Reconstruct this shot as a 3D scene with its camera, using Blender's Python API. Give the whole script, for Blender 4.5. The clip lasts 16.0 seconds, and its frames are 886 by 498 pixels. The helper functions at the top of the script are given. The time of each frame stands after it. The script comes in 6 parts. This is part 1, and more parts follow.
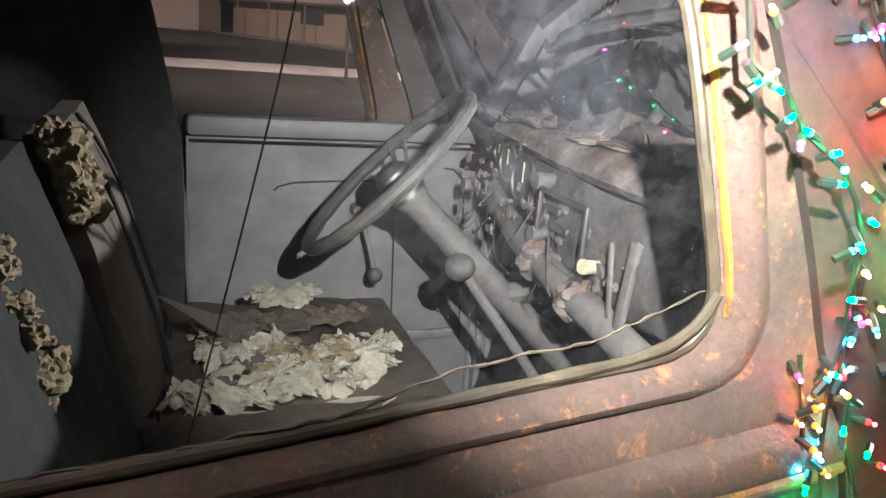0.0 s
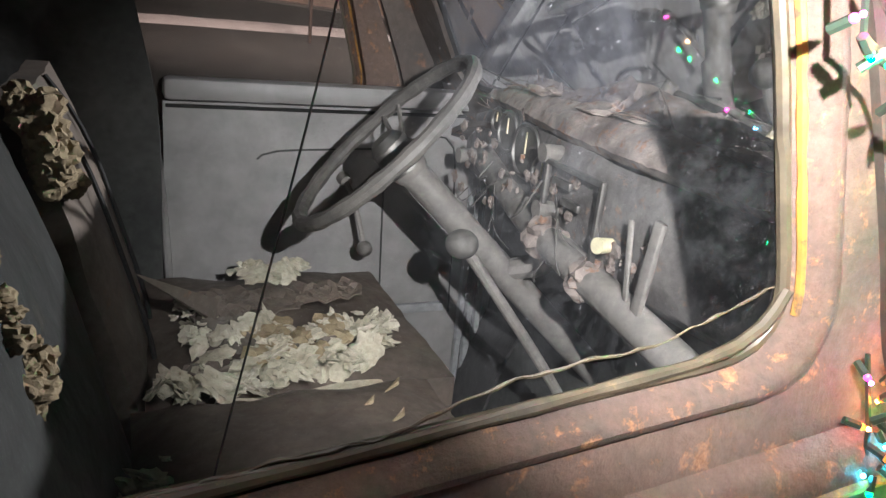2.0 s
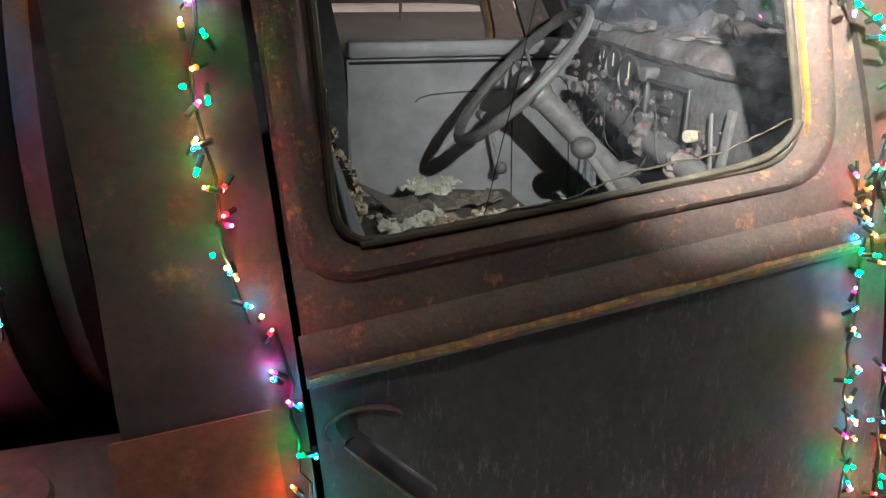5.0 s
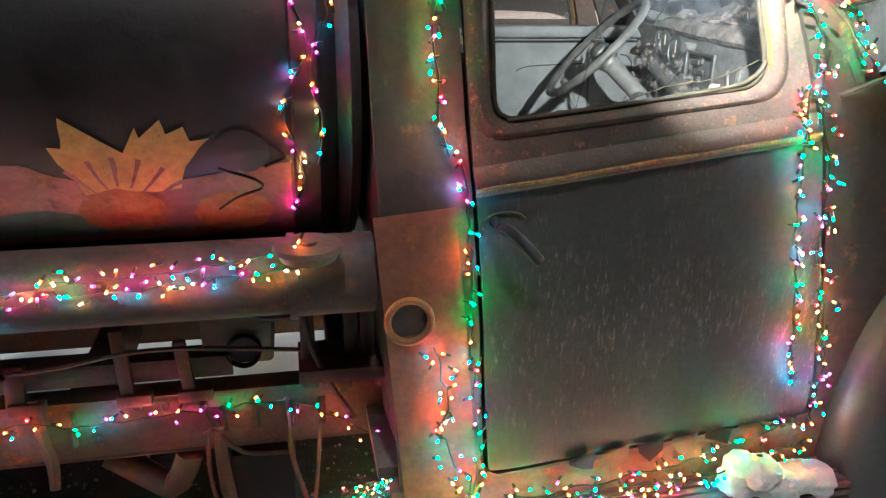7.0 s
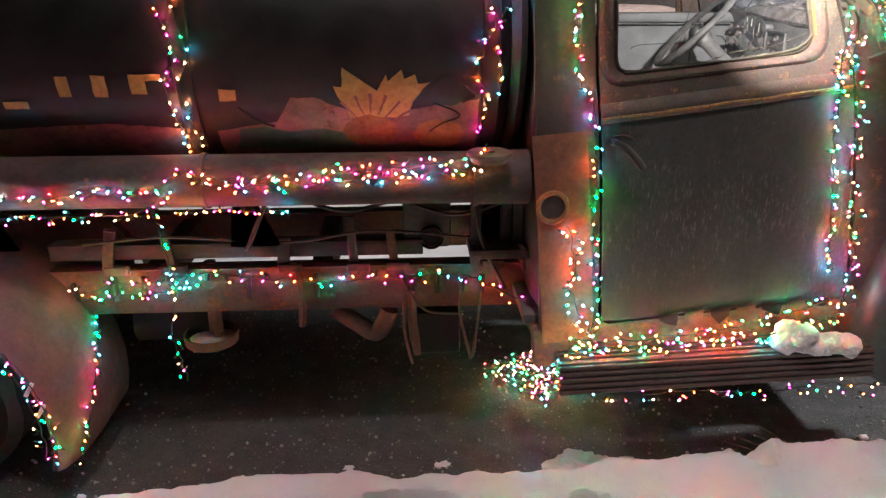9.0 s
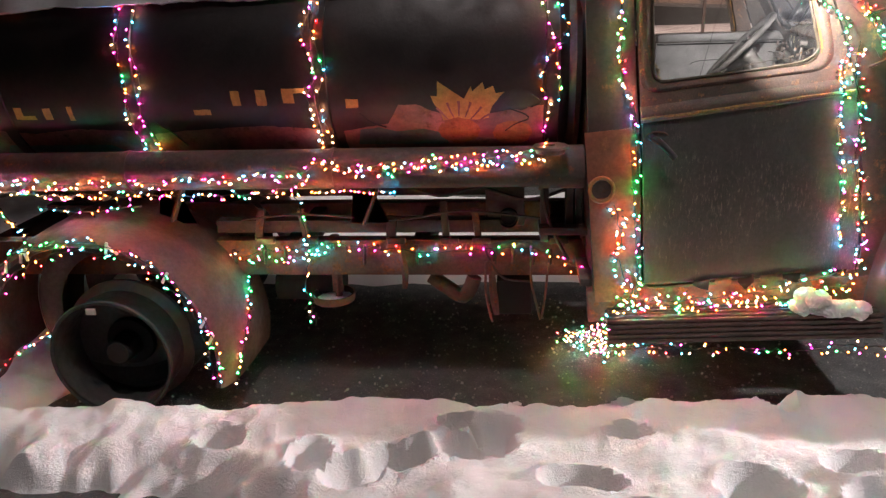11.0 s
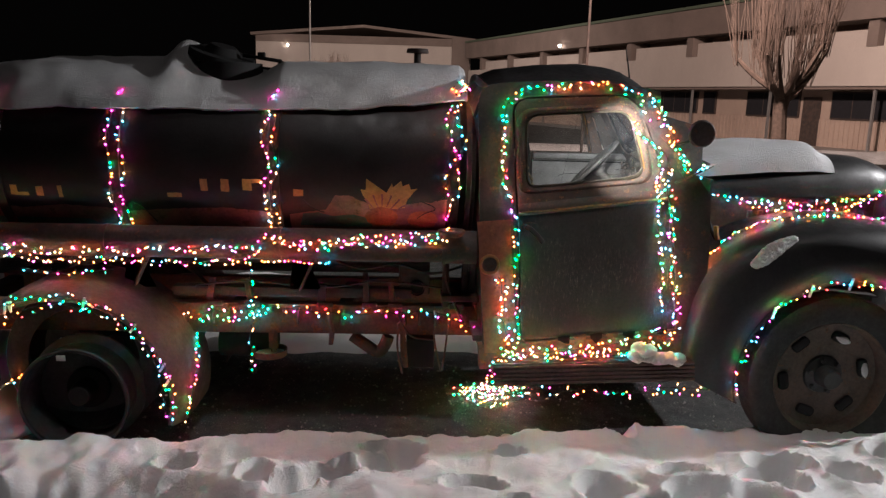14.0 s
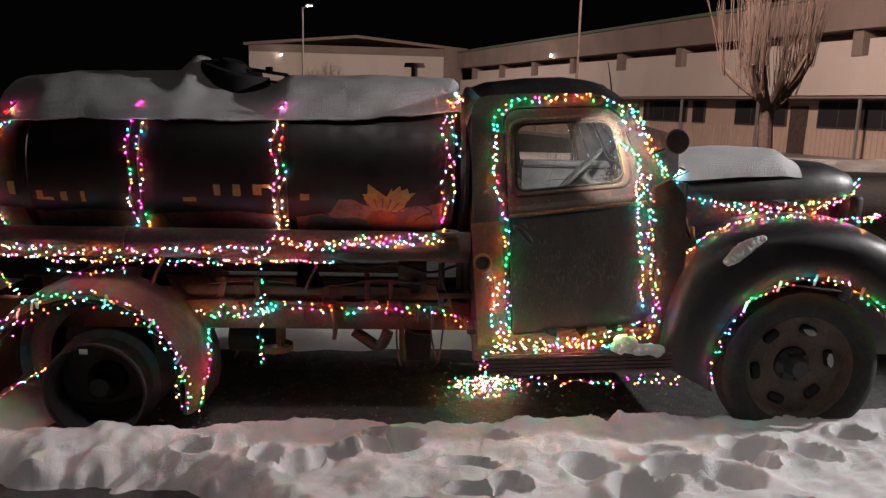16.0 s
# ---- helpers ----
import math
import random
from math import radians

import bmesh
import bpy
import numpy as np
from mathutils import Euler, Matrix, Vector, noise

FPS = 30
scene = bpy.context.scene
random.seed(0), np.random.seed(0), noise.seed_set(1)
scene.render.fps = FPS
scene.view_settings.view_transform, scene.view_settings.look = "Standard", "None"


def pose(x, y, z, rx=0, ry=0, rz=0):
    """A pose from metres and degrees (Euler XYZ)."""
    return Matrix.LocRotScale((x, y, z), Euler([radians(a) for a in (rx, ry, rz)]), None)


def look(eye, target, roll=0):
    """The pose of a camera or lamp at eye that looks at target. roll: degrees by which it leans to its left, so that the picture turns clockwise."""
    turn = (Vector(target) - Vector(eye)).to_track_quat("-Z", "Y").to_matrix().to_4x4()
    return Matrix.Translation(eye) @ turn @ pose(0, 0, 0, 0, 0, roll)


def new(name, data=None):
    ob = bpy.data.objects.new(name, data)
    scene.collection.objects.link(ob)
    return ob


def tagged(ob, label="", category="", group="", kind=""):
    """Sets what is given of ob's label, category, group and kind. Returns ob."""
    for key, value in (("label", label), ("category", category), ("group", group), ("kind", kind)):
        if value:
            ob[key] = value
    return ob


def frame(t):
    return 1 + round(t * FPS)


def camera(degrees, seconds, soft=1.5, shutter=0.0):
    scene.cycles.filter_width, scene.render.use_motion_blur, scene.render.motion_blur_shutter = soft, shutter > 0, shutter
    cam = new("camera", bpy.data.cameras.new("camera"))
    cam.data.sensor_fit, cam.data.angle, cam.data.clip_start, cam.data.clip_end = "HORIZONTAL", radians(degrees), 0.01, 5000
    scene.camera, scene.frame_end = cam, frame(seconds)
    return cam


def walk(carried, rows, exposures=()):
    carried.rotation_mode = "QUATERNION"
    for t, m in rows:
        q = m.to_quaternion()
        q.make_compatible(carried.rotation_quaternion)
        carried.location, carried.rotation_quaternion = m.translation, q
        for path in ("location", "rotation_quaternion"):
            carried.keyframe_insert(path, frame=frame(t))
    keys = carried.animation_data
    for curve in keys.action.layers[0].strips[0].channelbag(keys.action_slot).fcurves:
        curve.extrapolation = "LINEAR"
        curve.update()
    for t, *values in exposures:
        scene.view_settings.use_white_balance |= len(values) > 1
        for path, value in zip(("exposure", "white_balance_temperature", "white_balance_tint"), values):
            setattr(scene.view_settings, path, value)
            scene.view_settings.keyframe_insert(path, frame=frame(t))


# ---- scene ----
cam = camera(61.0, 16.0, 1.35)
PATH = [
    (0, (0.203, -0.471, 1.698), (0.895, 1.321, 1.143), 5.0),
    (0.5, (0.145, -0.419, 1.696), (0.886, 1.347, 1.12), 5.5),
    (1, (0.165, -0.383, 1.699), (0.939, 1.361, 1.097), 5.8),
    (1.5, (0.169, -0.381, 1.698), (0.961, 1.345, 1.073), 6.1),
    (2, (0.172, -0.383, 1.695), (0.95, 1.344, 1.052), 6.0),
    (2.5, (0.149, -0.361, 1.695), (0.916, 1.352, 1.003), 6.0),
    (3, (0.139, -0.364, 1.701), (0.891, 1.346, 0.986), 5.6),
    (3.5, (0.126, -0.384, 1.702), (0.847, 1.334, 0.976), 4.9),
    (4, (0.062, -0.463, 1.709), (0.75, 1.268, 0.98), 3.9),
    (4.2, (0.025, -0.5, 1.713), (0.715, 1.232, 0.989), 2.4),
    (4.5, (0.009, -0.61, 1.68), (0.641, 1.15, 0.969), 2.6),
    (4.7, (-0.02, -0.676, 1.696), (0.562, 1.097, 0.977), 1.7),
    (7, (-0.35, -1.453, 1.691), (0.022, 0.38, 0.982), 0.9),
    (7.5, (-0.46, -1.649, 1.698), (-0.129, 0.193, 0.991), 1.0),
    (8, (-0.469, -1.897, 1.685), (-0.216, -0.046, 0.971), 0.6),
    (8.5, (-0.499, -2.095, 1.728), (-0.31, -0.24, 1.004), 0.4),
    (9, (-0.597, -2.258, 1.722), (-0.494, -0.396, 0.999), -0.0),
    (9.5, (-0.588, -2.404, 1.739), (-0.539, -0.53, 1.042), -0.0),
    (10, (-0.468, -2.578, 1.754), (-0.518, -0.705, 1.055), -0.9),
    (12.5, (-0.501, -3.378, 1.808), (-0.742, -1.47, 1.26), -1.8),
    (13, (-0.614, -3.499, 1.828), (-0.731, -1.57, 1.313), -0.4),
    (13.5, (-0.581, -3.637, 1.82), (-0.608, -1.691, 1.362), 0.6),
    (14, (-0.554, -3.79, 1.832), (-0.461, -1.832, 1.437), 1.6),
    (14.5, (-0.583, -3.879, 1.83), (-0.436, -1.915, 1.486), 1.8),
    (15, (-0.631, -3.993, 1.828), (-0.467, -2.029, 1.486), 1.8),
    (15.5, (-0.612, -4.034, 1.836), (-0.479, -2.069, 1.487), 1.5),
    (16, (-0.586, -4.092, 1.841), (-0.474, -2.13, 1.47), 1.5),
]
walk(cam, [(t, look(eye, target, roll)) for t, eye, target, roll in PATH],
     [(0, 1.3, 6250, 10), (3.5, 1.3, 6300, 11), (4.7, 1.15, 6100, 7), (7, 1.85, 5800, -2), (7.5, 1.8, 5800, -2), (8.5, 1.7, 6350, 11),
      (9.5, 1.55, 6250, 11), (10, 1.6, 6500, 15), (12.5, 1.35, 6700, 15), (13.5, 1.0, 6350, 9), (15, 0.75, 6250, 7), (16, 0.75, 6500, 10)])

# ---- world and large lights ----
world = bpy.data.worlds.new("night")
scene.world = world
world.use_nodes = True
world.node_tree.nodes["Background"].inputs[0].default_value = (0.55, 0.46, 0.44, 1)
world.node_tree.nodes["Background"].inputs[1].default_value = 0.0012


def lamp(name, kind, m, energy, colour, size=0.0, spot=60, blend=0.5):
    d = bpy.data.lights.new(name, kind)
    d.energy, d.color = energy, colour
    if kind == "AREA":
        d.size = size
    else:
        d.shadow_soft_size = size
    if kind == "SPOT":
        d.spot_size, d.spot_blend = radians(spot), blend
    ob = new(name, d)
    ob.matrix_world = m
    return ob


# torch held at the passenger window; unseen lamps added for snow, truck and buildings
lamp("torch_light", "SPOT", look((0.387, -0.31, 1.775), (0.93, 1.0, 1.19)), 40, (1.0, 0.965, 0.95), 0.005, 73, 1.0)
# low unseen spot, added to rake the snow bank and shade its prints
lamp("added_fill_light", "SPOT", look((7.5, 0.45, 3.5), (-0.2, -0.95, 0.0)), 1200, (1.0, 0.95, 0.95), 0.08, 44, 0.6)
# unseen overhead spot added for the snow bank, coned to miss the tank
lamp("added_fill_light", "SPOT", look((-0.3, -2.3, 7.5), (-0.5, -1.8, 0.0)), 245, (1.0, 0.90, 0.88), 0.15, 47, 0.6)
lamp("added_fill_light", "AREA", look((3.2, -3.5, 9.5), (0.0, -0.4, 0.0)), 19, (1.0, 0.88, 0.84), 0.6)
# unseen spot added to brighten the snow strip behind the truck
lamp("added_yard_fill", "SPOT", look((-0.6, 4.3, 8.0), (-0.6, 4.1, 0.0)), 600, (1.0, 0.92, 0.88), 0.15, 42, 0.5)
lamp("added_yard_fill", "AREA", look((5.0, 14.0, 9.5), (15.0, 38.0, 2.0)), 2100, (1.0, 0.72, 0.62), 1.0)
lamp("added_yard_fill", "AREA", look((-6.0, 42.0, 10.0), (0.0, 66.0, 4.0)), 1500, (1.0, 0.76, 0.66), 1.0)

# ---- materials ----
def mat(name):
    m = bpy.data.materials.new(name)
    m.use_nodes = True
    nt = m.node_tree
    return m, nt, nt.nodes["Principled BSDF"]


def noise_node(nt, scale, detail=6, rough=0.6, stretch=(1, 1, 1)):
    tc = nt.nodes.new("ShaderNodeTexCoord")
    mp = nt.nodes.new("ShaderNodeMapping")
    mp.inputs["Scale"].default_value = stretch
    n = nt.nodes.new("ShaderNodeTexNoise")
    n.inputs["Scale"].default_value, n.inputs["Detail"].default_value, n.inputs["Roughness"].default_value = scale, detail, rough
    nt.links.new(tc.outputs["Object"], mp.inputs[0])
    nt.links.new(mp.outputs[0], n.inputs["Vector"])
    return n.outputs["Fac"]


def ramp(nt, fac, stops):
    r = nt.nodes.new("ShaderNodeValToRGB")
    e = r.color_ramp.elements
    while len(e) < len(stops):
        e.new(0.5)
    for k, (p, c) in zip(e, stops):
        k.position, k.color = p, (*c, 1) if len(c) == 3 else c
    nt.links.new(fac, r.inputs[0])
    return r.outputs[0]


def mix(nt, fac, a, b):
    m = nt.nodes.new("ShaderNodeMix")
    m.data_type = "RGBA"
    for sock, v in ((m.inputs[0], fac), (m.inputs[6], a), (m.inputs[7], b)):
        if isinstance(v, (int, float)):
            sock.default_value = v
        elif isinstance(v, tuple):
            sock.default_value = (*v, 1)
        else:
            nt.links.new(v, sock)
    return m.outputs[2]


def bump(nt, b, fac, strength=0.3, dist=0.01):
    n = nt.nodes.new("ShaderNodeBump")
    n.inputs["Strength"].default_value, n.inputs["Distance"].default_value = strength, dist
    nt.links.new(fac, n.inputs["Height"])
    nt.links.new(n.outputs[0], b.inputs["Normal"])


def worn(name, base, dark, rust, at=0.56, scale=5.0, rough=0.55, metal=0.0, stretch=(1, 1, 1), bumps=0.25, fine=60.0):
    """Old paint: base and dark tones at a large scale, rust breaking through where the noise is high, fine grain."""
    m, nt, b = mat(name)
    big = noise_node(nt, scale, 5, 0.6, stretch)
    mid = noise_node(nt, scale * 3.3, 8, 0.7, stretch)
    tiny = noise_node(nt, fine, 6, 0.7)
    col = ramp(nt, big, [(0.35, dark), (0.65, base)])
    msk = ramp(nt, mid, [(at, (0, 0, 0)), (at + 0.09, (1, 1, 1))])
    rst = ramp(nt, tiny, [(0.3, tuple(c * 0.45 for c in rust)), (0.7, rust)])
    col = mix(nt, msk, col, rst)
    grain = ramp(nt, tiny, [(0.3, (0.72, 0.72, 0.72)), (0.7, (1.18, 1.18, 1.18))])
    mm = nt.nodes.new("ShaderNodeMix")
    mm.data_type, mm.blend_type = "RGBA", "MULTIPLY"
    mm.inputs[0].default_value = 1.0
    nt.links.new(col, mm.inputs[6])
    nt.links.new(grain, mm.inputs[7])
    nt.links.new(mm.outputs[2], b.inputs["Base Color"])
    nt.links.new(ramp(nt, mid, [(0.3, (rough - 0.12,) * 3), (0.7, (min(1, rough + 0.25),) * 3)]), b.inputs["Roughness"])
    b.inputs["Metallic"].default_value = metal
    bump(nt, b, tiny, bumps, 0.004)
    return m


def plain(name, base, rough=0.6, metal=0.0, var=0.25, scale=20.0, bumps=0.15):
    m, nt, b = mat(name)
    n = noise_node(nt, scale, 6, 0.65)
    nt.links.new(ramp(nt, n, [(0.3, tuple(c * (1 - var) for c in base)), (0.7, tuple(min(1, c * (1 + var)) for c in base))]), b.inputs["Base Color"])
    b.inputs["Roughness"].default_value, b.inputs["Metallic"].default_value = rough, metal
    bump(nt, b, n, bumps, 0.004)
    return m


def glass(name, dust, lo, hi, scale=9.0, tint=(0.92, 0.95, 0.95), stretch=(1, 1, 1), speck=3.0):
    """A thin dirty pane: clear, mirror-like at grazing angles, with dust and scratches."""
    m, nt, b = mat(name)
    out = nt.nodes["Material Output"]
    tr, gl, di = (nt.nodes.new(k) for k in ("ShaderNodeBsdfTransparent", "ShaderNodeBsdfGlossy", "ShaderNodeBsdfDiffuse"))
    tr.inputs[0].default_value = (*tint, 1)
    gl.inputs["Roughness"].default_value = 0.02
    di.inputs[0].default_value = (*dust, 1)
    fr = nt.nodes.new("ShaderNodeFresnel")
    fr.inputs[0].default_value = 1.45
    m1, m2 = nt.nodes.new("ShaderNodeMixShader"), nt.nodes.new("ShaderNodeMixShader")
    nt.links.new(fr.outputs[0], m1.inputs[0])
    nt.links.new(tr.outputs[0], m1.inputs[1])
    nt.links.new(gl.outputs[0], m1.inputs[2])
    a = noise_node(nt, scale, 12, 0.8, stretch)
    c = noise_node(nt, scale * 15, 4, 0.7)
    ra = ramp(nt, a, [(0.45, (lo,) * 3), (0.72, (hi,) * 3)])
    rc = ramp(nt, c, [(0.64, (0,) * 3), (0.70, (min(1, hi * speck),) * 3)])
    ad = nt.nodes.new("ShaderNodeMath")
    ad.operation, ad.use_clamp = "MAXIMUM", True
    nt.links.new(ra, ad.inputs[0])
    nt.links.new(rc, ad.inputs[1])
    nt.links.new(ad.outputs[0], m2.inputs[0])
    nt.links.new(m1.outputs[0], m2.inputs[1])
    nt.links.new(di.outputs[0], m2.inputs[2])
    nt.links.new(m2.outputs[0], out.inputs[0])
    return m


def glow(name, colour, strength):
    m, nt, b = mat(name)
    b.inputs["Base Color"].default_value = (*colour, 1)
    b.inputs["Emission Color"].default_value = (*colour, 1)
    b.inputs["Emission Strength"].default_value = strength
    return m


RUST = (0.30, 0.115, 0.045)
M_UPPER = worn("brown_rusted_door_paint", (0.125, 0.080, 0.060), (0.072, 0.050, 0.042), (0.33, 0.165, 0.09), 0.565, 9.0, 0.62, 0, (1, 1, 1), 0.6, 130)
M_CAB = worn("weathered_cab_paint", (0.084, 0.062, 0.050), (0.048, 0.039, 0.034), (0.25, 0.12, 0.062), 0.575, 4.0, 0.5)
M_DOOR = worn("weathered_door_paint", (0.066, 0.063, 0.059), (0.043, 0.042, 0.040), (0.26, 0.19, 0.14), 0.66, 3.0, 0.5, 0, (1.6, 1.6, 0.7))
M_FRAME = worn("rusted_window_surround", (0.118, 0.071, 0.052), (0.065, 0.044, 0.036), (0.35, 0.17, 0.083), 0.555, 15.0, 0.7, 0, (1, 1, 1), 0.8, 150)
M_RUSTRED = worn("red_rusted_steel", (0.17, 0.095, 0.072), (0.09, 0.055, 0.045), RUST, 0.55, 7.0, 0.75)
def streak(m):
    """Pale flecks and run-down scratches in a patch of their own."""
    nt = m.node_tree
    b = nt.nodes["Principled BSDF"]
    col = b.inputs["Base Color"].links[0].from_socket
    f = ramp(nt, noise_node(nt, 120, 6, 0.85, (1.0, 1.0, 0.22)), [(0.54, (0, 0, 0)), (0.66, (0.8,) * 3)])
    g = ramp(nt, noise_node(nt, 2.6, 3, 0.5), [(0.47, (0, 0, 0)), (0.62, (1, 1, 1))])
    k = nt.nodes.new("ShaderNodeMath")
    k.operation = "MULTIPLY"
    nt.links.new(f, k.inputs[0])
    nt.links.new(g, k.inputs[1])
    nt.links.new(mix(nt, k.outputs[0], col, (0.30, 0.25, 0.21)), b.inputs["Base Color"])


streak(M_DOOR)
M_RUSTDK = worn("dark_rusted_steel", (0.085, 0.06, 0.05), (0.045, 0.036, 0.033), (0.20, 0.09, 0.05), 0.58, 6.0, 0.7)
M_FENDER = worn("dull_black_fender_paint", (0.045, 0.043, 0.044), (0.028, 0.027, 0.028), (0.10, 0.055, 0.035), 0.66, 4.0, 0.38)
M_RFENDER = worn("brown_rusted_fender", (0.12, 0.070, 0.058), (0.072, 0.045, 0.040), (0.26, 0.17, 0.14), 0.68, 6.0, 0.6)
M_TANK = worn("faded_black_tank_paint", (0.024, 0.018, 0.018), (0.012, 0.010, 0.010), (0.12, 0.05, 0.035), 0.66, 2.6, 0.45)
M_TANKLOW = worn("peeled_red_tank_paint", (0.34, 0.155, 0.13), (0.15, 0.08, 0.07), (0.26, 0.13, 0.08), 0.55, 4.0, 0.6)
M_TEAL = worn("peeled_green_primer", (0.10, 0.20, 0.17), (0.07, 0.13, 0.11), (0.22, 0.12, 0.08), 0.62, 7.0, 0.6)
M_YELLOW = worn("flaking_yellow_paint", (0.52, 0.33, 0.09), (0.40, 0.24, 0.07), (0.24, 0.12, 0.06), 0.62, 14.0, 0.6)
M_ORANGE = worn("orange_rust_bloom", (0.36, 0.15, 0.05), (0.24, 0.10, 0.045), (0.30, 0.12, 0.05), 0.55, 9.0, 0.7)
M_RIDGE = worn("rust_flecked_ridge", (0.30, 0.175, 0.075), (0.16, 0.095, 0.05), (0.46, 0.23, 0.07), 0.50, 22.0, 0.7, 0, (1, 1, 1), 0.8, 120)
# red rust, more saturated to carry the glow of nearby orange bulbs
M_CORNER = worn("bulb_tinted_rusted_panel", (0.27, 0.095, 0.052), (0.17, 0.066, 0.042), (0.33, 0.14, 0.065), 0.57, 6.0, 0.7)
M_SEAL = worn("yellowed_window_seal", (0.34, 0.17, 0.02), (0.19, 0.085, 0.022), (0.13, 0.07, 0.035), 0.54, 16.0, 0.5)
M_OLDSEAL = worn("perished_rubber_seal", (0.072, 0.056, 0.032), (0.034, 0.027, 0.018), (0.15, 0.115, 0.055), 0.60, 18.0, 0.45)
M_INNER = worn("grey_interior_paint", (0.30, 0.30, 0.31), (0.23, 0.23, 0.235), (0.15, 0.12, 0.10), 0.70, 4.0, 0.5)
M_FLOORC = worn("dusty_cab_floor_mat", (0.16, 0.15, 0.135), (0.10, 0.095, 0.085), (0.22, 0.18, 0.14), 0.62, 8.0, 0.85)
M_PANEL = worn("grey_bare_door_panel", (0.28, 0.265, 0.26), (0.23, 0.22, 0.215), (0.19, 0.165, 0.145), 0.72, 3.0, 0.45, 0, (1, 1, 1), 0.08, 9)
# dark trim colour; also gives the rear quarter its missing torch light
M_INDARK = worn("dark_lining_and_unlit_corner", (0.075, 0.075, 0.07), (0.04, 0.042, 0.04), (0.12, 0.10, 0.08), 0.64, 5.0, 0.8)
M_DASH = worn("dusty_brown_dash", (0.33, 0.27, 0.235), (0.13, 0.105, 0.095), (0.30, 0.155, 0.095), 0.54, 13.0, 0.8, 0, (1, 1, 1), 1.0, 75)
M_DASHF = worn("dark_grey_dash_paint", (0.15, 0.138, 0.13), (0.08, 0.072, 0.07), (0.25, 0.17, 0.13), 0.57, 12.0, 0.7, 0, (1, 1, 1), 0.7, 80)
M_WHEEL = worn("dusty_black_bakelite", (0.12, 0.11, 0.10), (0.075, 0.07, 0.065), (0.20, 0.185, 0.165), 0.62, 14.0, 0.5)
M_COLUMN = worn("dusty_grey_steel", (0.23, 0.21, 0.19), (0.14, 0.13, 0.12), (0.22, 0.13, 0.09), 0.66, 9.0, 0.55)
M_SEAT = worn("worn_grey_brown_vinyl", (0.125, 0.098, 0.078), (0.07, 0.056, 0.046), (0.18, 0.15, 0.12), 0.66, 7.0, 0.55)
# seat vinyl darkened to put the near back out of the torch beam
M_SEATD = worn("unlit_seat_vinyl", (0.024, 0.026, 0.024), (0.012, 0.013, 0.012), (0.06, 0.056, 0.044), 0.58, 7.0, 0.8, 0, (1, 1, 0.5), 0.6, 45)
M_SEATB = worn("brown_seat_backing", (0.16, 0.125, 0.10), (0.10, 0.085, 0.07), (0.22, 0.13, 0.08), 0.62, 5.0, 0.65)
M_FOAM = worn("crumbling_cream_foam", (0.56, 0.52, 0.42), (0.40, 0.36, 0.27), (0.24, 0.18, 0.11), 0.60, 14.0, 0.95, 0, (1, 1, 1), 0.9, 90)
M_FOAMY = worn("yellowed_foam", (0.36, 0.29, 0.18), (0.25, 0.195, 0.12), (0.20, 0.15, 0.09), 0.74, 16.0, 0.95, 0, (1, 1, 1), 0.9, 90)
M_CHROME = plain("tarnished_chrome", (0.24, 0.23, 0.215), 0.55, 1.0, 0.2, 30)
M_TYRE = worn("old_black_rubber", (0.03, 0.03, 0.03), (0.018, 0.018, 0.018), (0.06, 0.052, 0.045), 0.62, 12.0, 0.75)
M_RIM = worn("rust_brown_wheel_paint", (0.15, 0.11, 0.085), (0.09, 0.07, 0.058), (0.22, 0.12, 0.07), 0.58, 9.0, 0.6)
M_DRUM = worn("dull_black_rim_steel", (0.05, 0.052, 0.052), (0.03, 0.032, 0.032), (0.10, 0.075, 0.06), 0.66, 7.0, 0.5)
# black parts, and solid pieces that stand for the dark of holes
M_BLACK = plain("matt_black_and_hollows", (0.012, 0.012, 0.012), 0.8)
M_CABLE = plain("dark_green_cable", (0.012, 0.022, 0.014), 0.5)
M_CLIP = plain("clear_plastic_clip", (0.62, 0.62, 0.58), 0.35)
M_GLASSN = glass("dusty_side_glass", (0.50, 0.52, 0.55), 0.004, 0.026, 34.0, speck=7.0)
M_GLASSF = glass("hazy_far_side_glass", (0.36, 0.32, 0.29), 0.12, 0.30, 12.0, speck=1.0, tint=(0.60, 0.58, 0.57))
M_GLASSW = glass("grimy_windscreen_glass", (0.40, 0.42, 0.52), 0.15, 0.50, 42.0, speck=1.6, stretch=(1, 1, 0.45))
M_GAUGE = plain("dark_gauge_face", (0.07, 0.068, 0.06), 0.3)
M_IVORY = plain("ivory_knob", (0.66, 0.60, 0.40), 0.4)
M_WALLP = worn("pale_panel_wall", (0.56, 0.50, 0.45), (0.50, 0.44, 0.40), (0.42, 0.36, 0.32), 0.68, 0.5, 0.8, 0, (1, 1, 0.3))
M_WALLD = worn("brown_fascia_board", (0.24, 0.19, 0.165), (0.19, 0.15, 0.13), (0.15, 0.12, 0.10), 0.68, 0.5, 0.8)
M_WALLC = worn("ribbed_cream_cladding", (0.50, 0.39, 0.32), (0.43, 0.33, 0.27), (0.36, 0.28, 0.23), 0.68, 0.6, 0.8)
M_WINDOW = plain("dark_window_pane", (0.03, 0.03, 0.034), 0.12)
M_POLE = plain("galvanised_pole", (0.38, 0.37, 0.36), 0.5, 0.6)
M_BARK = worn("grey_brown_bark", (0.15, 0.105, 0.082), (0.095, 0.068, 0.054), (0.18, 0.135, 0.11), 0.6, 9.0, 0.9)
M_GREEN = plain("green_roof_edge", (0.10, 0.13, 0.09), 0.7)
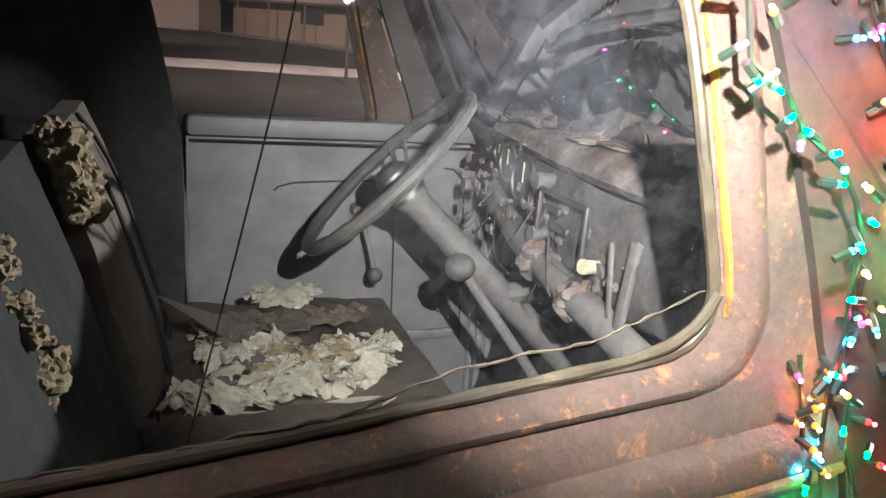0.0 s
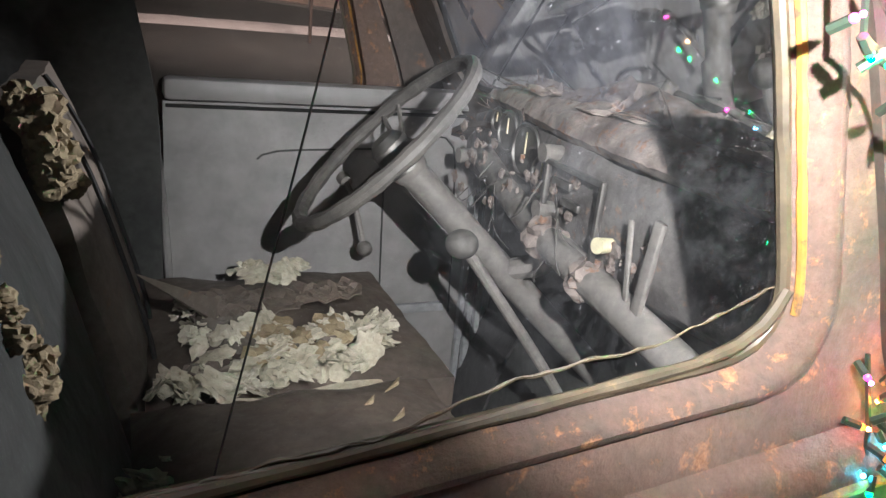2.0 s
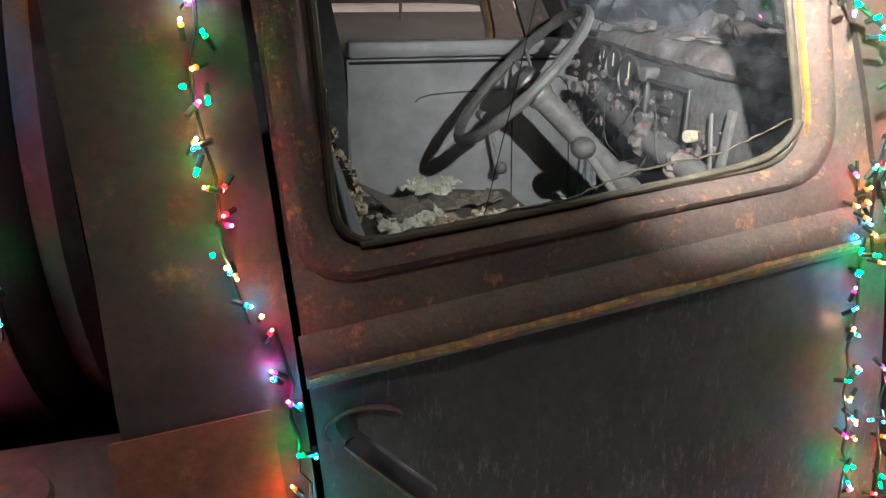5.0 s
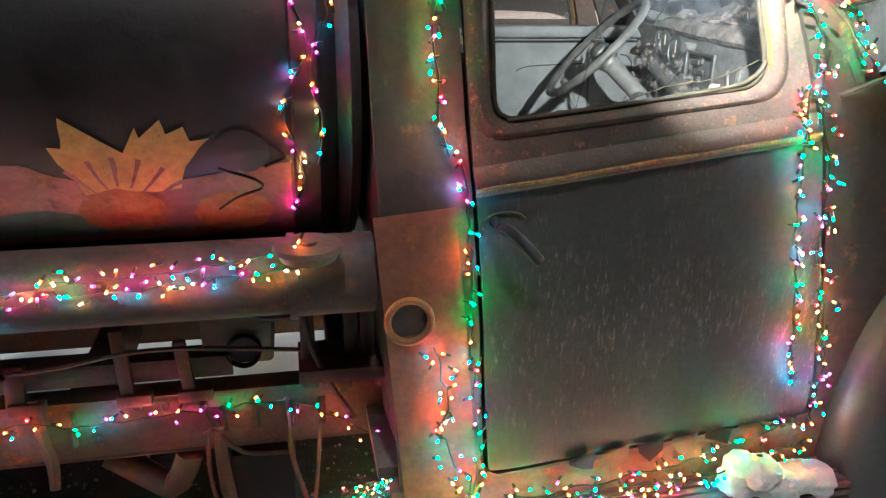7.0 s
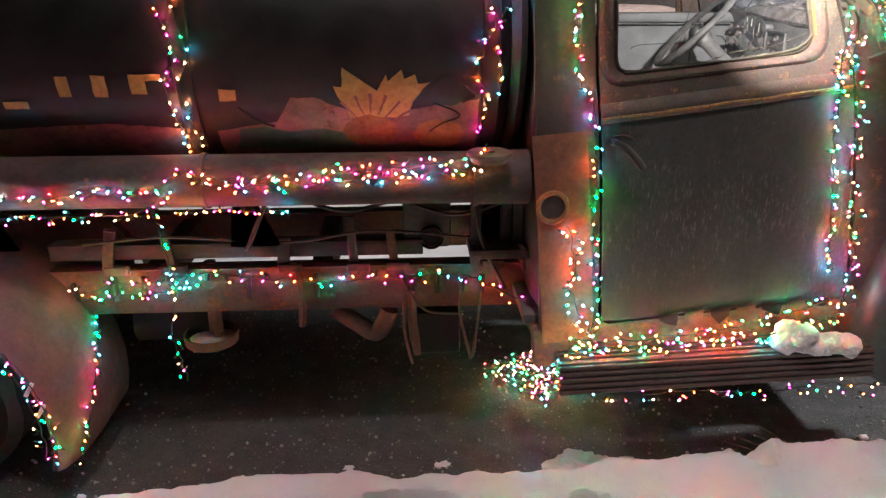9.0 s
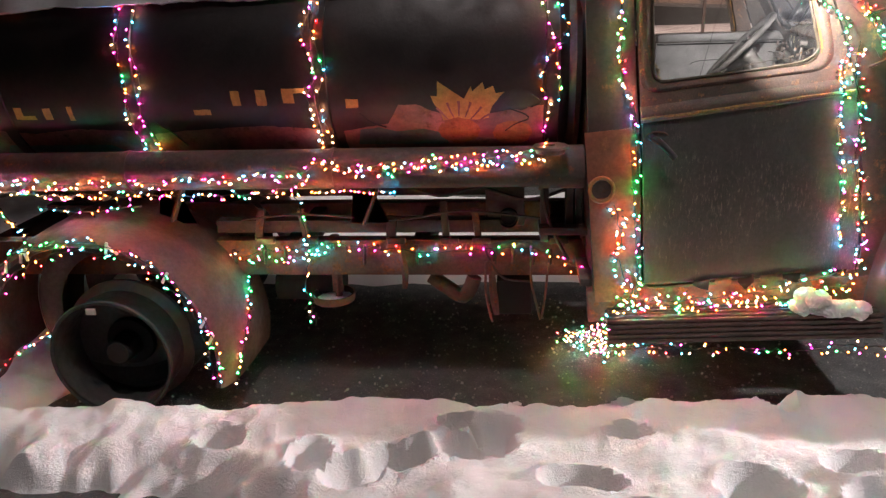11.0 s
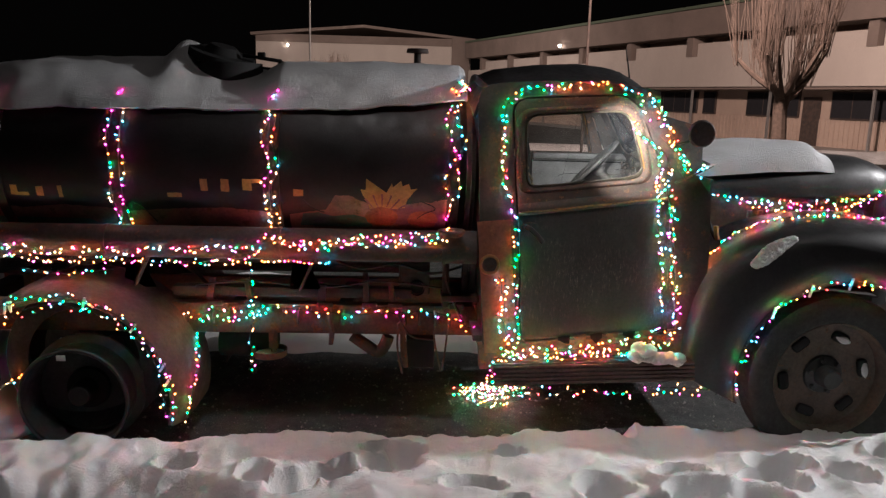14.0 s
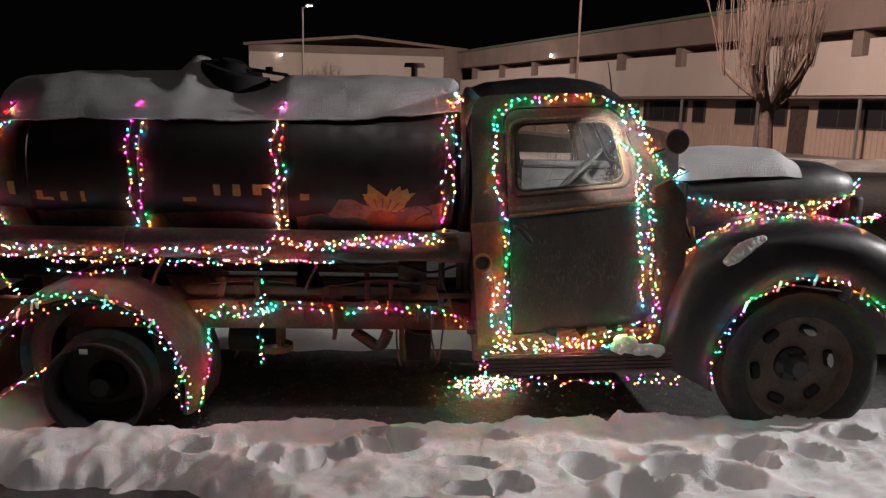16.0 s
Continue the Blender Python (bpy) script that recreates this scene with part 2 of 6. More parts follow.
M_LAMPHEAD = glow("lit_lamp_lens", (1.0, 0.86, 0.72), 25.0)


def asphalt():
    m, nt, b = mat("wet_gritty_asphalt")
    big, mid, tiny = noise_node(nt, 0.8, 5), noise_node(nt, 9, 8, 0.7), noise_node(nt, 120, 4, 0.7)
    col = ramp(nt, big, [(0.35, (0.030, 0.033, 0.033)), (0.7, (0.062, 0.064, 0.061))])
    stones = ramp(nt, tiny, [(0.57, (0, 0, 0)), (0.70, (1, 1, 1))])
    nt.links.new(mix(nt, stones, col, (0.24, 0.22, 0.20)), b.inputs["Base Color"])
    nt.links.new(ramp(nt, mid, [(0.35, (0.45,) * 3), (0.65, (0.85,) * 3)]), b.inputs["Roughness"])
    bump(nt, b, tiny, 1.0, 0.010)
    return m


def snow(name="old_snow", dirt=0.6):
    m, nt, b = mat(name)
    big, mid, tiny = noise_node(nt, 1.7, 6), noise_node(nt, 14, 9, 0.75), noise_node(nt, 110, 5, 0.75)
    col = ramp(nt, big, [(0.30, (0.66, 0.65, 0.64)), (0.6, (0.83, 0.83, 0.84))])
    dirtm = ramp(nt, mid, [(dirt, (0, 0, 0)), (dirt + 0.2, (0.55, 0.55, 0.55))])
    nt.links.new(mix(nt, dirtm, col, (0.36, 0.33, 0.30)), b.inputs["Base Color"])
    b.inputs["Roughness"].default_value = 0.75
    b.inputs["Subsurface Weight"].default_value = 0.0
    ad = nt.nodes.new("ShaderNodeMath")
    ad.operation = "ADD"
    nt.links.new(mid, ad.inputs[0])
    nt.links.new(tiny, ad.inputs[1])
    bump(nt, b, ad.outputs[0], 0.75, 0.018)
    return m


M_ASPHALT, M_SNOW, M_SNOWD = asphalt(), snow(), snow("gritty_snow", 0.48)
BULBC = {
    "green": (0.004, 1.0, 0.15), "cyan": (0.03, 0.58, 1.0), "pink": (1.0, 0.012, 0.36),
    "orange": (1.0, 0.13, 0.010), "warm": (1.0, 0.43, 0.18), "red": (1.0, 0.006, 0.009),
}
M_BULB = {k: glow("lit_bulb_" + k, c, 200.0) for k, c in BULBC.items()}
# coloured plastic caps; their weak glow stands in for each bulb's halo
M_CAP = {k: glow("bulb_halo_cap_" + k, c, 0.3) for k, c in {
    "green": (0.03, 1.0, 0.25), "cyan": (0.10, 0.62, 1.0), "pink": (1.0, 0.08, 0.55),
    "orange": (1.0, 0.26, 0.03), "warm": (1.0, 0.50, 0.14), "red": (1.0, 0.05, 0.06)}.items()}

# ---- mesh helpers ----
HOME = {}


def finish(name, bm, materials, smooth=True, angle=35):
    bmesh.ops.recalc_face_normals(bm, faces=bm.faces)
    me = bpy.data.meshes.new(name)
    bm.to_mesh(me)
    bm.free()
    for m in materials if isinstance(materials, (list, tuple)) else [materials]:
        me.materials.append(m)
    if smooth:
        me.polygons.foreach_set("use_smooth", [True] * len(me.polygons))
        me.set_sharp_from_angle(angle=radians(angle))
    return me


def thing(name, at, label, category, group="", kind=""):
    ob = new(name)
    ob.empty_display_size = 0.2
    ob.location = at
    HOME[ob] = Vector(at)
    return tagged(ob, label, category, group, kind)


def part(name, bm, material, parent, label="", smooth=True, angle=35):
    ob = new(name, bm if isinstance(bm, bpy.types.Mesh) else finish(name, bm, material, smooth, angle))
    ob.parent = parent
    if parent in HOME:
        ob.matrix_parent_inverse = Matrix.Translation(-HOME[parent])
    return tagged(ob, label)


def solo(name, bm, material, label, category, group="", kind="", smooth=True):
    return tagged(new(name, finish(name, bm, material, smooth)), label, category, group, kind)


def box(bm, c, s, m=None, bevel=0.0):
    r = bmesh.ops.create_cube(bm, size=1.0)
    vs = r["verts"]
    bmesh.ops.scale(bm, vec=s, verts=vs)
    if bevel:
        es = list({e for v in vs for e in v.link_edges})
        g = bmesh.ops.bevel(bm, geom=es, offset=bevel, segments=2, affect="EDGES", profile=0.5)
        vs = list({v for f in g["faces"] for v in f.verts} | {v for v in vs if v.is_valid})
    if m is not None:
        bmesh.ops.transform(bm, matrix=m, verts=vs)
    bmesh.ops.translate(bm, vec=c, verts=vs)
    return bm


def cyl(bm, p0, p1, r0, r1=None, seg=16, caps=True):
    p0, p1 = Vector(p0), Vector(p1)
    d = p1 - p0
    r = bmesh.ops.create_cone(bm, cap_ends=caps, segments=seg, radius1=r0, radius2=r0 if r1 is None else r1, depth=d.length)
    bmesh.ops.transform(bm, matrix=Matrix.Translation((p0 + p1) / 2) @ d.to_track_quat("Z", "Y").to_matrix().to_4x4(), verts=r["verts"])
    return bm


def catmull(pts, step):
    """A smooth line through pts with points about step apart."""
    p = [Vector(q) for q in pts]
    p = [2 * p[0] - p[1]] + p + [2 * p[-1] - p[-2]]
    out = []
    for a, b, c, d in zip(p, p[1:], p[2:], p[3:]):
        n = max(1, int((c - b).length / step))
        for i in range(n):
            t = i / n
            out.append(0.5 * (2 * b + (c - a) * t + (2 * a - 5 * b + 4 * c - d) * t * t + (3 * b - a - 3 * c + d) * t ** 3))
    out.append(p[-2].copy())
    return out


def tube(bm, pts, r, seg=8, closed=False, caps=True, flat=1.0):
    """A round bar along pts; r is a number or one for each point."""
    pts = [Vector(q) for q in pts]
    n = len(pts)
    rs = r if isinstance(r, (list, tuple)) else [r] * n
    rings, ref = [], None
    for i in range(n):
        a = pts[(i - 1) % n] if closed or i else pts[0]
        b = pts[(i + 1) % n] if closed or i < n - 1 else pts[-1]
        d = (b - a).normalized() if (b - a).length > 1e-9 else Vector((0, 0, 1))
        if ref is None:
            ref = d.orthogonal().normalized()
        ref = (ref - d * ref.dot(d)).normalized()
        s = d.cross(ref)
        rings.append([bm.verts.new(pts[i] + rs[i] * (math.cos(k * math.tau / seg) * ref + flat * math.sin(k * math.tau / seg) * s)) for k in range(seg)])
    for i in range(n if closed else n - 1):
        u, v = rings[i], rings[(i + 1) % n]
        for k in range(seg):
            bm.faces.new((u[k], u[(k + 1) % seg], v[(k + 1) % seg], v[k]))
    if caps and not closed:
        bm.faces.new(rings[0][::-1])
        bm.faces.new(rings[-1])
    return bm


def sheet(bm, rows, thick=0.0, closed=False):
    """A surface over rows of points, with a thickness against its normal."""
    vs = [[bm.verts.new(p) for p in row] for row in rows]
    fs = []
    for a, b in zip(vs, vs[1:]):
        m = len(a)
        for k in range(m if closed else m - 1):
            fs.append(bm.faces.new((a[k], a[(k + 1) % m], b[(k + 1) % m], b[k])))
    if thick:
        bmesh.ops.recalc_face_normals(bm, faces=fs)
        bmesh.ops.solidify(bm, geom=fs, thickness=thick)
    return bm


def rounded(corners, radii, n=8):
    """A closed outline in a plane with rounded corners."""
    out, m = [], len(corners)
    for i in range(m):
        p, a, b = Vector(corners[i]), Vector(corners[i - 1]), Vector(corners[(i + 1) % m])
        r = radii[i] if isinstance(radii, (list, tuple)) else radii
        u, v = (a - p).normalized(), (b - p).normalized()
        s, e = p + u * r, p + v * r
        for k in range(n + 1):
            t = k / n
            out.append((1 - t) ** 2 * s + 2 * t * (1 - t) * p + t * t * e)
    return out


def resample(loop, centre, n=120):
    """The outline met by n rays round the centre."""
    out, c = [], Vector(centre)
    m = len(loop)
    for k in range(n):
        a = math.tau * k / n
        d = Vector((math.cos(a), math.sin(a)))
        best = None
        for i in range(m):
            p, q = loop[i] - c, loop[(i + 1) % m] - c
            e = q - p
            den = d.x * e.y - d.y * e.x
            if abs(den) < 1e-12:
                continue
            t, s = (p.x * e.y - p.y * e.x) / den, (p.x * d.y - p.y * d.x) / den
            if t > 0 and -1e-6 <= s <= 1 + 1e-6 and (best is None or t > best):
                best = t
        out.append(c + d * best)
    return out


def ring(bm, outer, inner, lift, thick, rings=8):
    """A plate with one opening, bent by lift(u, v) -> place."""
    rows = []
    for j in range(rings + 1):
        rows.append([lift(*(o.lerp(i, j / rings))) for o, i in zip(outer, inner)])
    return sheet(bm, rows, thick, closed=True)


def blob(bm, c, s, seed=0, rough=0.25, sub=3, freq=3.0, m=None):
    """A lumpy mass."""
    r = bmesh.ops.create_icosphere(bm, subdivisions=sub, radius=1.0)
    off = Vector((seed * 7.3, seed * 3.1, seed * 1.7))
    for v in r["verts"]:
        n = noise.fractal(v.co * freq * 0.5 + off, 1.0, 2.0, 4)
        v.co *= 1 + rough * n
        v.co = Vector((v.co.x * s[0], v.co.y * s[1], v.co.z * s[2]))
    if m is not None:
        bmesh.ops.transform(bm, matrix=m, verts=r["verts"])
    bmesh.ops.translate(bm, vec=c, verts=r["verts"])
    return bm


def spin(bm, prof, centre, seg=40):
    """A body turned round the y direction from (radius, y) pairs."""
    c = Vector(centre)
    rows = [[c + Vector((r * math.cos(k * math.tau / seg), y, r * math.sin(k * math.tau / seg))) for k in range(seg)] for r, y in prof]
    return sheet(bm, rows, 0, closed=True)

# ---- ground and snow ----
YC = 0.58


def smooth(a, b, x):
    t = min(1, max(0, (x - a) / (b - a)))
    return t * t * (3 - 2 * t)


bm = bmesh.new()
sheet(bm, [[(x, y, 0) for x in (-300, -60, -10, 10, 60, 300)] for y in (-300, -60, -10, 10, 60, 300)])
solo("ground", bm, M_ASPHALT, "dark wet asphalt yard strewn with grit", "ground", kind="structure")

random.seed(4)
PRINTS = [(-0.62, -0.53, 0.13, 0.075), (-0.90, -0.62, 0.11, 0.075), (-1.23, -0.62, 0.065, 0.085), (-1.62, -0.50, 0.08, 0.06), (-0.24, -0.72, 0.12, 0.06), (0.57, -0.19, 0.06, 0.07), (0.76, -0.80, 0.14, 0.07), (1.15, -0.63, 0.12, 0.06),
          (0.35, -0.72, 0.11, 0.09), (0.75, -0.60, 0.12, 0.08), (1.25, -0.50, 0.13, 0.07), (0.55, -0.95, 0.14, 0.1), (1.55, -0.62, 0.1, 0.08), (-0.05, -0.42, 0.08, 0.05), (1.0, -0.85, 0.12, 0.1)]
PRINTS += [(random.uniform(-2.6, 2.4), random.uniform(-1.3, -0.35), random.uniform(0.05, 0.11), random.uniform(0.04, 0.08)) for k in range(24)]


def bank_edge(x):
    return np.interp(x, [-3, -2.1, -0.6, 0.3, 1.1, 2.0, 3.0], [-0.22, -0.175, -0.085, -0.075, 0.03, 0.02, -0.05]) + 0.05 * noise.noise((x * 1.7, 3, 1)) + 0.025 * noise.noise((x * 7, 1, 4))


def bank_front(x):
    return -0.72 - 0.06 * smooth(-3.0, -1.8, x) - 1.05 * smooth(-1.65, -0.35, x) + 0.5 * smooth(2.2, 4.5, x) + 0.07 * noise.noise((x * 2, 9, 2))


def bank(x, y):
    back, front = bank_edge(x), bank_front(x)
    rise = smooth(0.0, 0.16, back - y) * smooth(0.0, 0.28, y - front + 0.10 * noise.noise((x * 4.5, y * 5, 11)) + 0.04 * noise.noise((x * 12, y * 12, 3))) * smooth(5.2, 4.2, x + 0.5 * noise.noise((y * 2, 1, 1))) * smooth(-5.8, -4.6, x)
    h = 0.140 + 0.04 * noise.noise((x * 1.3, y * 1.6, 0)) + 0.045 * noise.fractal((x * 2.6, y * 3.4, 3), 1.1, 2, 5)
    h += 0.016 * noise.noise((x * 7, y * 8, 7)) + 0.009 * noise.noise((x * 19, y * 21, 2)) + 0.006 * noise.noise((x * 43, y * 45, 5)) + 0.05 * math.exp(-((back - 0.15 - y) / 0.12) ** 2) * (0.6 + 0.4 * noise.noise((x * 2.2, 0, 5)))
    for px, py, rx, ry in PRINTS:
        if abs(x - px) > 0.5 or abs(y - py) > 0.4:
            continue
        d = ((x - px) / rx) ** 2 + ((y - py) / ry) ** 2
        h += -min(0.17, 1.5 * rx) * math.exp(-d ** 3 * 0.8) + 0.016 * math.exp(-((math.sqrt(d) - 1.35) / 0.3) ** 2)
    return max(0.004, h) * rise - 0.03 * (1 - smooth(0, 0.35, rise))


bm = bmesh.new()
sheet(bm, [[(x, y, bank(x, y)) for x in np.arange(-5.8, 4.8, 0.018)] for y in np.arange(-1.95, 0.24, 0.016)])
tagged(solo("snow_bank", bm, M_SNOW, "ridge of trodden old snow with boot prints beside the truck", "snow", kind="structure"))


def yard_snow(x, y):
    e = 1.36 + 0.10 * noise.noise((x * 1.1, 0, 9)) + 0.06 * noise.noise((x * 4, 0, 2))
    side = smooth(0.0, 0.5, -2.50 - 0.18 * noise.noise((y * 1.5, 2, 4)) - x + 0.12 * (y + 0.3)) * smooth(-0.72, -0.35, y)
    side *= 1 - smooth(0.9, 2.2, y + 0.3 * noise.noise((x, y, 2)))
    cover = max(smooth(0, 0.25, y - e) * (1 - smooth(2.9, 3.9, y + 0.6 * noise.noise((x * 0.8, 4, 1)))), side)
    h = 0.09 + 0.10 * side + 0.07 * noise.fractal((x * 1.6, y * 1.6, 6), 1, 2, 5) + 0.05 * noise.noise((x * 5, y * 5, 3))
    return max(0.012, h) * cover - 0.04 * (1 - smooth(0, 0.3, cover))


bm = bmesh.new()
sheet(bm, [[(x, y, yard_snow(x, y)) for x in np.arange(-8.0, 7.0, 0.05)] for y in np.arange(-0.8, 4.8, 0.05)])
solo("yard_snow", bm, M_SNOW, "lumpy ploughed snow behind the truck", "snow", kind="structure")


def far_bank(name, x0, x1, y, w, h, seed, tilt=0.0):
    bm = bmesh.new()
    xs = np.linspace(x0, x1, 90)
    sheet(bm, [[(x, y + tilt * (x - x0) + w * k / 8, max(-0.02, (h * (0.7 + 0.6 * noise.noise((x * 0.5, seed, k * 0.3)))) * math.sin(math.pi * k / 8) ** 0.7 - 0.02)) for x in xs] for k in range(9)])
    solo(name, bm, M_SNOWD, "low ploughed snow bank across the yard", "snow", kind="structure")


far_bank("far_snow_bank", -40, -6, 11.0, 2.2, 0.10, 3)
far_bank("far_snow_bank_b", 9, 34, 21.5, 3.0, 0.38, 5, -0.05)
far_bank("far_snow_bank_c", -45, -8, 18.0, 2.0, 0.18, 8)
far_bank("far_snow_bank_d", -7, 9, 24.0, 5.0, 0.14, 12, -0.02)

# ---- buildings across the yard ----
A, B = Vector((5.6, 66.9, 0)), Vector((18.8, 26.7, 0))
ALONG = (B - A).normalized()
OUT = Vector((-ALONG.y, ALONG.x, 0))
if OUT.x > 0:
    OUT = -OUT
FRAME = Matrix(((ALONG.x, OUT.x, 0, A.x), (ALONG.y, OUT.y, 0, A.y), (0, 0, 1, 0), (0, 0, 0, 1)))


def placed(bm):
    bmesh.ops.transform(bm, matrix=FRAME, verts=bm.verts)
    return bm


def bx(s0, s1, o0, o1, z0, z1, bevel=0.0):
    return placed(box(bmesh.new(), ((s0 + s1) / 2, (o0 + o1) / 2, (z0 + z1) / 2), (s1 - s0, o1 - o0, z1 - z0), None, bevel))


office = thing("office_building", A + ALONG * 30, "long two-storey pale office building with ribbed cladding", "building")
L0, L1 = 0.0, 62.0
part("core", bx(L0, L1, -12, -0.25, 0, 6.7), M_WALLC, office)
part("upper_band", bx(L0, L1, -0.25, 1.0, 2.75, 4.3), M_WALLP, office, "pale smooth balcony band")
part("soffit", bx(L0, L1, -0.24, 0.9, 2.62, 2.746), M_WALLD, office, "brown soffit under the balcony")
part("fascia", bx(L0, L1, -0.25, 1.3, 5.35, 6.7), M_WALLD, office, "brown timber fascia")
part("roof_edge", bx(L0, L1, -12, 1.42, 6.705, 6.86), M_GREEN, office, "green metal roof edge")
for k in range(11):
    s = 3.0 + 5.6 * k
    part("pier", bx(s - 0.25, s + 0.25, -0.245, 1.06, 4.304, 5.346), M_WALLD, office)
    part("ledge_screen", bx(s + 0.3, s + 5.25, 0.55, 0.75, 4.304, 5.0), M_WALLP, office)
    part("post", bx(s + 0.2, s + 0.3, 0.75, 0.85, 0, 2.616), M_POLE, office, "slim white post")
for s, w in ((12.0, 3.2), (19.0, 3.2), (26.5, 4.0), (31.0, 1.0), (34.3, 3.4), (39.5, 4.4), (45.0, 3.4), (51.0, 3.4)):
    win = part("window", bx(s, s + w, -0.246, -0.16, 1.35, 2.55), M_RUSTDK, office, "dark-framed strip window")
    n = max(1, round(w / 1.1))
    for k in range(n):
        a = s + 0.06 + (w - 0.06) * k / n
        part("pane", bx(a, a + (w - 0.06) / n - 0.06, -0.158, -0.14, 1.42, 2.48), M_WINDOW, win)
for s in (37.9, 43.6):
    part("entrance_door", bx(s, s + 1.0, -0.246, -0.18, 0.02, 2.3), M_RUSTDK, office, "dark glazed entrance door")
for k in range(150):
    s = 22 + 0.26 * k
    part("cladding_rib", bx(s, s + 0.09, -0.247, -0.205, 0.02, 1.33), M_WALLC, office, smooth=False)
part("plinth", bx(L0, L1, -0.248, 1.6, 0, 0.12), M_POLE, office, "concrete kerb strip")

wing = thing("warehouse_building", (-8, 70, 0), "low pale warehouse with a lit loading bay", "building")
part("wall", box(bmesh.new(), (-5, 78, 3.6), (20, 18, 7.2)), M_WALLP, wing)
bm = bmesh.new()
sheet(bm, [[(-15.4, 68.5, 7.25), (-5, 68.5, 8.2), (5.4, 68.5, 7.25)], [(-15.4, 88, 7.25), (-5, 88, 8.2), (5.4, 88, 7.25)]], 0.25)
part("roof", bm, M_WALLD, wing)
part("fascia", box(bmesh.new(), (-5, 68.94, 6.85), (19.98, 0.1, 0.7)), M_WALLD, wing)
part("loading_bay", box(bmesh.new(), (-10.4, 68.93, 4.6), (4.6, 0.12, 3.5)), M_WALLP, wing, "bright loading bay panel")
part("column", box(bmesh.new(), (4.0, 68.6, 3.6), (1.6, 0.6, 7.18)), M_WALLD, wing)


def street_lamp(at, h, lit=True):
    t = thing("street_lamp", at, "tall slim street lamp with a lit head", "street lamp", "yard lamps")
    x, y, z = at
    bm = bmesh.new()
    cyl(bm, (x, y, 0), (x, y, h), 0.11, 0.07, 10)
    part("pole", bm, M_POLE, t)
    bm = bmesh.new()
    cyl(bm, (x, y, h - 0.1), (x + 0.5, y - 0.3, h + 0.15), 0.05, 0.04, 8)
    part("arm", bm, M_POLE, t)
    part("head", box(bmesh.new(), (x + 0.65, y - 0.4, h + 0.18), (0.6, 0.3, 0.14), None, 0.03), M_POLE, t)
    part("lens", box(bmesh.new(), (x + 0.65, y - 0.4, h + 0.085), (0.46, 0.24, 0.045), None, 0.01), M_LAMPHEAD, t, "glowing lamp lens")


street_lamp((-9.6, 66.0, 0), 10.2)
t = thing("flag_pole", (5.1, 21.0, 0), "thin tall metal pole in the yard", "pole")
bm = bmesh.new()
cyl(bm, (5.1, 21, 0), (5.1, 21, 8), 0.05, 0.035, 10)
part("shaft", bm, M_RUSTDK, t)
part("cap", box(bmesh.new(), (5.1, 21, 8.03), (0.1, 0.1, 0.06), None, 0.02), M_RUSTDK, t)
for p in (FRAME @ Vector((17.5, 1.36, 5.55)), Vector((-11.9, 68.6, 6.2))):
    t = thing("wall_lamp", p, "small lit wall lamp on the fascia", "wall lamp", "wall lamps")
    part("lamp_body", box(bmesh.new(), p, (0.14, 0.14, 0.3), None, 0.03), M_POLE, t)
    part("lens", blob(bmesh.new(), p + Vector((-0.08, -0.08, 0.0)), (0.09, 0.09, 0.09), 1, 0.02, 2), M_LAMPHEAD, t, "glowing lens")


def bare_tree(at, h, seed):
    rnd = random.Random(seed)
    t = thing("bare_tree", at, "pollarded bare tree with thin upright twigs", "tree")
    o = Vector(at)
    bm = bmesh.new()
    tube(bm, [o, o + Vector((0.03, 0, 0.9)), o + Vector((-0.02, 0.02, 1.7)), o + Vector((0, 0, 2.2))], [0.24, 0.2, 0.19, 0.22], 10)
    part("trunk", bm, M_BARK, t)
    twigs = bmesh.new()
    for i in range(12):
        a = math.tau * i / 12 + rnd.uniform(-0.3, 0.3)
        r = rnd.uniform(0.7, 1.35)
        p0 = o + Vector((0, 0, rnd.uniform(1.9, 2.15)))
        p1 = o + Vector((math.cos(a) * r * 0.6, math.sin(a) * r * 0.6, rnd.uniform(2.4, 2.8)))
        p2 = o + Vector((math.cos(a) * r, math.sin(a) * r, rnd.uniform(3.0, 3.7)))
        line = catmull([p0, p1, p2], 0.15)
        part("limb", tube(bmesh.new(), line, [0.10 - 0.004 * k for k in range(len(line))], 6), M_BARK, t)
        for k in range(22):
            b = (p1 if k % 3 == 0 else p2) + Vector((rnd.uniform(-0.1, 0.1), rnd.uniform(-0.1, 0.1), rnd.uniform(-0.25, 0.1)))
            d = Vector((math.cos(a) * rnd.uniform(-0.1, 0.5) + rnd.uniform(-0.25, 0.25), math.sin(a) * 0.3 + rnd.uniform(-0.3, 0.3), rnd.uniform(1.2, h - 3.6)))
            tube(twigs, [b, b + d * 0.4 + Vector((rnd.uniform(-0.08, 0.08), 0, 0)), b + d], [0.013, 0.009, 0.005], 4)
    tagged(part("twig_spray", twigs, M_BARK, t, "thin upright twigs"), kind="stuff")


bare_tree((9.95, 17.5, 0), 7.0, 3)
bare_tree((-7.0, 58.0, 0), 5.2, 8)

# ---- the tanker truck ----
truck = thing("tanker_truck", (-0.3, YC, 0), "rusty vintage tanker truck with a black oval tank", "truck")
CAB = Matrix.Translation((0, 0, 1.28)) @ Matrix.Rotation(radians(-5), 4, "Y") @ Matrix.Translation((0, 0, -1.28))


def side_y(v):
    """The near side's bulge: lower panels stand out, the top leans in."""
    return np.interp(v, [0.45, 0.62, 1.0, 1.28, 1.40, 1.62, 1.78, 1.92], [-0.075, -0.085, -0.075, -0.045, -0.012, 0.0, 0.018, 0.075])


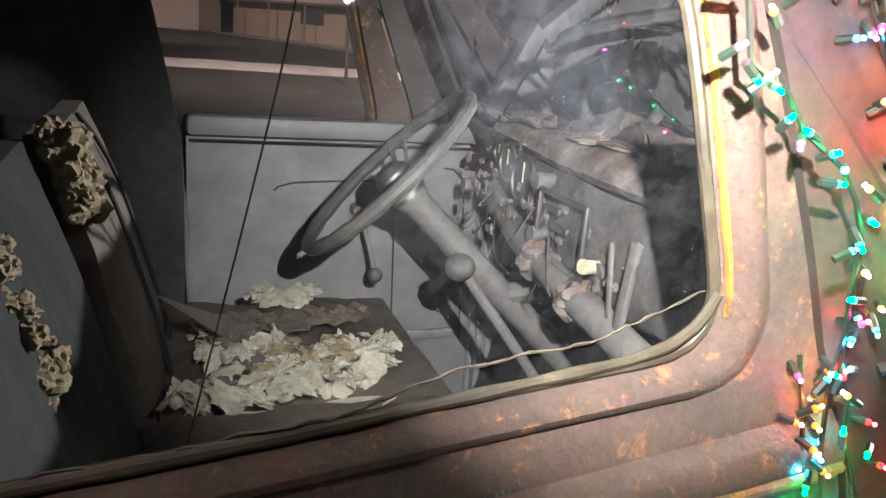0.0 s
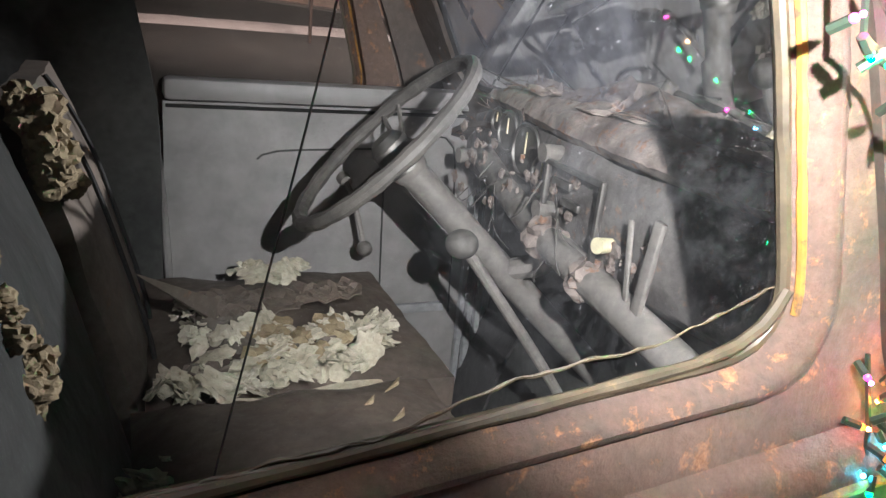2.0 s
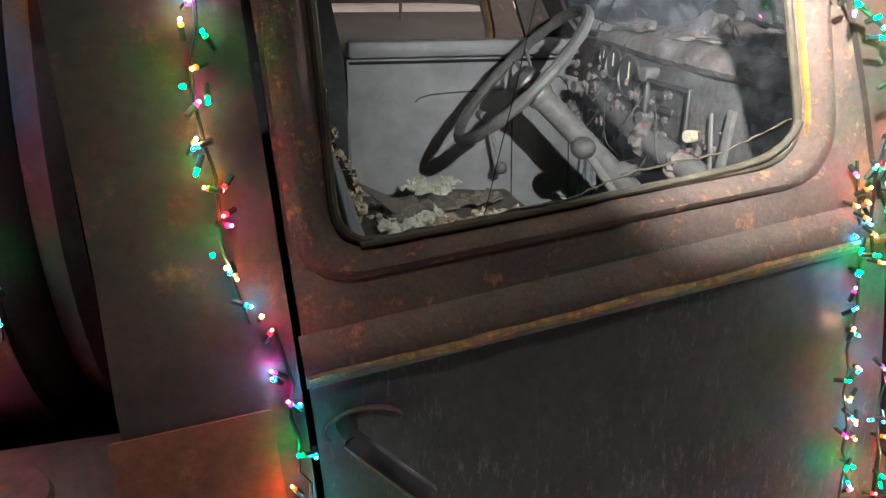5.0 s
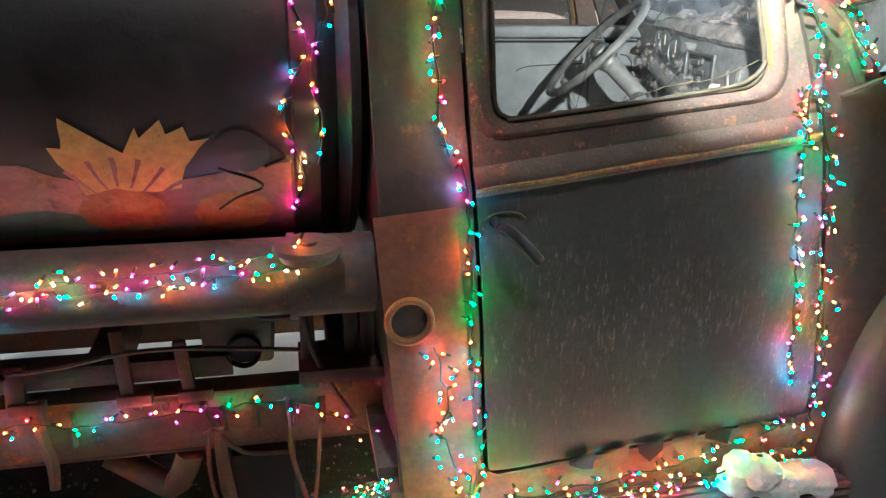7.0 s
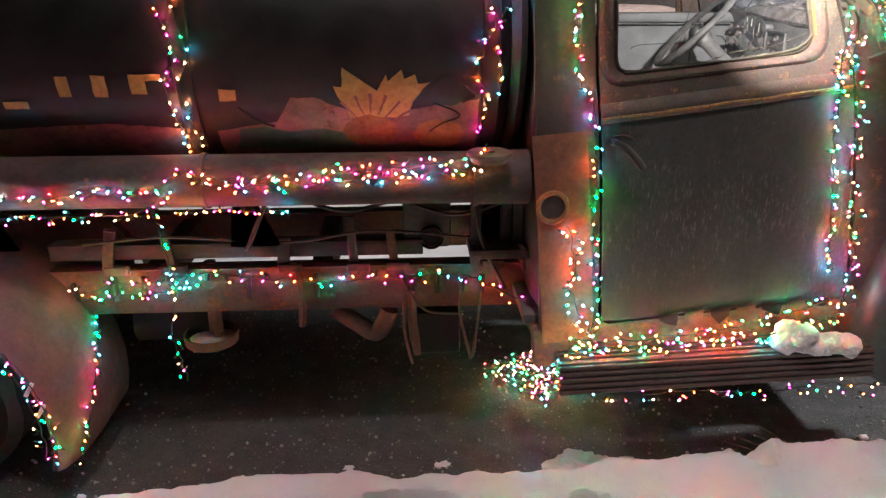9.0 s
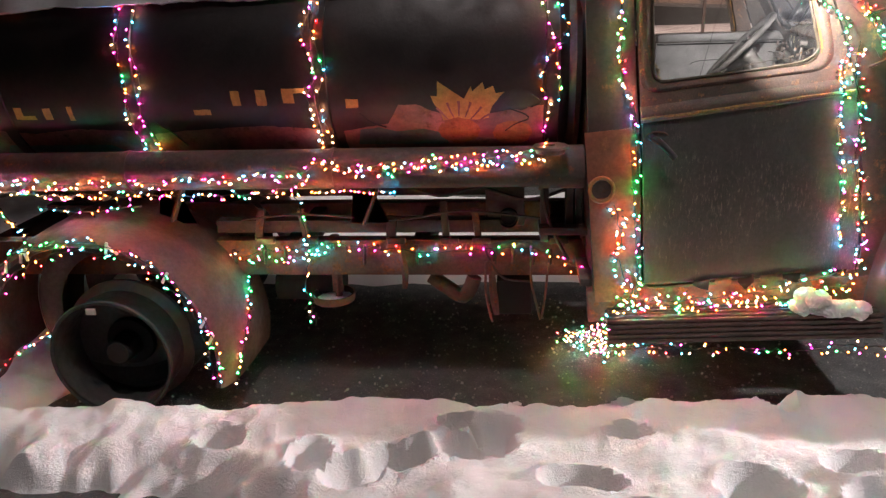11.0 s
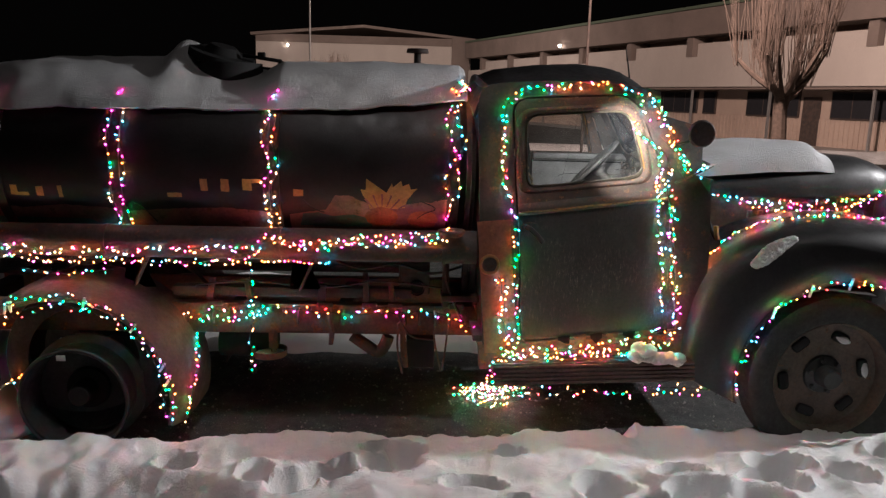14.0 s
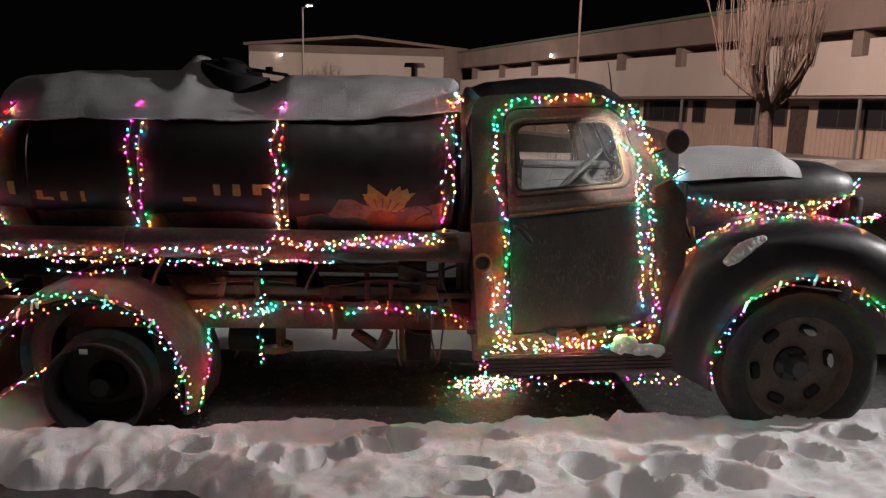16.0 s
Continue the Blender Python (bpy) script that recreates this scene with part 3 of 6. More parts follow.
def cab(u, y, v):
    return CAB @ Vector((u, y, v))


def near(u, v, off=0.0):
    return cab(u, side_y(v) + off, v)


def far(u, v, off=0.0):
    return cab(u, 2 * YC - side_y(v) - off, v)


V2 = Vector
WIN = rounded([V2((0.046, 1.386)), V2((0.665, 1.399)), V2((0.600, 1.750)), V2((0.058, 1.756))], [0.055, 0.075, 0.085, 0.075], 10)
DOOR = rounded([V2((-0.02, 0.608)), V2((0.792, 0.612)), V2((0.768, 1.36)), V2((0.622, 1.815)), V2((0.008, 1.835)), V2((0.0, 1.2))], [0.02, 0.03, 0.15, 0.11, 0.09, 0.2], 8)
GAP = rounded([V2((-0.029, 0.600)), V2((0.801, 0.604)), V2((0.777, 1.36)), V2((0.630, 1.824)), V2((-0.001, 1.844)), V2((-0.009, 1.2))], [0.02, 0.03, 0.15, 0.11, 0.09, 0.2], 8)
SIDE = rounded([V2((-0.225, 0.47)), V2((0.93, 0.47)), V2((0.99, 1.30)), V2((0.90, 1.42)), V2((0.715, 1.84)), V2((0.40, 1.925)), V2((-0.165, 1.915)), V2((-0.20, 1.2))], [0.02, 0.05, 0.06, 0.08, 0.10, 0.4, 0.10, 0.2], 8)
CW, CD = (0.35, 1.57), (0.38, 1.25)
win_d = resample(WIN, CW)
door_w = resample(DOOR, CW)
gap_d, side_d = resample(GAP, CD), resample(SIDE, CD)


def inset(loop, d):
    c = sum(loop, V2((0, 0))) / len(loop)
    return [p + (c - p).normalized() * d for p in loop]


for nm, place, glassmat, inner_mat in (("near", near, M_GLASSN, M_INNER), ("far", far, M_GLASSF, M_INNER)):
    cs = part("cab_side", ring(bmesh.new(), side_d, gap_d, lambda u, v: place(u, v), 0.018, 5), M_CAB, truck, "brown weathered cab side panel")
    bm = ring(bmesh.new(), door_w, resample(inset(WIN, -0.012), CW), lambda u, v: place(u, v), 0.02, 14)
    for f in bm.faces:
        c = f.calc_center_median()
        f.material_index = 1 if c.z > 1.292 + 0.12 * c.x else 0
    door = part("cab_door", bm, [M_DOOR, M_UPPER], truck, "weathered brown steel door")
    # pressed surround that falls in towards the glass
    rows = []
    for k in range(7):
        a = k / 6
        lp = resample(inset(WIN, -0.045 + 0.057 * a), CW)
        rows.append([place(p.x, p.y, -0.012 * math.sin(math.pi * min(1, a * 1.15)) + 0.014 * a ** 2.2) for p in lp])
    part("window_surround", sheet(bmesh.new(), rows, 0.004, True), M_FRAME, door, "rust-bubbled pressed window surround")
    seal = resample(inset(WIN, 0.010), CW)
    sp = [place(p.x, p.y, 0.008) for p in seal]
    part("window_seal", tube(bmesh.new(), sp, 0.0055, 8, True), M_OLDSEAL, door, "perished rubber window seal")
    lo = [p for p in resample(inset(WIN, -0.004), CW) if p.x > 0.575 and 1.43 < p.y < 1.735]
    lo.sort(key=lambda p: p.y)
    part("seal_strip", tube(bmesh.new(), [place(p.x, p.y, 0.004 + 0.002 * noise.noise((p.y * 40, 0, 0))) for p in lo], [0.0045 + 0.0022 * noise.noise((p.y * 30, 5, 0)) for p in lo], 8), M_SEAL, door, "cracked yellow seal strip")
    bm = bmesh.new()
    gl = resample(inset(WIN, 0.004), CW)
    vs = [bm.verts.new(place(p.x, p.y, 0.011)) for p in gl]
    bm.faces.new(vs)
    g = part("window_glass", bm, glassmat, door, "dusty scratched side window", smooth=False)
    g.visible_shadow = False
    # raised belt moulding
    bm = bmesh.new()
    rows = []
    for k in range(9):
        a = -1 + k / 4
        rows.append([place(u, 1.283 + 0.036 * max(0, u) + a * 0.030, -0.002 - 0.013 * math.cos(a * math.pi / 2)) for u in np.linspace(-0.003, 0.762, 30)])
    part("belt_moulding", sheet(bm, rows), M_UPPER, door)
    bm = bmesh.new()
    tube(bm, [place(u, 1.270 + 0.034 * u + 0.004 * noise.noise((u * 9, 0, 0)), -0.010) for u in np.linspace(0.0, 0.76, 60)], [0.006 + 0.0025 * noise.noise((u * 22, 3, 0)) for u in np.linspace(0, 0.76, 60)], 6)
    part("belt_ridge", bm, M_RIDGE, door, "rust-crusted belt ridge")

# details of the near door: handle, hinge line, torn seal, dangling wire
door = [o for o in truck.children if o.name == "cab_door"][0]
bm = bmesh.new()
tube(bm, catmull([near(0.034, 1.200, -0.03), near(0.052, 1.192, -0.055), near(0.078, 1.163, -0.06), near(0.108, 1.124, -0.052)], 0.006), 0.013, 8, flat=0.7)
cyl(bm, near(0.034, 1.200, 0.0), near(0.034, 1.200, -0.038), 0.013, 0.009, 12)
part("door_handle", bm, M_BLACK, door, "drooping rusty door handle")
bm = bmesh.new()
tube(bm, [near(0.052 + 0.045 * math.cos(a) * 1.0, 1.195 + 0.022 * math.sin(a), -0.003) for a in np.linspace(0.2, 3.6, 20)], 0.003, 6)
part("handle_scar", bm, M_FRAME, door, "worn arc of bare metal")
torn = catmull([near(0.12, 1.398, 0.006), near(0.24, 1.401, 0.006), near(0.30, 1.404, 0.004), near(0.345, 1.409, 0.005), near(0.40, 1.421, 0.007), near(0.47, 1.427, 0.007), near(0.54, 1.432, 0.007), near(0.60, 1.447, 0.007), near(0.634, 1.458, 0.007)], 0.006)
part("torn_seal", tube(bmesh.new(), [p + Vector((0, 0, 0.004 * noise.noise(p * 60))) for p in torn], [0.0012 + 0.0011 * noise.noise(p * 70 + Vector((3, 0, 0))) for p in torn], 6), M_OLDSEAL, door, "torn curling lip of the window seal")
rail = [near(u, np.interp(u, [0.08, 0.30, 0.56, 0.60, 0.63, 0.645], [1.393, 1.397, 1.409, 1.416, 1.432, 1.455]), 0.004) for u in np.linspace(0.08, 0.645, 56)]
part("glass_channel", tube(bmesh.new(), rail, [0.0046 + 0.0016 * noise.noise(p * 25) for p in rail], 8), M_OLDSEAL, door, "olive-brown glass channel along the sill")
bm = bmesh.new()
tube(bm, catmull([near(0.225, 1.40, 0.007), near(0.248, 1.47, 0.006), near(0.278, 1.56, 0.006), near(0.310, 1.66, 0.006), near(0.333, 1.75, 0.007)], 0.01), 0.0007, 5)
part("dangling_wire", bm, M_BLACK, door, "thin black wire hanging across the glass")
# roof, rear wall, windscreen, cowl, floor
us = np.linspace(-0.20, 0.74, 40)


def top_v(u):
    return np.interp(u, [-0.20, -0.17, -0.12, -0.03, 0.2, 0.42, 0.60, 0.68, 0.74], [1.76, 1.83, 1.875, 1.895, 1.905, 1.898, 1.865, 1.825, 1.765])


rows = []
for u in us:
    v = top_v(u)
    y0 = side_y(v)
    rise = 0.105 * (1 - max(0, abs(u - 0.25) - 0.3) * 0.9)
    rows.append([cab(u, y0 + (2 * YC - 2 * y0) * k / 32, v + rise * (1 - abs(k / 16 - 1) ** 2.6)) for k in range(33)])
roof = part("cab_roof", sheet(bmesh.new(), rows, 0.015), M_FENDER, truck, "dark rounded cab roof")
bm = bmesh.new()
sheet(bm, [[cab(u, y, np.interp(abs(y - YC), [0, 0.5], [1.955, 1.85])) for y in np.linspace(0.09, 1.07, 12)] for u in np.linspace(-0.15, 0.68, 6)], 0.008)
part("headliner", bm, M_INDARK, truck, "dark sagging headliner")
bm = bmesh.new()
rows = []
for v in np.linspace(0.47, 1.90, 24):
    y0 = side_y(v) + 0.004
    u = np.interp(v, [0.47, 1.75, 1.85, 1.9], [-0.222, -0.198, -0.175, -0.14])
    rows.append([cab(u + 0.05 * abs(k / 10 - 1) ** 6, y0 + (2 * YC - 2 * y0) * k / 20, v + (0.08 * (1 - abs(k / 10 - 1) ** 2.4) if v > 1.85 else 0)) for k in range(21)])
part("cab_back", sheet(bm, rows, 0.015), M_CAB, truck, "rusty cab back wall")
box(bm := bmesh.new(), (0.42, YC, 0.60), (1.25, 1.22, 0.03))
part("cab_floor", bm, M_FLOORC, truck, "dark dusty cab floor")
bm = bmesh.new()
sheet(bm, [[(0.99 + 0.0 * z, y, z) for y in np.linspace(-0.03, 1.19, 6)] for z in np.linspace(0.6, 1.46, 6)], 0.012)
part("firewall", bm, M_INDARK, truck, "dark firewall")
WS = rounded([V2((0.085, 0.03)), V2((1.075, 0.03)), V2((1.02, 0.37)), V2((0.14, 0.37))], 0.07, 8)
WSO = rounded([V2((-0.03, -0.05)), V2((1.19, -0.05)), V2((1.10, 0.43)), V2((0.06, 0.43))], 0.05, 8)


def shield(y, d, off=0.0):
    return cab(0.915 - 0.44 * d + off - 0.05 * ((y - YC) / 0.6) ** 2, y, 1.415 + d * 0.9)


wsc = (YC, 0.2)
wi, wo = resample(WS, wsc), resample(WSO, wsc)
wsf = part("windscreen_frame", ring(bmesh.new(), wo, wi, lambda y, d: shield(y, d), 0.02, 4), M_CAB, truck, "rusty windscreen frame")
bm = bmesh.new()
bm.faces.new([bm.verts.new(shield(p.x, p.y, -0.004)) for p in wi])
g = part("windscreen_glass", bm, M_GLASSW, wsf, "grimy dust-streaked windscreen", smooth=False)
g.visible_shadow = False
part("windscreen_seal", tube(bmesh.new(), [shield(p.x, p.y, -0.002) for p in wi], 0.009, 6, True), M_BLACK, wsf)
# A-pillar skin between side and screen, and the cowl
for place in (near, far):
    rows = []
    for k in range(9):
        d = k / 8
        u, v = np.interp(d, [0, 1], [0.925, 0.712]), np.interp(d, [0, 1], [1.40, 1.85])
        q = shield(-0.02 + 0.07 * d if place is near else 1.18 - 0.07 * d, 0.40 * d)
        rows.append([place(u - 0.05, v, 0.0), place(u - 0.015, v, 0.004), q + Vector((0.004, 0, 0.004))])
    part("pillar", sheet(bmesh.new(), rows, 0.008), M_CAB, truck)
bm = bmesh.new()
rows = []
for k in range(15):
    a = math.pi * k / 14
    rows.append([Vector((x, YC - w * math.cos(a) * abs(math.cos(a)) ** -0.45 if abs(math.cos(a)) > 1e-6 else YC, zb + h * math.sin(a) ** 0.5)) for x, w, zb, h in ((0.84, 0.615, 1.20, 0.275), (0.93, 0.60, 1.18, 0.285), (1.0, 0.50, 1.15, 0.315), (1.06, 0.40, 1.12, 0.34))])
part("cowl", sheet(bm, rows, 0.012), M_CAB, truck, "rusty cowl panel")
for s in (-1, 1):
    bm = bmesh.new()
    sheet(bm, [[Vector((x, YC + s * w, z)) for x, w in ((0.86, 0.625), (0.95, 0.60), (1.02, 0.50), (1.06, 0.41))] for z in np.linspace(0.55, 1.21, 5)], 0.01)
    part("cowl_side", bm, M_CAB, truck, "rusty cowl side panel")

# hood with nose, side panels and gasket
def hood_sec(x):
    w = np.interp(x, [1.04, 1.5, 1.9, 2.1, 2.2, 2.255], [0.40, 0.36, 0.30, 0.25, 0.18, 0.03])
    top = np.interp(x, [1.04, 1.4, 1.8, 2.05, 2.2, 2.255], [1.475, 1.535, 1.575, 1.56, 1.50, 1.43])
    bot = np.interp(x, [1.04, 1.8, 2.1, 2.2, 2.255], [1.345, 1.35, 1.365, 1.38, 1.41])
    return w, top, bot


rows = []
for x in list(np.linspace(1.05, 2.1, 16)) + [2.15, 2.19, 2.22, 2.24, 2.255]:
    w, top, bot = hood_sec(x)
    rows.append([Vector((x, YC - w * math.copysign(abs(math.cos(a)) ** 0.6, math.cos(a)), bot + (top - bot) * math.sin(a) ** 0.7)) for a in np.linspace(0, math.pi, 25)])
hood = part("hood", sheet(bmesh.new(), rows, 0.01), M_FENDER, truck, "dark bulbous hood with a rounded nose")
for s in (-1, 1):
    bm = bmesh.new()
    sheet(bm, [[Vector((x, YC + s * (hood_sec(x)[0] - 0.035), z)) for x in np.linspace(1.06, 2.12, 10)] for z in np.linspace(1.0, 1.36, 5)], 0.008)
    sp = part("hood_side", bm, M_CAB, truck, "rust-streaked hood side panel")
    for k in range(9):
        part("louvre", box(bmesh.new(), (1.32 + 0.06 * k, YC + s * (hood_sec(1.32 + 0.06 * k)[0] - 0.026), 1.20), (0.03, 0.018, 0.14), None, 0.006), M_CAB, sp)
bm = bmesh.new()
tube(bm, [Vector((1.055 + 0.02 * math.sin(a) - 0.05 * (1 - math.sin(a)) * 0.0, YC - 0.412 * math.copysign(abs(math.cos(a)) ** 0.6, math.cos(a)), 1.345 + 0.135 * math.sin(a) ** 0.7)) for a in np.linspace(0, math.pi, 30)], 0.011, 8)
tube(bm, catmull([(1.05, 0.165, 1.345), (1.055, 0.15, 1.25), (1.075, 0.13, 1.17), (1.11, 0.11, 1.11)], 0.02), 0.012, 8)
part("hood_gasket", bm, M_BLACK, truck, "black hood gasket")
bm = bmesh.new()
tube(bm, catmull([(1.085, 0.10, 1.20), (1.09, 0.095, 1.15), (1.11, 0.09, 1.10)], 0.02), 0.014, 8)
part("gasket_end", bm, M_SEAL, truck, "yellowed rubber end of the gasket")

# front fenders
HUBF = Vector((1.668, -0.10, 0.44))
crest = catmull([(0.875, 0, 0.46), (0.885, 0, 0.62), (0.915, 0, 0.80), (0.98, 0, 0.97), (1.09, 0, 1.10), (1.26, 0, 1.185), (1.50, 0, 1.235), (1.75, 0, 1.25), (2.0, 0, 1.215), (2.22, 0, 1.10), (2.36, 0, 0.90), (2.42, 0, 0.70)], 0.03)
for s in (1, -1):
    rows = []
    n = len(crest)
    for i, c in enumerate(crest):
        f = i / (n - 1)
        ang = radians(np.interp(f, [0, 0.12, 0.3, 0.5, 0.7, 1], [196, 178, 148, 105, 60, -5]))
        lip = Vector((HUBF.x + 0.535 * math.cos(ang), 0, max(0.33, HUBF.z + 0.535 * math.sin(ang))))
        row = []
        for k in range(15):
            a = k / 14
            if a < 0.6:
                b = a / 0.6
                p = lip.lerp(c, b)
                y = np.interp(b, [0, 0.25, 0.6, 0.85, 1.0], [-0.205, -0.225, -0.205, -0.165, -0.10])
                p = p + (c - lip).normalized() * 0.03 * math.sin(math.pi * b)
            else:
                b = (a - 0.6) / 0.4
                p = c + Vector((0, 0, 0.03 * math.sin(b * math.pi / 2)))
                y = -0.10 + 0.32 * b
            row.append(Vector((p.x, y if s == 1 else 2 * YC - y, p.z)))
        rows.append(row)
    ff = part("front_fender", sheet(bmesh.new(), rows, 0.008), M_FENDER, truck, "dull black bulging front fender")
    part("fender_lip", tube(bmesh.new(), [r[0] for r in rows], 0.008, 6), M_FENDER, ff)
bm = bmesh.new()
rows = [[Vector((x, y, z)) for y in (0.21, YC, 2 * YC - 0.21)] for x, z in ((0.99, 0.62), (1.2, 0.75), (1.6, 0.85), (2.1, 0.8))]
part("engine_tray", sheet(bm, rows, 0.01), M_BLACK, truck)
bm = bmesh.new()
box(bm, (2.16, YC, 1.05), (0.10, 0.60, 0.66), None, 0.03)
part("radiator_shell", bm, M_FENDER, truck, "dark radiator shell")

# wheels
def front_wheel(c, s, tyre_label):
    w = part("front_wheel", spin(bmesh.new(), [(0.10, 0.03), (0.20, 0.035), (0.285, 0.02), (0.30, -0.055), (0.305, -0.065), (0.315, -0.06), (0.315, 0.10), (0.10, 0.10)], c), M_RIM, truck, "rust-brown disc wheel")
    part("tyre", spin(bmesh.new(), [(0.30, -0.055), (0.335, -0.085), (0.385, -0.098), (0.425, -0.09), (0.445, -0.07), (0.452, -0.03), (0.452, 0.05), (0.44, 0.09), (0.39, 0.12), (0.32, 0.10)], c, 56), M_TYRE, w, tyre_label)
    part("hub", spin(bmesh.new(), [(0.001, -0.075), (0.045, -0.075), (0.055, -0.06), (0.06, 0.0), (0.10, 0.015), (0.105, 0.03)], c, 28), M_DRUM, w, "dark protruding hub")
    for k in range(6):
        a = math.tau * k / 6 + 0.18
        p = c + Vector((0.215 * math.cos(a), 0.024, 0.215 * math.sin(a)))
        # the hole's darkness is a solid black block on the disc
        h = bmesh.new()
        box(h, (0, 0, 0), (0.055, 0.03, 0.10), None, 0.02)
        bmesh.ops.transform(h, matrix=Matrix.Translation(p) @ Matrix.Rotation(-a, 4, "Y"), verts=h.verts)
        part("hand_hole_block", h, M_BLACK, w, "black block standing for a hand hole in the wheel disc")
        # white lumps stand for the ground snow seen through two open holes
        if k < 2:
            q = p + Vector((0.008, -0.016, -0.008))
            part("snow_behind_hole", blob(bmesh.new(), (0, 0, 0), (0.018, 0.006, 0.04), k, 0.25, 3, 3, Matrix.Translation(q) @ Matrix.Rotation(-a, 4, "Y")), M_SNOW, w, "white lump standing for snow seen through the hand hole")
        p = c + Vector((0.085 * math.cos(a + 0.6), 0.008, 0.085 * math.sin(a + 0.6)))
        part("wheel_nut", cyl(bmesh.new(), p, p + Vector((0, -0.022, 0)), 0.013, 0.012, 6), M_DRUM, w)


front_wheel(HUBF, 1, "worn black tyre")
front_wheel(Vector((HUBF.x, 2 * YC + 0.0, HUBF.z)), -1, "worn black tyre")
RC = Vector((-2.24, -0.12, 0.265))
for yy, sg in ((0.0, 1), (2 * YC, -1)):
    c = Vector((RC.x, yy - 0.12 * sg, RC.z))
    w = part("rear_wheel", spin(bmesh.new(), [(r, y * sg) for r, y in ((0.262, 0.0), (0.275, -0.004), (0.280, 0.006), (0.268, 0.02), (0.262, 0.16), (0.30, 0.19), (0.30, 0.21))], c, 48), M_DRUM, truck, "bare dull steel rim without an outer tyre")
    part("rim_inside", spin(bmesh.new(), [(r, y * sg) for r, y in ((0.258, 0.004), (0.25, 0.03), (0.245, 0.19), (0.15, 0.205), (0.001, 0.205))], c, 48), M_DRUM, w)
    part("axle_hub", spin(bmesh.new(), [(r, y * sg) for r, y in ((0.001, 0.06), (0.05, 0.06), (0.06, 0.075), (0.065, 0.17), (0.11, 0.18), (0.115, 0.21))], c, 28), M_BLACK, w)
    part("tyre", spin(bmesh.new(), [(r, y * sg) for r, y in ((0.29, 0.205), (0.33, 0.185), (0.37, 0.19), (0.405, 0.21), (0.41, 0.25), (0.41, 0.36), (0.38, 0.40), (0.29, 0.39))], c + Vector((-0.02, 0, 0.145)), 56), M_TYRE, w, "old dusty inner tyre")
    part("rim_tab", box(bmesh.new(), c + Vector((-0.04, -0.012 * sg, 0.235)), (0.045, 0.01, 0.03), None, 0.004), M_CLIP, w, "small pale metal tab")

# rear fenders
for sg in (1, -1):
    rows = []
    for k in range(45):
        a = radians(196 - (196 + 14) * k / 44)
        row = []
        for r, y in ((0.535, -0.16), (0.548, -0.166), (0.562, -0.15), (0.582, -0.09), (0.595, 0.0), (0.60, 0.12), (0.60, 0.36)):
            x = -2.27 + r * math.cos(a) * 1.0
            z = 0.29 + r * math.sin(a) * (0.97 if a > 0 else 1)
            row.append(Vector((x, y if sg == 1 else 2 * YC - y, z)))
        rows.append(row)
    rf = part("rear_fender", sheet(bmesh.new(), rows, 0.007), M_RFENDER, truck, "rounded rust-brown rear fender")
    part("fender_lip", tube(bmesh.new(), [r[0] for r in rows], 0.007, 6), M_RFENDER, rf)
random.seed(12)
for k in range(11):
    a = radians(random.choice([8, 20, 35, 50, 62, 75, 95, 115, 130, 150, 172]) + random.uniform(-4, 4))
    m = Matrix.Translation((-2.27 + 0.535 * math.cos(a), -0.175, 0.29 + 0.53 * math.sin(a))) @ Matrix.Rotation(random.uniform(-0.9, 0.9), 4, "Y")
    bm = box(bmesh.new(), (0, 0, 0), (0.012, 0.008, 0.055), None, 0.003)
    bmesh.ops.transform(bm, matrix=m, verts=bm.verts)
    solo("light_clip", bm, M_CLIP, "small pale plastic clip holding the lights", "clip", "fender clips")
for a in (60, 90, 112, 135):
    a = radians(a)
    m = Matrix.Translation((HUBF.x + 0.535 * math.cos(a), -0.222, HUBF.z + 0.53 * math.sin(a))) @ Matrix.Rotation(0.25, 4, "Y")
    bm = box(bmesh.new(), (0, 0, 0), (0.014, 0.008, 0.065), None, 0.003)
    bmesh.ops.transform(bm, matrix=m, verts=bm.verts)
    solo("light_clip", bm, M_CLIP, "small pale plastic clip holding the lights", "clip", "fender clips")

# tank
TZ, TA, TB = 1.46, 0.565, 0.475


def tank_at(x, z, off=0.0):
    """The near skin of the oval tank at a height."""
    k = max(-0.999, min(0.999, (z - TZ) / TB))
    a = math.asin(k)
    n = Vector((0, -math.cos(a) / TA, math.sin(a) / TB)).normalized()
    return Vector((x, YC - TA * math.cos(a), TZ + TB * math.sin(a))) + n * off


prof = [(-2.95, 0.50), (-2.94, 0.66), (-2.92, 0.79), (-2.89, 0.87), (-2.85, 0.925), (-2.79, 0.965), (-2.72, 0.99), (-2.64, 1.0), (-2.06, 1.0), (-2.03, 1.0), (-1.25, 1.0), (-0.36, 1.0), (-0.30, 0.985), (-0.27, 0.95), (-0.25, 0.88), (-0.245, 0.6), (-0.245, 0.02)]
prof = [(-2.955, 0.02)] + prof
rows = [[Vector((x, YC - TA * f * math.cos(k * math.tau / 64), TZ + TB * f * math.sin(k * math.tau / 64))) for k in range(64)] for x, f in prof]
tank = part("tank", sheet(bmesh.new(), rows, 0, True), M_TANK, truck, "faded black oval steel tank with peeling paint")
for x in (-2.60, -2.02, -1.235, -0.325):
    bm = bmesh.new()
    rows = [[Vector((x + dx, YC - (TA + o) * math.cos(k * math.tau / 72), TZ + (TB + o) * math.sin(k * math.tau / 72))) for k in range(72)] for dx, o in ((-0.028, 0.001), (-0.024, 0.007), (0.024, 0.007), (0.028, 0.001))]
    part("tank_band", sheet(bm, rows, 0, True), M_TANK, tank, "raised steel band")
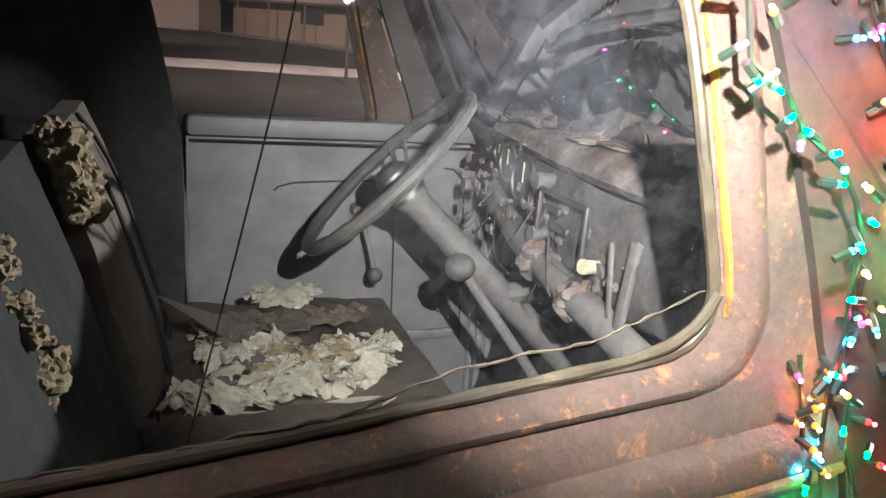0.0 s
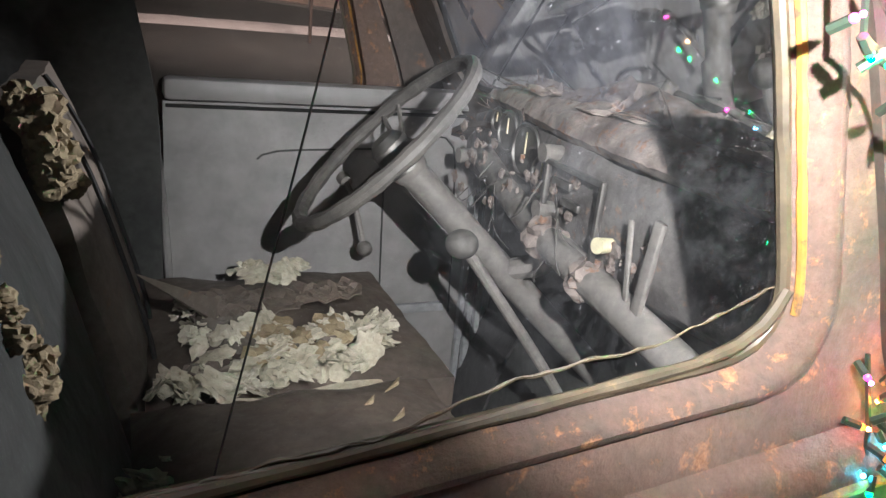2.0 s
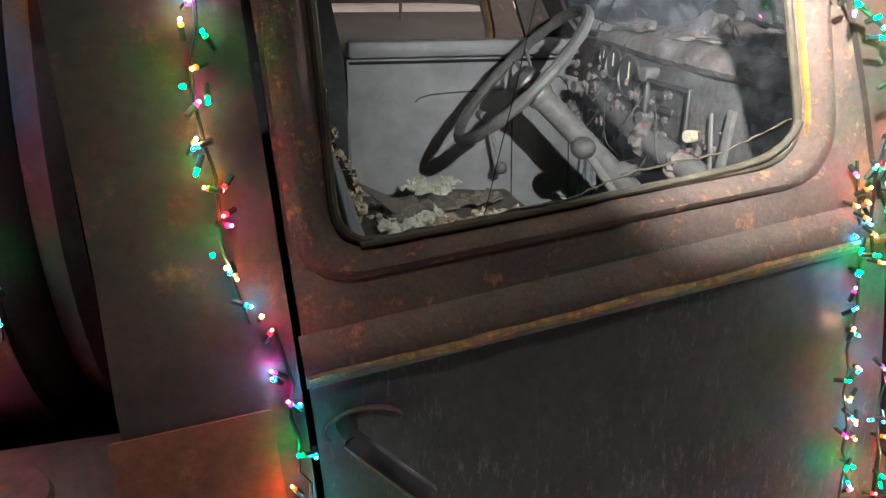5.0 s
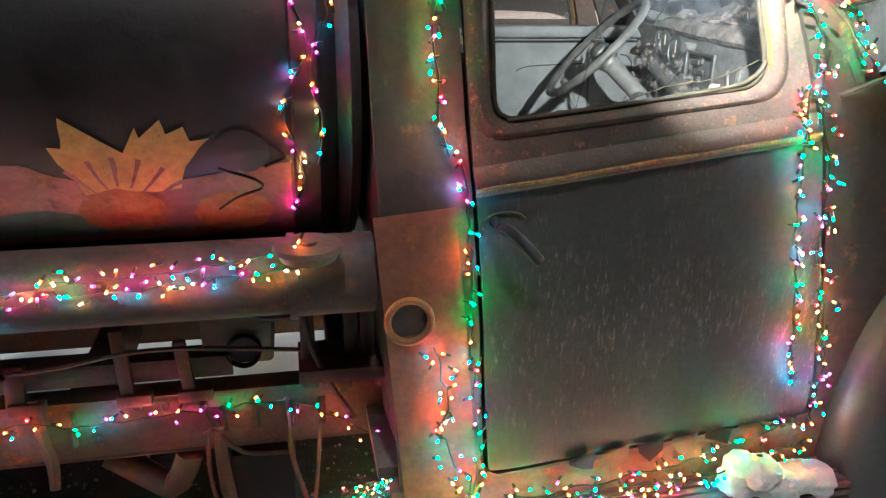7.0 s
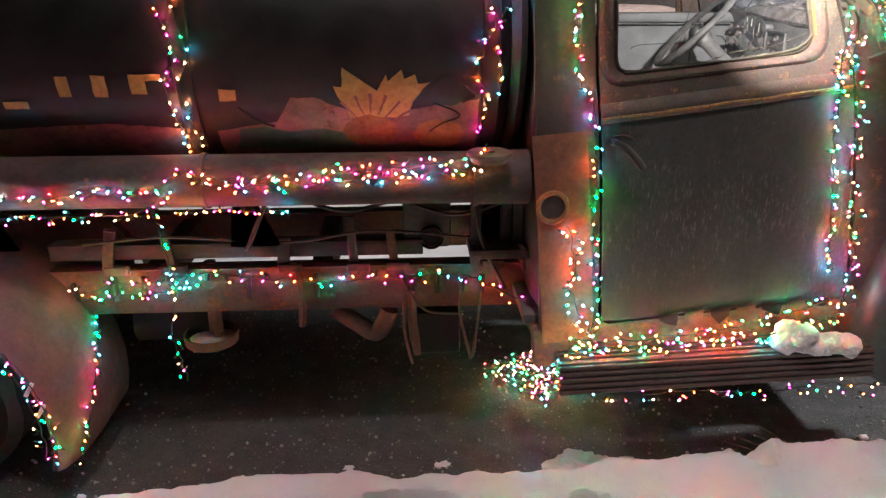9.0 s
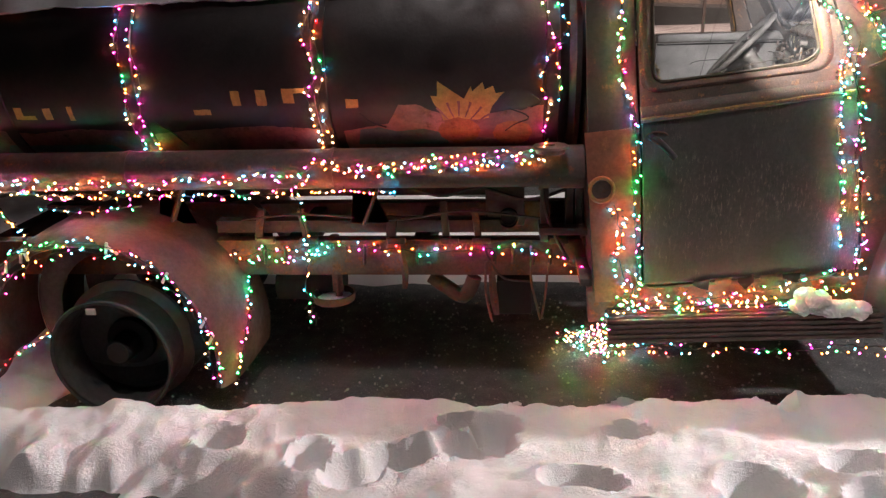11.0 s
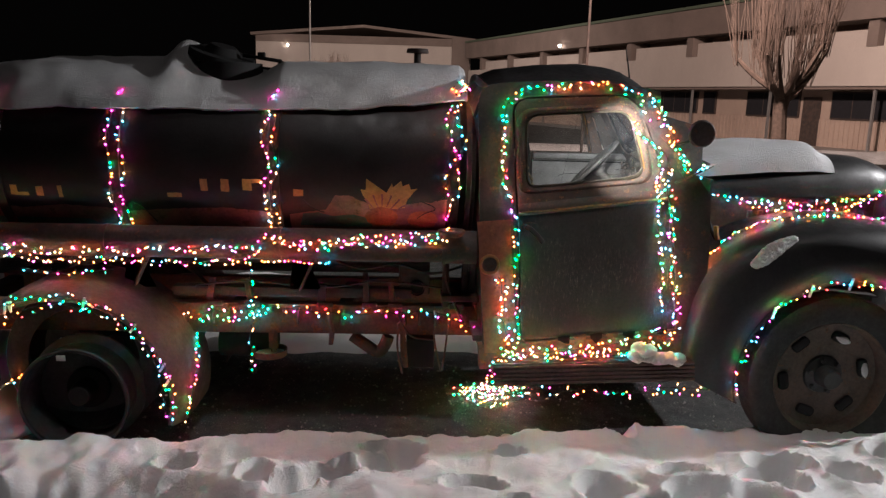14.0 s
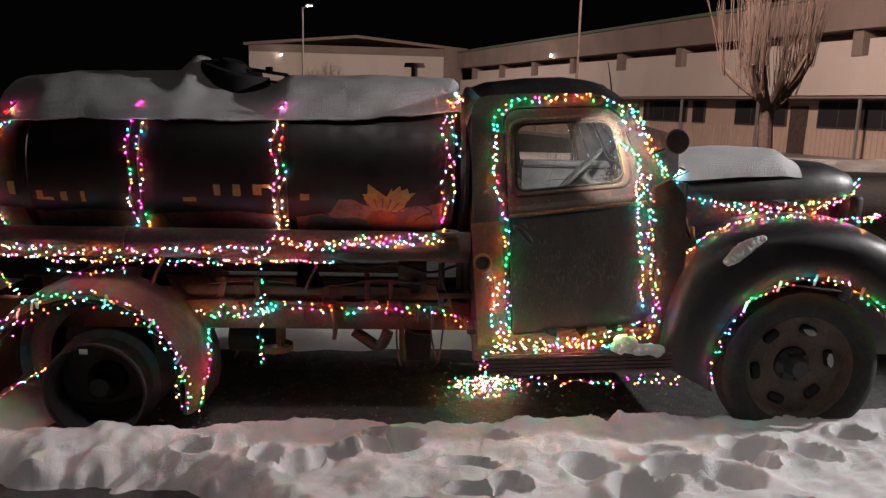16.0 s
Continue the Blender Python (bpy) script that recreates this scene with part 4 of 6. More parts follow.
rows = [[Vector((x, YC - TA * f * math.cos(k * math.tau / 64), TZ + TB * f * math.sin(k * math.tau / 64))) for k in range(64)] for x, f in ((-0.262, 0.93), (-0.235, 0.96), (-0.215, 0.94), (-0.225, 0.86))]
part("tank_rim", sheet(bmesh.new(), rows, 0, True), M_RUSTDK, tank, "rusty rolled front rim")


def tank_patch(name, outline, material, off, label):
    """Paint left on the tank: a thin sheet that follows the skin."""
    c = sum((V2(p) for p in outline), V2((0, 0))) / len(outline)
    lp = [V2(p) for p in outline]
    dense = []
    for i in range(len(lp)):
        a, b = lp[i], lp[(i + 1) % len(lp)]
        n = max(1, int((b - a).length / 0.02))
        for k in range(n):
            q = a.lerp(b, k / n)
            dense.append(q + V2((0.004 * noise.noise((q.x * 60, q.y * 60, 1)), 0.004 * noise.noise((q.x * 60, q.y * 60, 9)))))
    rows = [[tank_at(*(p.lerp(c, j / 4)), off) for p in dense] for j in range(5)]
    return part(name, sheet(bmesh.new(), rows, 0, True), material, tank, label)


def disc(x, z, rx, rz, n=22, wob=0.1, seed=0):
    return [(x + rx * math.cos(k * math.tau / n) * (1 + wob * noise.noise((k * 0.9, seed, 0))), z + rz * math.sin(k * math.tau / n) * (1 + wob * noise.noise((k * 0.9, seed, 3)))) for k in range(n)]


tank_patch("bare_strip", [(-2.78, 1.13), (-2.06, 1.125), (-2.06, 1.235), (-2.3, 1.25), (-2.5, 1.23), (-2.78, 1.26)], M_TANKLOW, 0.0015, "red primer showing along the tank's belly")
tank_patch("bare_strip", [(-1.98, 1.125), (-1.27, 1.125), (-1.27, 1.23), (-1.5, 1.25), (-1.8, 1.235), (-1.98, 1.22)], M_TANKLOW, 0.0015, "red primer showing along the tank's belly")
tank_patch("bare_strip", [(-1.17, 1.125), (-0.36, 1.125), (-0.36, 1.32), (-0.48, 1.30), (-0.55, 1.26), (-0.72, 1.27), (-0.86, 1.33), (-0.93, 1.33), (-0.98, 1.25), (-1.17, 1.22)], M_TANKLOW, 0.0015, "red primer showing along the tank's belly")
tank_patch("green_patch", [(-1.12, 1.155), (-0.74, 1.15), (-0.76, 1.205), (-0.84, 1.225), (-0.95, 1.215), (-1.02, 1.235), (-1.10, 1.225)], M_TEAL, 0.003, "green primer patch")
tank_patch("green_patch", [(-2.7, 1.135), (-2.15, 1.135), (-2.2, 1.17), (-2.66, 1.175)], M_TEAL, 0.003, "green primer patch")
tank_patch("paint_blister", disc(-0.695, 1.215, 0.085, 0.058, 24, 0.12, 2), M_ORANGE, 0.005, "round rust-orange blister")
tank_patch("paint_blister", disc(-0.455, 1.345, 0.055, 0.045, 18, 0.15, 5), M_TANK, 0.005, "dark peeled patch")
tank_patch("paint_blister", disc(-0.48, 1.20, 0.08, 0.055, 18, 0.15, 7), M_ORANGE, 0.003, "dull orange patch")
fan = [(-0.79, 1.335), (-0.80, 1.365), (-0.775, 1.36), (-0.77, 1.42), (-0.76, 1.365), (-0.745, 1.40), (-0.735, 1.38), (-0.725, 1.35), (-0.68, 1.335), (-0.645, 1.35), (-0.64, 1.40), (-0.63, 1.36), (-0.60, 1.36), (-0.595, 1.415), (-0.585, 1.37), (-0.555, 1.40), (-0.545, 1.365), (-0.51, 1.375), (-0.56, 1.32), (-0.575, 1.27), (-0.62, 1.262), (-0.70, 1.268), (-0.755, 1.262), (-0.765, 1.30)]
tank_patch("emblem", fan, M_YELLOW, 0.0045, "flaking yellow fan-shaped emblem")
for k in range(7):
    a = radians(35 + 110 * k / 6)
    cx, cz = -0.69, 1.215
    p = [(cx + r * math.cos(a + d) * 1.0, cz + r * 0.85 * math.sin(a + d)) for r, d in ((0.075, -0.03), (0.15, -0.035), (0.15, 0.035), (0.075, 0.03))]
    tank_patch("emblem_ray", p, M_TANKLOW, 0.006, "dark ray cut through the emblem")
for x, z, w, h in ((-1.735, 1.315, 0.07, 0.022), (-1.585, 1.37, 0.035, 0.06), (-1.48, 1.37, 0.04, 0.065), (-1.37, 1.375, 0.045, 0.06), (-1.335, 1.395, 0.07, 0.02), (-1.115, 1.34, 0.05, 0.035), (-2.665, 1.36, 0.035, 0.07), (-2.525, 1.325, 0.035, 0.05), (-2.49, 1.305, 0.07, 0.016), (-2.40, 1.32, 0.035, 0.05), (-2.30, 1.32, 0.022, 0.06)):
    tank_patch("letter_bar", [(x - w / 2, z - h / 2), (x + w / 2, z - h / 2), (x + w / 2, z + h / 2), (x - w / 2, z + h / 2)], M_YELLOW, 0.0045, "worn yellow lettering fragment")
for pts in ([(-1.09, 1.30), (-1.06, 1.27), (-1.03, 1.25), (-0.99, 1.235)], [(-0.50, 1.31), (-0.43, 1.28), (-0.42, 1.26), (-0.47, 1.24), (-0.51, 1.21)], [(-0.40, 1.36), (-0.37, 1.33), (-0.41, 1.31)], [(-1.95, 1.27), (-1.90, 1.23), (-1.86, 1.16)], [(-0.30, 1.62), (-0.35, 1.50), (-0.34, 1.40)]):
    tank_patch_line = tube(bmesh.new(), catmull([tank_at(x, z, 0.003) for x, z in pts], 0.01), 0.0028, 5)
    part("paint_crack", tank_patch_line, M_BLACK, tank, "curled edge of cracked paint")
# fittings on the tank
bm = bmesh.new()
cyl(bm, (-0.52, 0.62, 1.92), (-0.52, 0.62, 2.075), 0.02, 0.02, 12)
cyl(bm, (-0.52, 0.62, 2.075), (-0.52, 0.62, 2.098), 0.065, 0.058, 20)
part("vent_cap", bm, M_RUSTDK, tank, "dark mushroom vent cap")
bm = bmesh.new()
cyl(bm, (-1.56, YC - 0.07, 1.84), (-1.56, YC - 0.07, 1.985), 0.19, 0.185, 32)
mh = part("manhole", bm, M_BLACK, tank, "round black filler hatch")
bm = bmesh.new()
cyl(bm, (0, 0, 0), (0, 0, 0.035), 0.185, 0.175, 32)
cyl(bm, (0, 0, 0.03), (0, 0, 0.075), 0.11, 0.07, 24)
bmesh.ops.transform(bm, matrix=Matrix.Translation((-1.60, YC - 0.05, 2.005)) @ Matrix.Rotation(radians(14), 4, "Y") @ Matrix.Rotation(radians(10), 4, "X"), verts=bm.verts)
part("hatch_lid", bm, M_BLACK, mh, "tilted black hatch lid under snow")
bm = bmesh.new()
box(bm, (-1.37, YC - 0.08, 2.015), (0.21, 0.03, 0.020), Matrix.Rotation(0.13, 4, "Y"), 0.004)
box(bm, (-1.38, YC - 0.08, 1.965), (0.20, 0.03, 0.014), Matrix.Rotation(0.10, 4, "Y"), 0.004)
box(bm, (-1.268, YC - 0.08, 1.975), (0.034, 0.045, 0.055), None, 0.006)
box(bm, (-1.375, YC - 0.08, 2.035), (0.04, 0.035, 0.025), None, 0.005)
part("hatch_lever", bm, M_BLACK, tank, "black hatch hinge lever")
bm = bmesh.new()
cyl(bm, (-0.335, -0.055, 1.148), (-0.335, -0.055, 1.168), 0.055, 0.062, 32)
cyl(bm, (-0.335, -0.055, 1.168), (-0.335, -0.055, 1.177), 0.070, 0.066, 32)
cyl(bm, (-0.335, -0.055, 1.177), (-0.335, -0.055, 1.184), 0.018, 0.018, 12)
part("filler_flange", bm, M_RUSTDK, truck, "round rusty filler flange")
# side tube under the tank
for s in (1, -1):
    yy = 0.045 if s == 1 else 2 * YC - 0.045
    bm = bmesh.new()
    cyl(bm, (-2.93, yy, 1.072), (-0.375, yy, 1.072), 0.082, 0.082, 28)
    hose = part("hose_tube", bm, M_RUSTDK, truck, "long rusty hose tube beneath the tank")
    bm = bmesh.new()
    cyl(bm, (-0.37, yy, 1.07), (-0.20, yy, 1.07), 0.086, 0.086, 28)
    cyl(bm, (-0.378, yy, 1.07), (-0.362, yy, 1.07), 0.092, 0.092, 28)
    part("tube_end_cap", bm, M_RUSTDK, hose, "wider capped end of the tube")
    for x in (-1.21, -2.08):
        part("tube_clamp", cyl(bmesh.new(), (x - 0.008, yy, 1.072), (x + 0.008, yy, 1.072), 0.087, 0.087, 28), M_RUSTDK, hose)
bm = bmesh.new()
box(bm, (-1.58, YC, 1.03), (2.66, 0.9, 0.10), None, 0.01)
part("tank_cradle", bm, M_BLACK, truck, "dark tank cradle")

# chassis
for y, lab in ((0.27, "near"), (0.89, "far")):
    bm = bmesh.new()
    box(bm, (-0.55, y, 0.69), (5.0, 0.07, 0.012), None, 0.002)
    box(bm, (-0.55, y, 0.535), (5.0, 0.07, 0.012), None, 0.002)
    box(bm, (-0.55, y - 0.03, 0.612), (5.0, 0.010, 0.16), None, 0.002)
    part("frame_rail", bm, M_RUSTRED, truck, "rust-red pressed steel frame rail")
    bm = bmesh.new()
    box(bm, (-1.18, y - 0.02, 0.757), (1.30, 0.012, 0.05), None, 0.002)
    box(bm, (-1.18, y + 0.01, 0.782), (1.30, 0.07, 0.010), None, 0.002)
    part("sub_rail", bm, M_RUSTDK, truck, "thin rusty angle-iron sub-rail")
for x in (-2.6, -1.5, -0.9, -0.25, 0.6):
    part("crossmember", box(bmesh.new(), (x, YC, 0.62), (0.08, 0.55, 0.12), None, 0.01), M_RUSTDK, truck)
for x in (-1.12, -2.0):
    bm = bmesh.new()
    vs = [bm.verts.new(p) for p in ((x - 0.05, 0.20, 0.98), (x + 0.015, 0.20, 0.98), (x + 0.10, 0.20, 0.79), (x - 0.075, 0.20, 0.79))]
    f = bm.faces.new(vs)
    bmesh.ops.solidify(bm, geom=[f], thickness=0.02)
    box(bm, (x + 0.03, 0.185, 0.885), (0.014, 0.05, 0.21), Matrix.Rotation(0.42, 4, "Y"), 0.003)
    part("tank_bracket", bm, M_RIM, truck, "triangular gusset bracket")
bm = bmesh.new()
box(bm, (-0.515, 0.34, 0.84), (0.17, 0.16, 0.18), None, 0.012)
gear = part("gearbox_case", bm, M_RIM, truck, "square pump case with a round port")
# collar with a black disc painted in for the hole's dark inside
bm = bmesh.new()
cyl(bm, (-0.50, 0.262, 0.795), (-0.50, 0.235, 0.795), 0.042, 0.042, 24, False)
cyl(bm, (-0.50, 0.258, 0.795), (-0.50, 0.252, 0.795), 0.034, 0.034, 24)
part("port", bm, M_BLACK, gear)
for x, z0, z1 in ((-0.345, 0.70, 1.0), (-0.24, 0.76, 1.0), (-0.20, 0.76, 1.0)):
    part("hanger", box(bmesh.new(), (x, 0.22, (z0 + z1) / 2), (0.035, 0.05, z1 - z0), None, 0.004), M_RUSTDK, truck)
part("step_plate", box(bmesh.new(), (-0.26, 0.22, 0.765), (0.22, 0.16, 0.035), None, 0.004), M_RUSTRED, truck, "flaking bracket plate")


def torn_strip(bm, line, widths, thick=0.006):
    """A flat strip that hangs down and narrows as it goes."""
    rows = []
    for p, w in zip(line, widths):
        p = Vector(p)
        rows.append([p + Vector((-w, 0.3 * w, 0)), p, p + Vector((w, 0.35 * w, 0))])
    return sheet(bm, rows, thick)


bm = bmesh.new()
torn_strip(bm, catmull([(-0.985, 0.215, 0.72), (-0.975, 0.208, 0.62), (-0.965, 0.205, 0.54), (-0.972, 0.21, 0.47)], 0.025), np.interp(np.linspace(0, 1, 12), [0, 0.6, 1], [0.010, 0.016, 0.009]))
part("hanging_bracket", bm, M_RUSTRED, truck, "bent rusty hanging bracket")
bm = bmesh.new()
torn_strip(bm, catmull([(-0.575, 0.215, 0.60), (-0.572, 0.205, 0.50), (-0.565, 0.20, 0.42), (-0.555, 0.205, 0.345)], 0.025), np.interp(np.linspace(0, 1, 11), [0, 0.7, 1], [0.013, 0.019, 0.013]))
tube(bm, catmull([(-0.60, 0.20, 0.60), (-0.603, 0.195, 0.48), (-0.59, 0.195, 0.38), (-0.575, 0.20, 0.315)], 0.03), 0.006, 6)
tube(bm, [(-0.605, 0.20, 0.60), (-0.59, 0.195, 0.612), (-0.565, 0.20, 0.60)], 0.006, 6)
part("hanging_bracket", bm, M_RUSTRED, truck, "torn rusty strap hanging to a point")
bm = bmesh.new()
tube(bm, catmull([(-0.405, 0.20, 0.68), (-0.40, 0.195, 0.52), (-0.375, 0.195, 0.40), (-0.358, 0.20, 0.33)], 0.03), 0.008, 6, flat=0.5)
tube(bm, catmull([(-0.325, 0.20, 0.60), (-0.337, 0.195, 0.46), (-0.352, 0.20, 0.335)], 0.03), 0.008, 6, flat=0.5)
part("hanging_bracket", bm, M_RUSTRED, truck, "narrow rusty stirrup bent to a point")
bm = bmesh.new()
box(bm, (-0.475, 0.31, 0.42), (0.16, 0.16, 0.17), None, 0.012)
part("underslung_box", bm, M_BLACK, truck, "dark underslung box")
bm = bmesh.new()
cyl(bm, (-1.30, 0.30, 0.70), (-1.30, 0.30, 0.40), 0.022, 0.018, 12)
box(bm, (-1.30, 0.29, 0.56), (0.05, 0.012, 0.28), None, 0.003)
foot = part("stay_rod", bm, M_RUSTRED, truck, "rusty stay rod with a round dish")
bm = bmesh.new()
spinrows = [[Vector((-1.325 + r * math.cos(k * math.tau / 36), 0.30 + r * math.sin(k * math.tau / 36), z)) for k in range(36)] for r, z in ((0.001, 0.375), (0.085, 0.375), (0.098, 0.38), (0.10, 0.415), (0.093, 0.415), (0.09, 0.385), (0.001, 0.384))]
part("dish", sheet(bm, spinrows, 0, True), M_RUSTRED, foot, "round rusty dish holding snow")
bm = bmesh.new()
tube(bm, catmull([(-0.86, 0.30, 0.50), (-0.78, 0.28, 0.45), (-0.71, 0.26, 0.415), (-0.675, 0.25, 0.46), (-0.655, 0.25, 0.515)], 0.02), 0.034, 16)
part("exhaust_elbow", bm, M_RUSTRED, truck, "rusty bent exhaust pipe")
bm = bmesh.new()
cyl(bm, (-1.62, 0.42, 0.42), (-1.30, 0.42, 0.42), 0.085, 0.085, 20)
part("muffler", bm, M_BLACK, truck, "black muffler drum")
bm = bmesh.new()
cyl(bm, (-2.24, 0.1, 0.38), (-2.24, 1.06, 0.38), 0.06, 0.06, 16)
blob(bm, (-2.24, YC, 0.38), (0.17, 0.15, 0.17), 2, 0.03, 3)
part("rear_axle", bm, M_BLACK, truck, "black rear axle")
bm = bmesh.new()
cyl(bm, (1.668, 0.0, 0.42), (1.668, 1.16, 0.42), 0.04, 0.04, 14)
part("front_axle", bm, M_BLACK, truck, "black front axle")
bm = bmesh.new()
box(bm, (-2.98, YC, 0.62), (0.09, 1.30, 0.12), None, 0.01)
part("rear_bumper", bm, M_BLACK, truck, "rusty rear crossbar")

# smaller brackets, bolts and lines along the frame
rnd = random.Random(44)
for x in (-1.62, -1.42, -1.02, -0.78, -0.64, -0.30, -0.16):
    bm = bmesh.new()
    h = rnd.uniform(0.10, 0.22)
    box(bm, (x, 0.232, 0.70 + h / 2), (rnd.uniform(0.02, 0.05), 0.02, h), Matrix.Rotation(rnd.uniform(-0.25, 0.25), 4, "Y"), 0.003)
    box(bm, (x + 0.02, 0.225, 0.70), (0.08, 0.03, 0.03), None, 0.004)
    part("frame_bracket", bm, rnd.choice([M_RUSTRED, M_RUSTDK]), truck, "rusty bracket bolted to the frame")
for k in range(26):
    x = -1.75 + 0.075 * k + rnd.uniform(-0.02, 0.02)
    part("bolt", cyl(bmesh.new(), (x, 0.236, 0.655 + rnd.choice([-0.07, 0.0, 0.02])), (x, 0.222, 0.655 + rnd.choice([-0.07, 0.0, 0.02])), 0.011, 0.009, 6), M_RUSTDK, truck)
for n, pts in enumerate(([(-1.7, 0.22, 0.80), (-1.4, 0.20, 0.83), (-1.0, 0.21, 0.80), (-0.7, 0.20, 0.84), (-0.35, 0.22, 0.80)], [(-1.0, 0.26, 0.96), (-0.8, 0.24, 0.90), (-0.62, 0.25, 0.93), (-0.42, 0.24, 0.88), (-0.25, 0.22, 0.93)], [(-0.62, 0.24, 0.70), (-0.58, 0.22, 0.60), (-0.52, 0.22, 0.52), (-0.40, 0.23, 0.50)], [(-0.36, 0.17, 0.98), (-0.34, 0.16, 0.85), (-0.30, 0.16, 0.74), (-0.24, 0.18, 0.62)])):
    part("brake_line", tube(bmesh.new(), catmull(pts, 0.03), 0.006 + 0.002 * (n % 2), 6), M_RUSTDK, truck, "thin rusty pipe along the frame")
# running boards and sill
RB = Matrix.Translation((0, 0, 0.50)) @ Matrix.Rotation(radians(-2.2), 4, "Y")
for s in (1, -1):
    ys = (lambda y: y) if s == 1 else (lambda y: 2 * YC - y)
    bm = box(bmesh.new(), (0.43, ys(-0.06), -0.004), (1.08, 0.22, 0.03), None, 0.006)
    bmesh.ops.transform(bm, matrix=RB, verts=bm.verts)
    rb = part("running_board", bm, M_RUSTDK, truck, "ribbed rusty running board")
    for k in range(5):
        bm = box(bmesh.new(), (0.43, ys(-0.172 - 0.002 * k), -0.006 - 0.021 * k), (1.08, 0.014, 0.016), None, 0.005)
        bmesh.ops.transform(bm, matrix=RB, verts=bm.verts)
        part("rib", bm, M_RFENDER, rb)
    bm = box(bmesh.new(), (0.43, ys(-0.163), -0.052), (1.075, 0.008, 0.11), None, 0.002)
    bmesh.ops.transform(bm, matrix=RB, verts=bm.verts)
    part("apron", bm, M_RUSTDK, rb)
    for k in range(7):
        bm = box(bmesh.new(), (0.43, ys(-0.145 + 0.026 * k), 0.015), (1.06, 0.010, 0.010), None, 0.003)
        bmesh.ops.transform(bm, matrix=RB, verts=bm.verts)
        part("tread_rib", bm, M_RUSTDK, rb)
    bm = box(bmesh.new(), (0.40, ys(-0.06), 0.555), (1.16, 0.05, 0.14), Matrix.Rotation(radians(-4), 4, "Y"), 0.01)
    part("sill", bm, M_RUSTRED, truck, "rusted-through door sill")
# ragged flaps of rust along the door bottom
random.seed(21)
for k in range(7):
    u = 0.20 + 0.085 * k
    bm = bmesh.new()
    pts = [(u - 0.03, 0.618), (u + 0.035, 0.622), (u + 0.03, 0.585 + random.uniform(-0.02, 0.02)), (u, 0.575 + random.uniform(-0.02, 0.02)), (u - 0.03, 0.60)]
    f = bm.faces.new([bm.verts.new(near(a, b, -0.008 - random.uniform(0, 0.01))) for a, b in pts])
    bmesh.ops.solidify(bm, geom=[f], thickness=0.003)
    part("rust_flap", bm, M_RUSTRED if k % 2 else M_BLACK, door, "ragged rusted-out lower edge")

# filler ring on the rear corner
bm = bmesh.new()
c = cab(-0.163, side_y(1.02), 1.02)
tube(bm, [c + Vector((0.045 * math.cos(a), -0.012, 0.047 * math.sin(a))) for a in np.linspace(0, math.tau, 36, endpoint=False)], 0.008, 10, True)
rg = part("filler_ring", bm, M_ORANGE, truck, "bright orange-rusted filler ring")
# flat dark disc stands for the shaded inside of the filler pipe
bm = bmesh.new()
cyl(bm, c + Vector((0, 0.0, 0)), c + Vector((0, -0.006, 0)), 0.042, 0.042, 28)
part("filler_dark_disc", bm, M_RUSTDK, rg, "dark disc for the hollow inside the filler ring")
# red-rusted lower corner plate, the bulbs' orange light put into its colour
bm = bmesh.new()
sheet(bm, [[near(u, v, -0.004) for u in np.linspace(-0.212, -0.045, 6)] for v in np.linspace(0.50, 1.24, 14)], 0.003)
part("corner_patch", bm, M_CORNER, truck, "red-rusted lower corner panel, tinted as by orange bulbs")
# mirror and aerial
mir = part("door_mirror", spin(bmesh.new(), [(0.001, 0.0), (0.060, 0.0), (0.066, 0.006), (0.068, 0.014), (0.05, 0.035), (0.001, 0.045)], (0.868, -0.15, 1.692), 32), M_RUSTDK, truck, "round black door mirror seen from behind")
bm = bmesh.new()
tube(bm, catmull([(0.868, -0.12, 1.688), (0.83, -0.09, 1.655), (0.785, -0.02, 1.625), (0.775, 0.03, 1.615)], 0.02), 0.007, 8)
part("mirror_arm", bm, M_BLACK, mir)
bm = bmesh.new()
tube(bm, [(0.69, 0.55, 1.95), (0.672, 0.55, 2.05), (0.652, 0.55, 2.14)], [0.005, 0.004, 0.002], 6)
part("aerial", bm, M_BLACK, truck, "short black aerial")
bm = bmesh.new()
tube(bm, [(0.80, -0.03, 1.44), (0.90, -0.08, 1.50), (0.955, -0.11, 1.535)], [0.006, 0.005, 0.002], 6)
part("indicator_stalk", bm, M_RUSTDK, truck, "thin rusty stalk on the cowl")

# ---- cab interior ----
FAR = 1.115
bm = bmesh.new()
rows = [[Vector((x, FAR + 0.012 * math.sin((x - 0.2) * 3), z)) for x in np.linspace(0.245, 0.90, 12)] for z in np.linspace(0.66, 1.455, 14)]
trim = part("far_door_panel", sheet(bm, rows, 0.01), M_PANEL, truck, "bare grey painted inner door panel")
bm = bmesh.new()
tube(bm, [(x, FAR - 0.008, 1.447 - 0.002 * x) for x in np.linspace(0.25, 0.89, 14)], 0.004, 6)
part("panel_groove", bm, M_BLACK, trim)
part("sill_ledge", box(bmesh.new(), (0.565, FAR - 0.012, 1.480), (0.64, 0.05, 0.042), None, 0.012), M_PANEL, trim)
for pts in ([(0.42, FAR - 0.004, 1.345), (0.46, FAR - 0.004, 1.362), (0.66, FAR - 0.004, 1.37)], [(0.688, FAR - 0.004, 1.33), (0.70, FAR - 0.004, 1.0), (0.705, FAR - 0.004, 0.9)], [(0.80, FAR - 0.004, 1.40), (0.845, FAR - 0.004, 1.375), (0.862, FAR - 0.004, 1.2), (0.875, FAR - 0.004, 0.98)]):
    part("panel_seam", tube(bmesh.new(), catmull(pts, 0.02), 0.0022, 5), M_INDARK, trim)
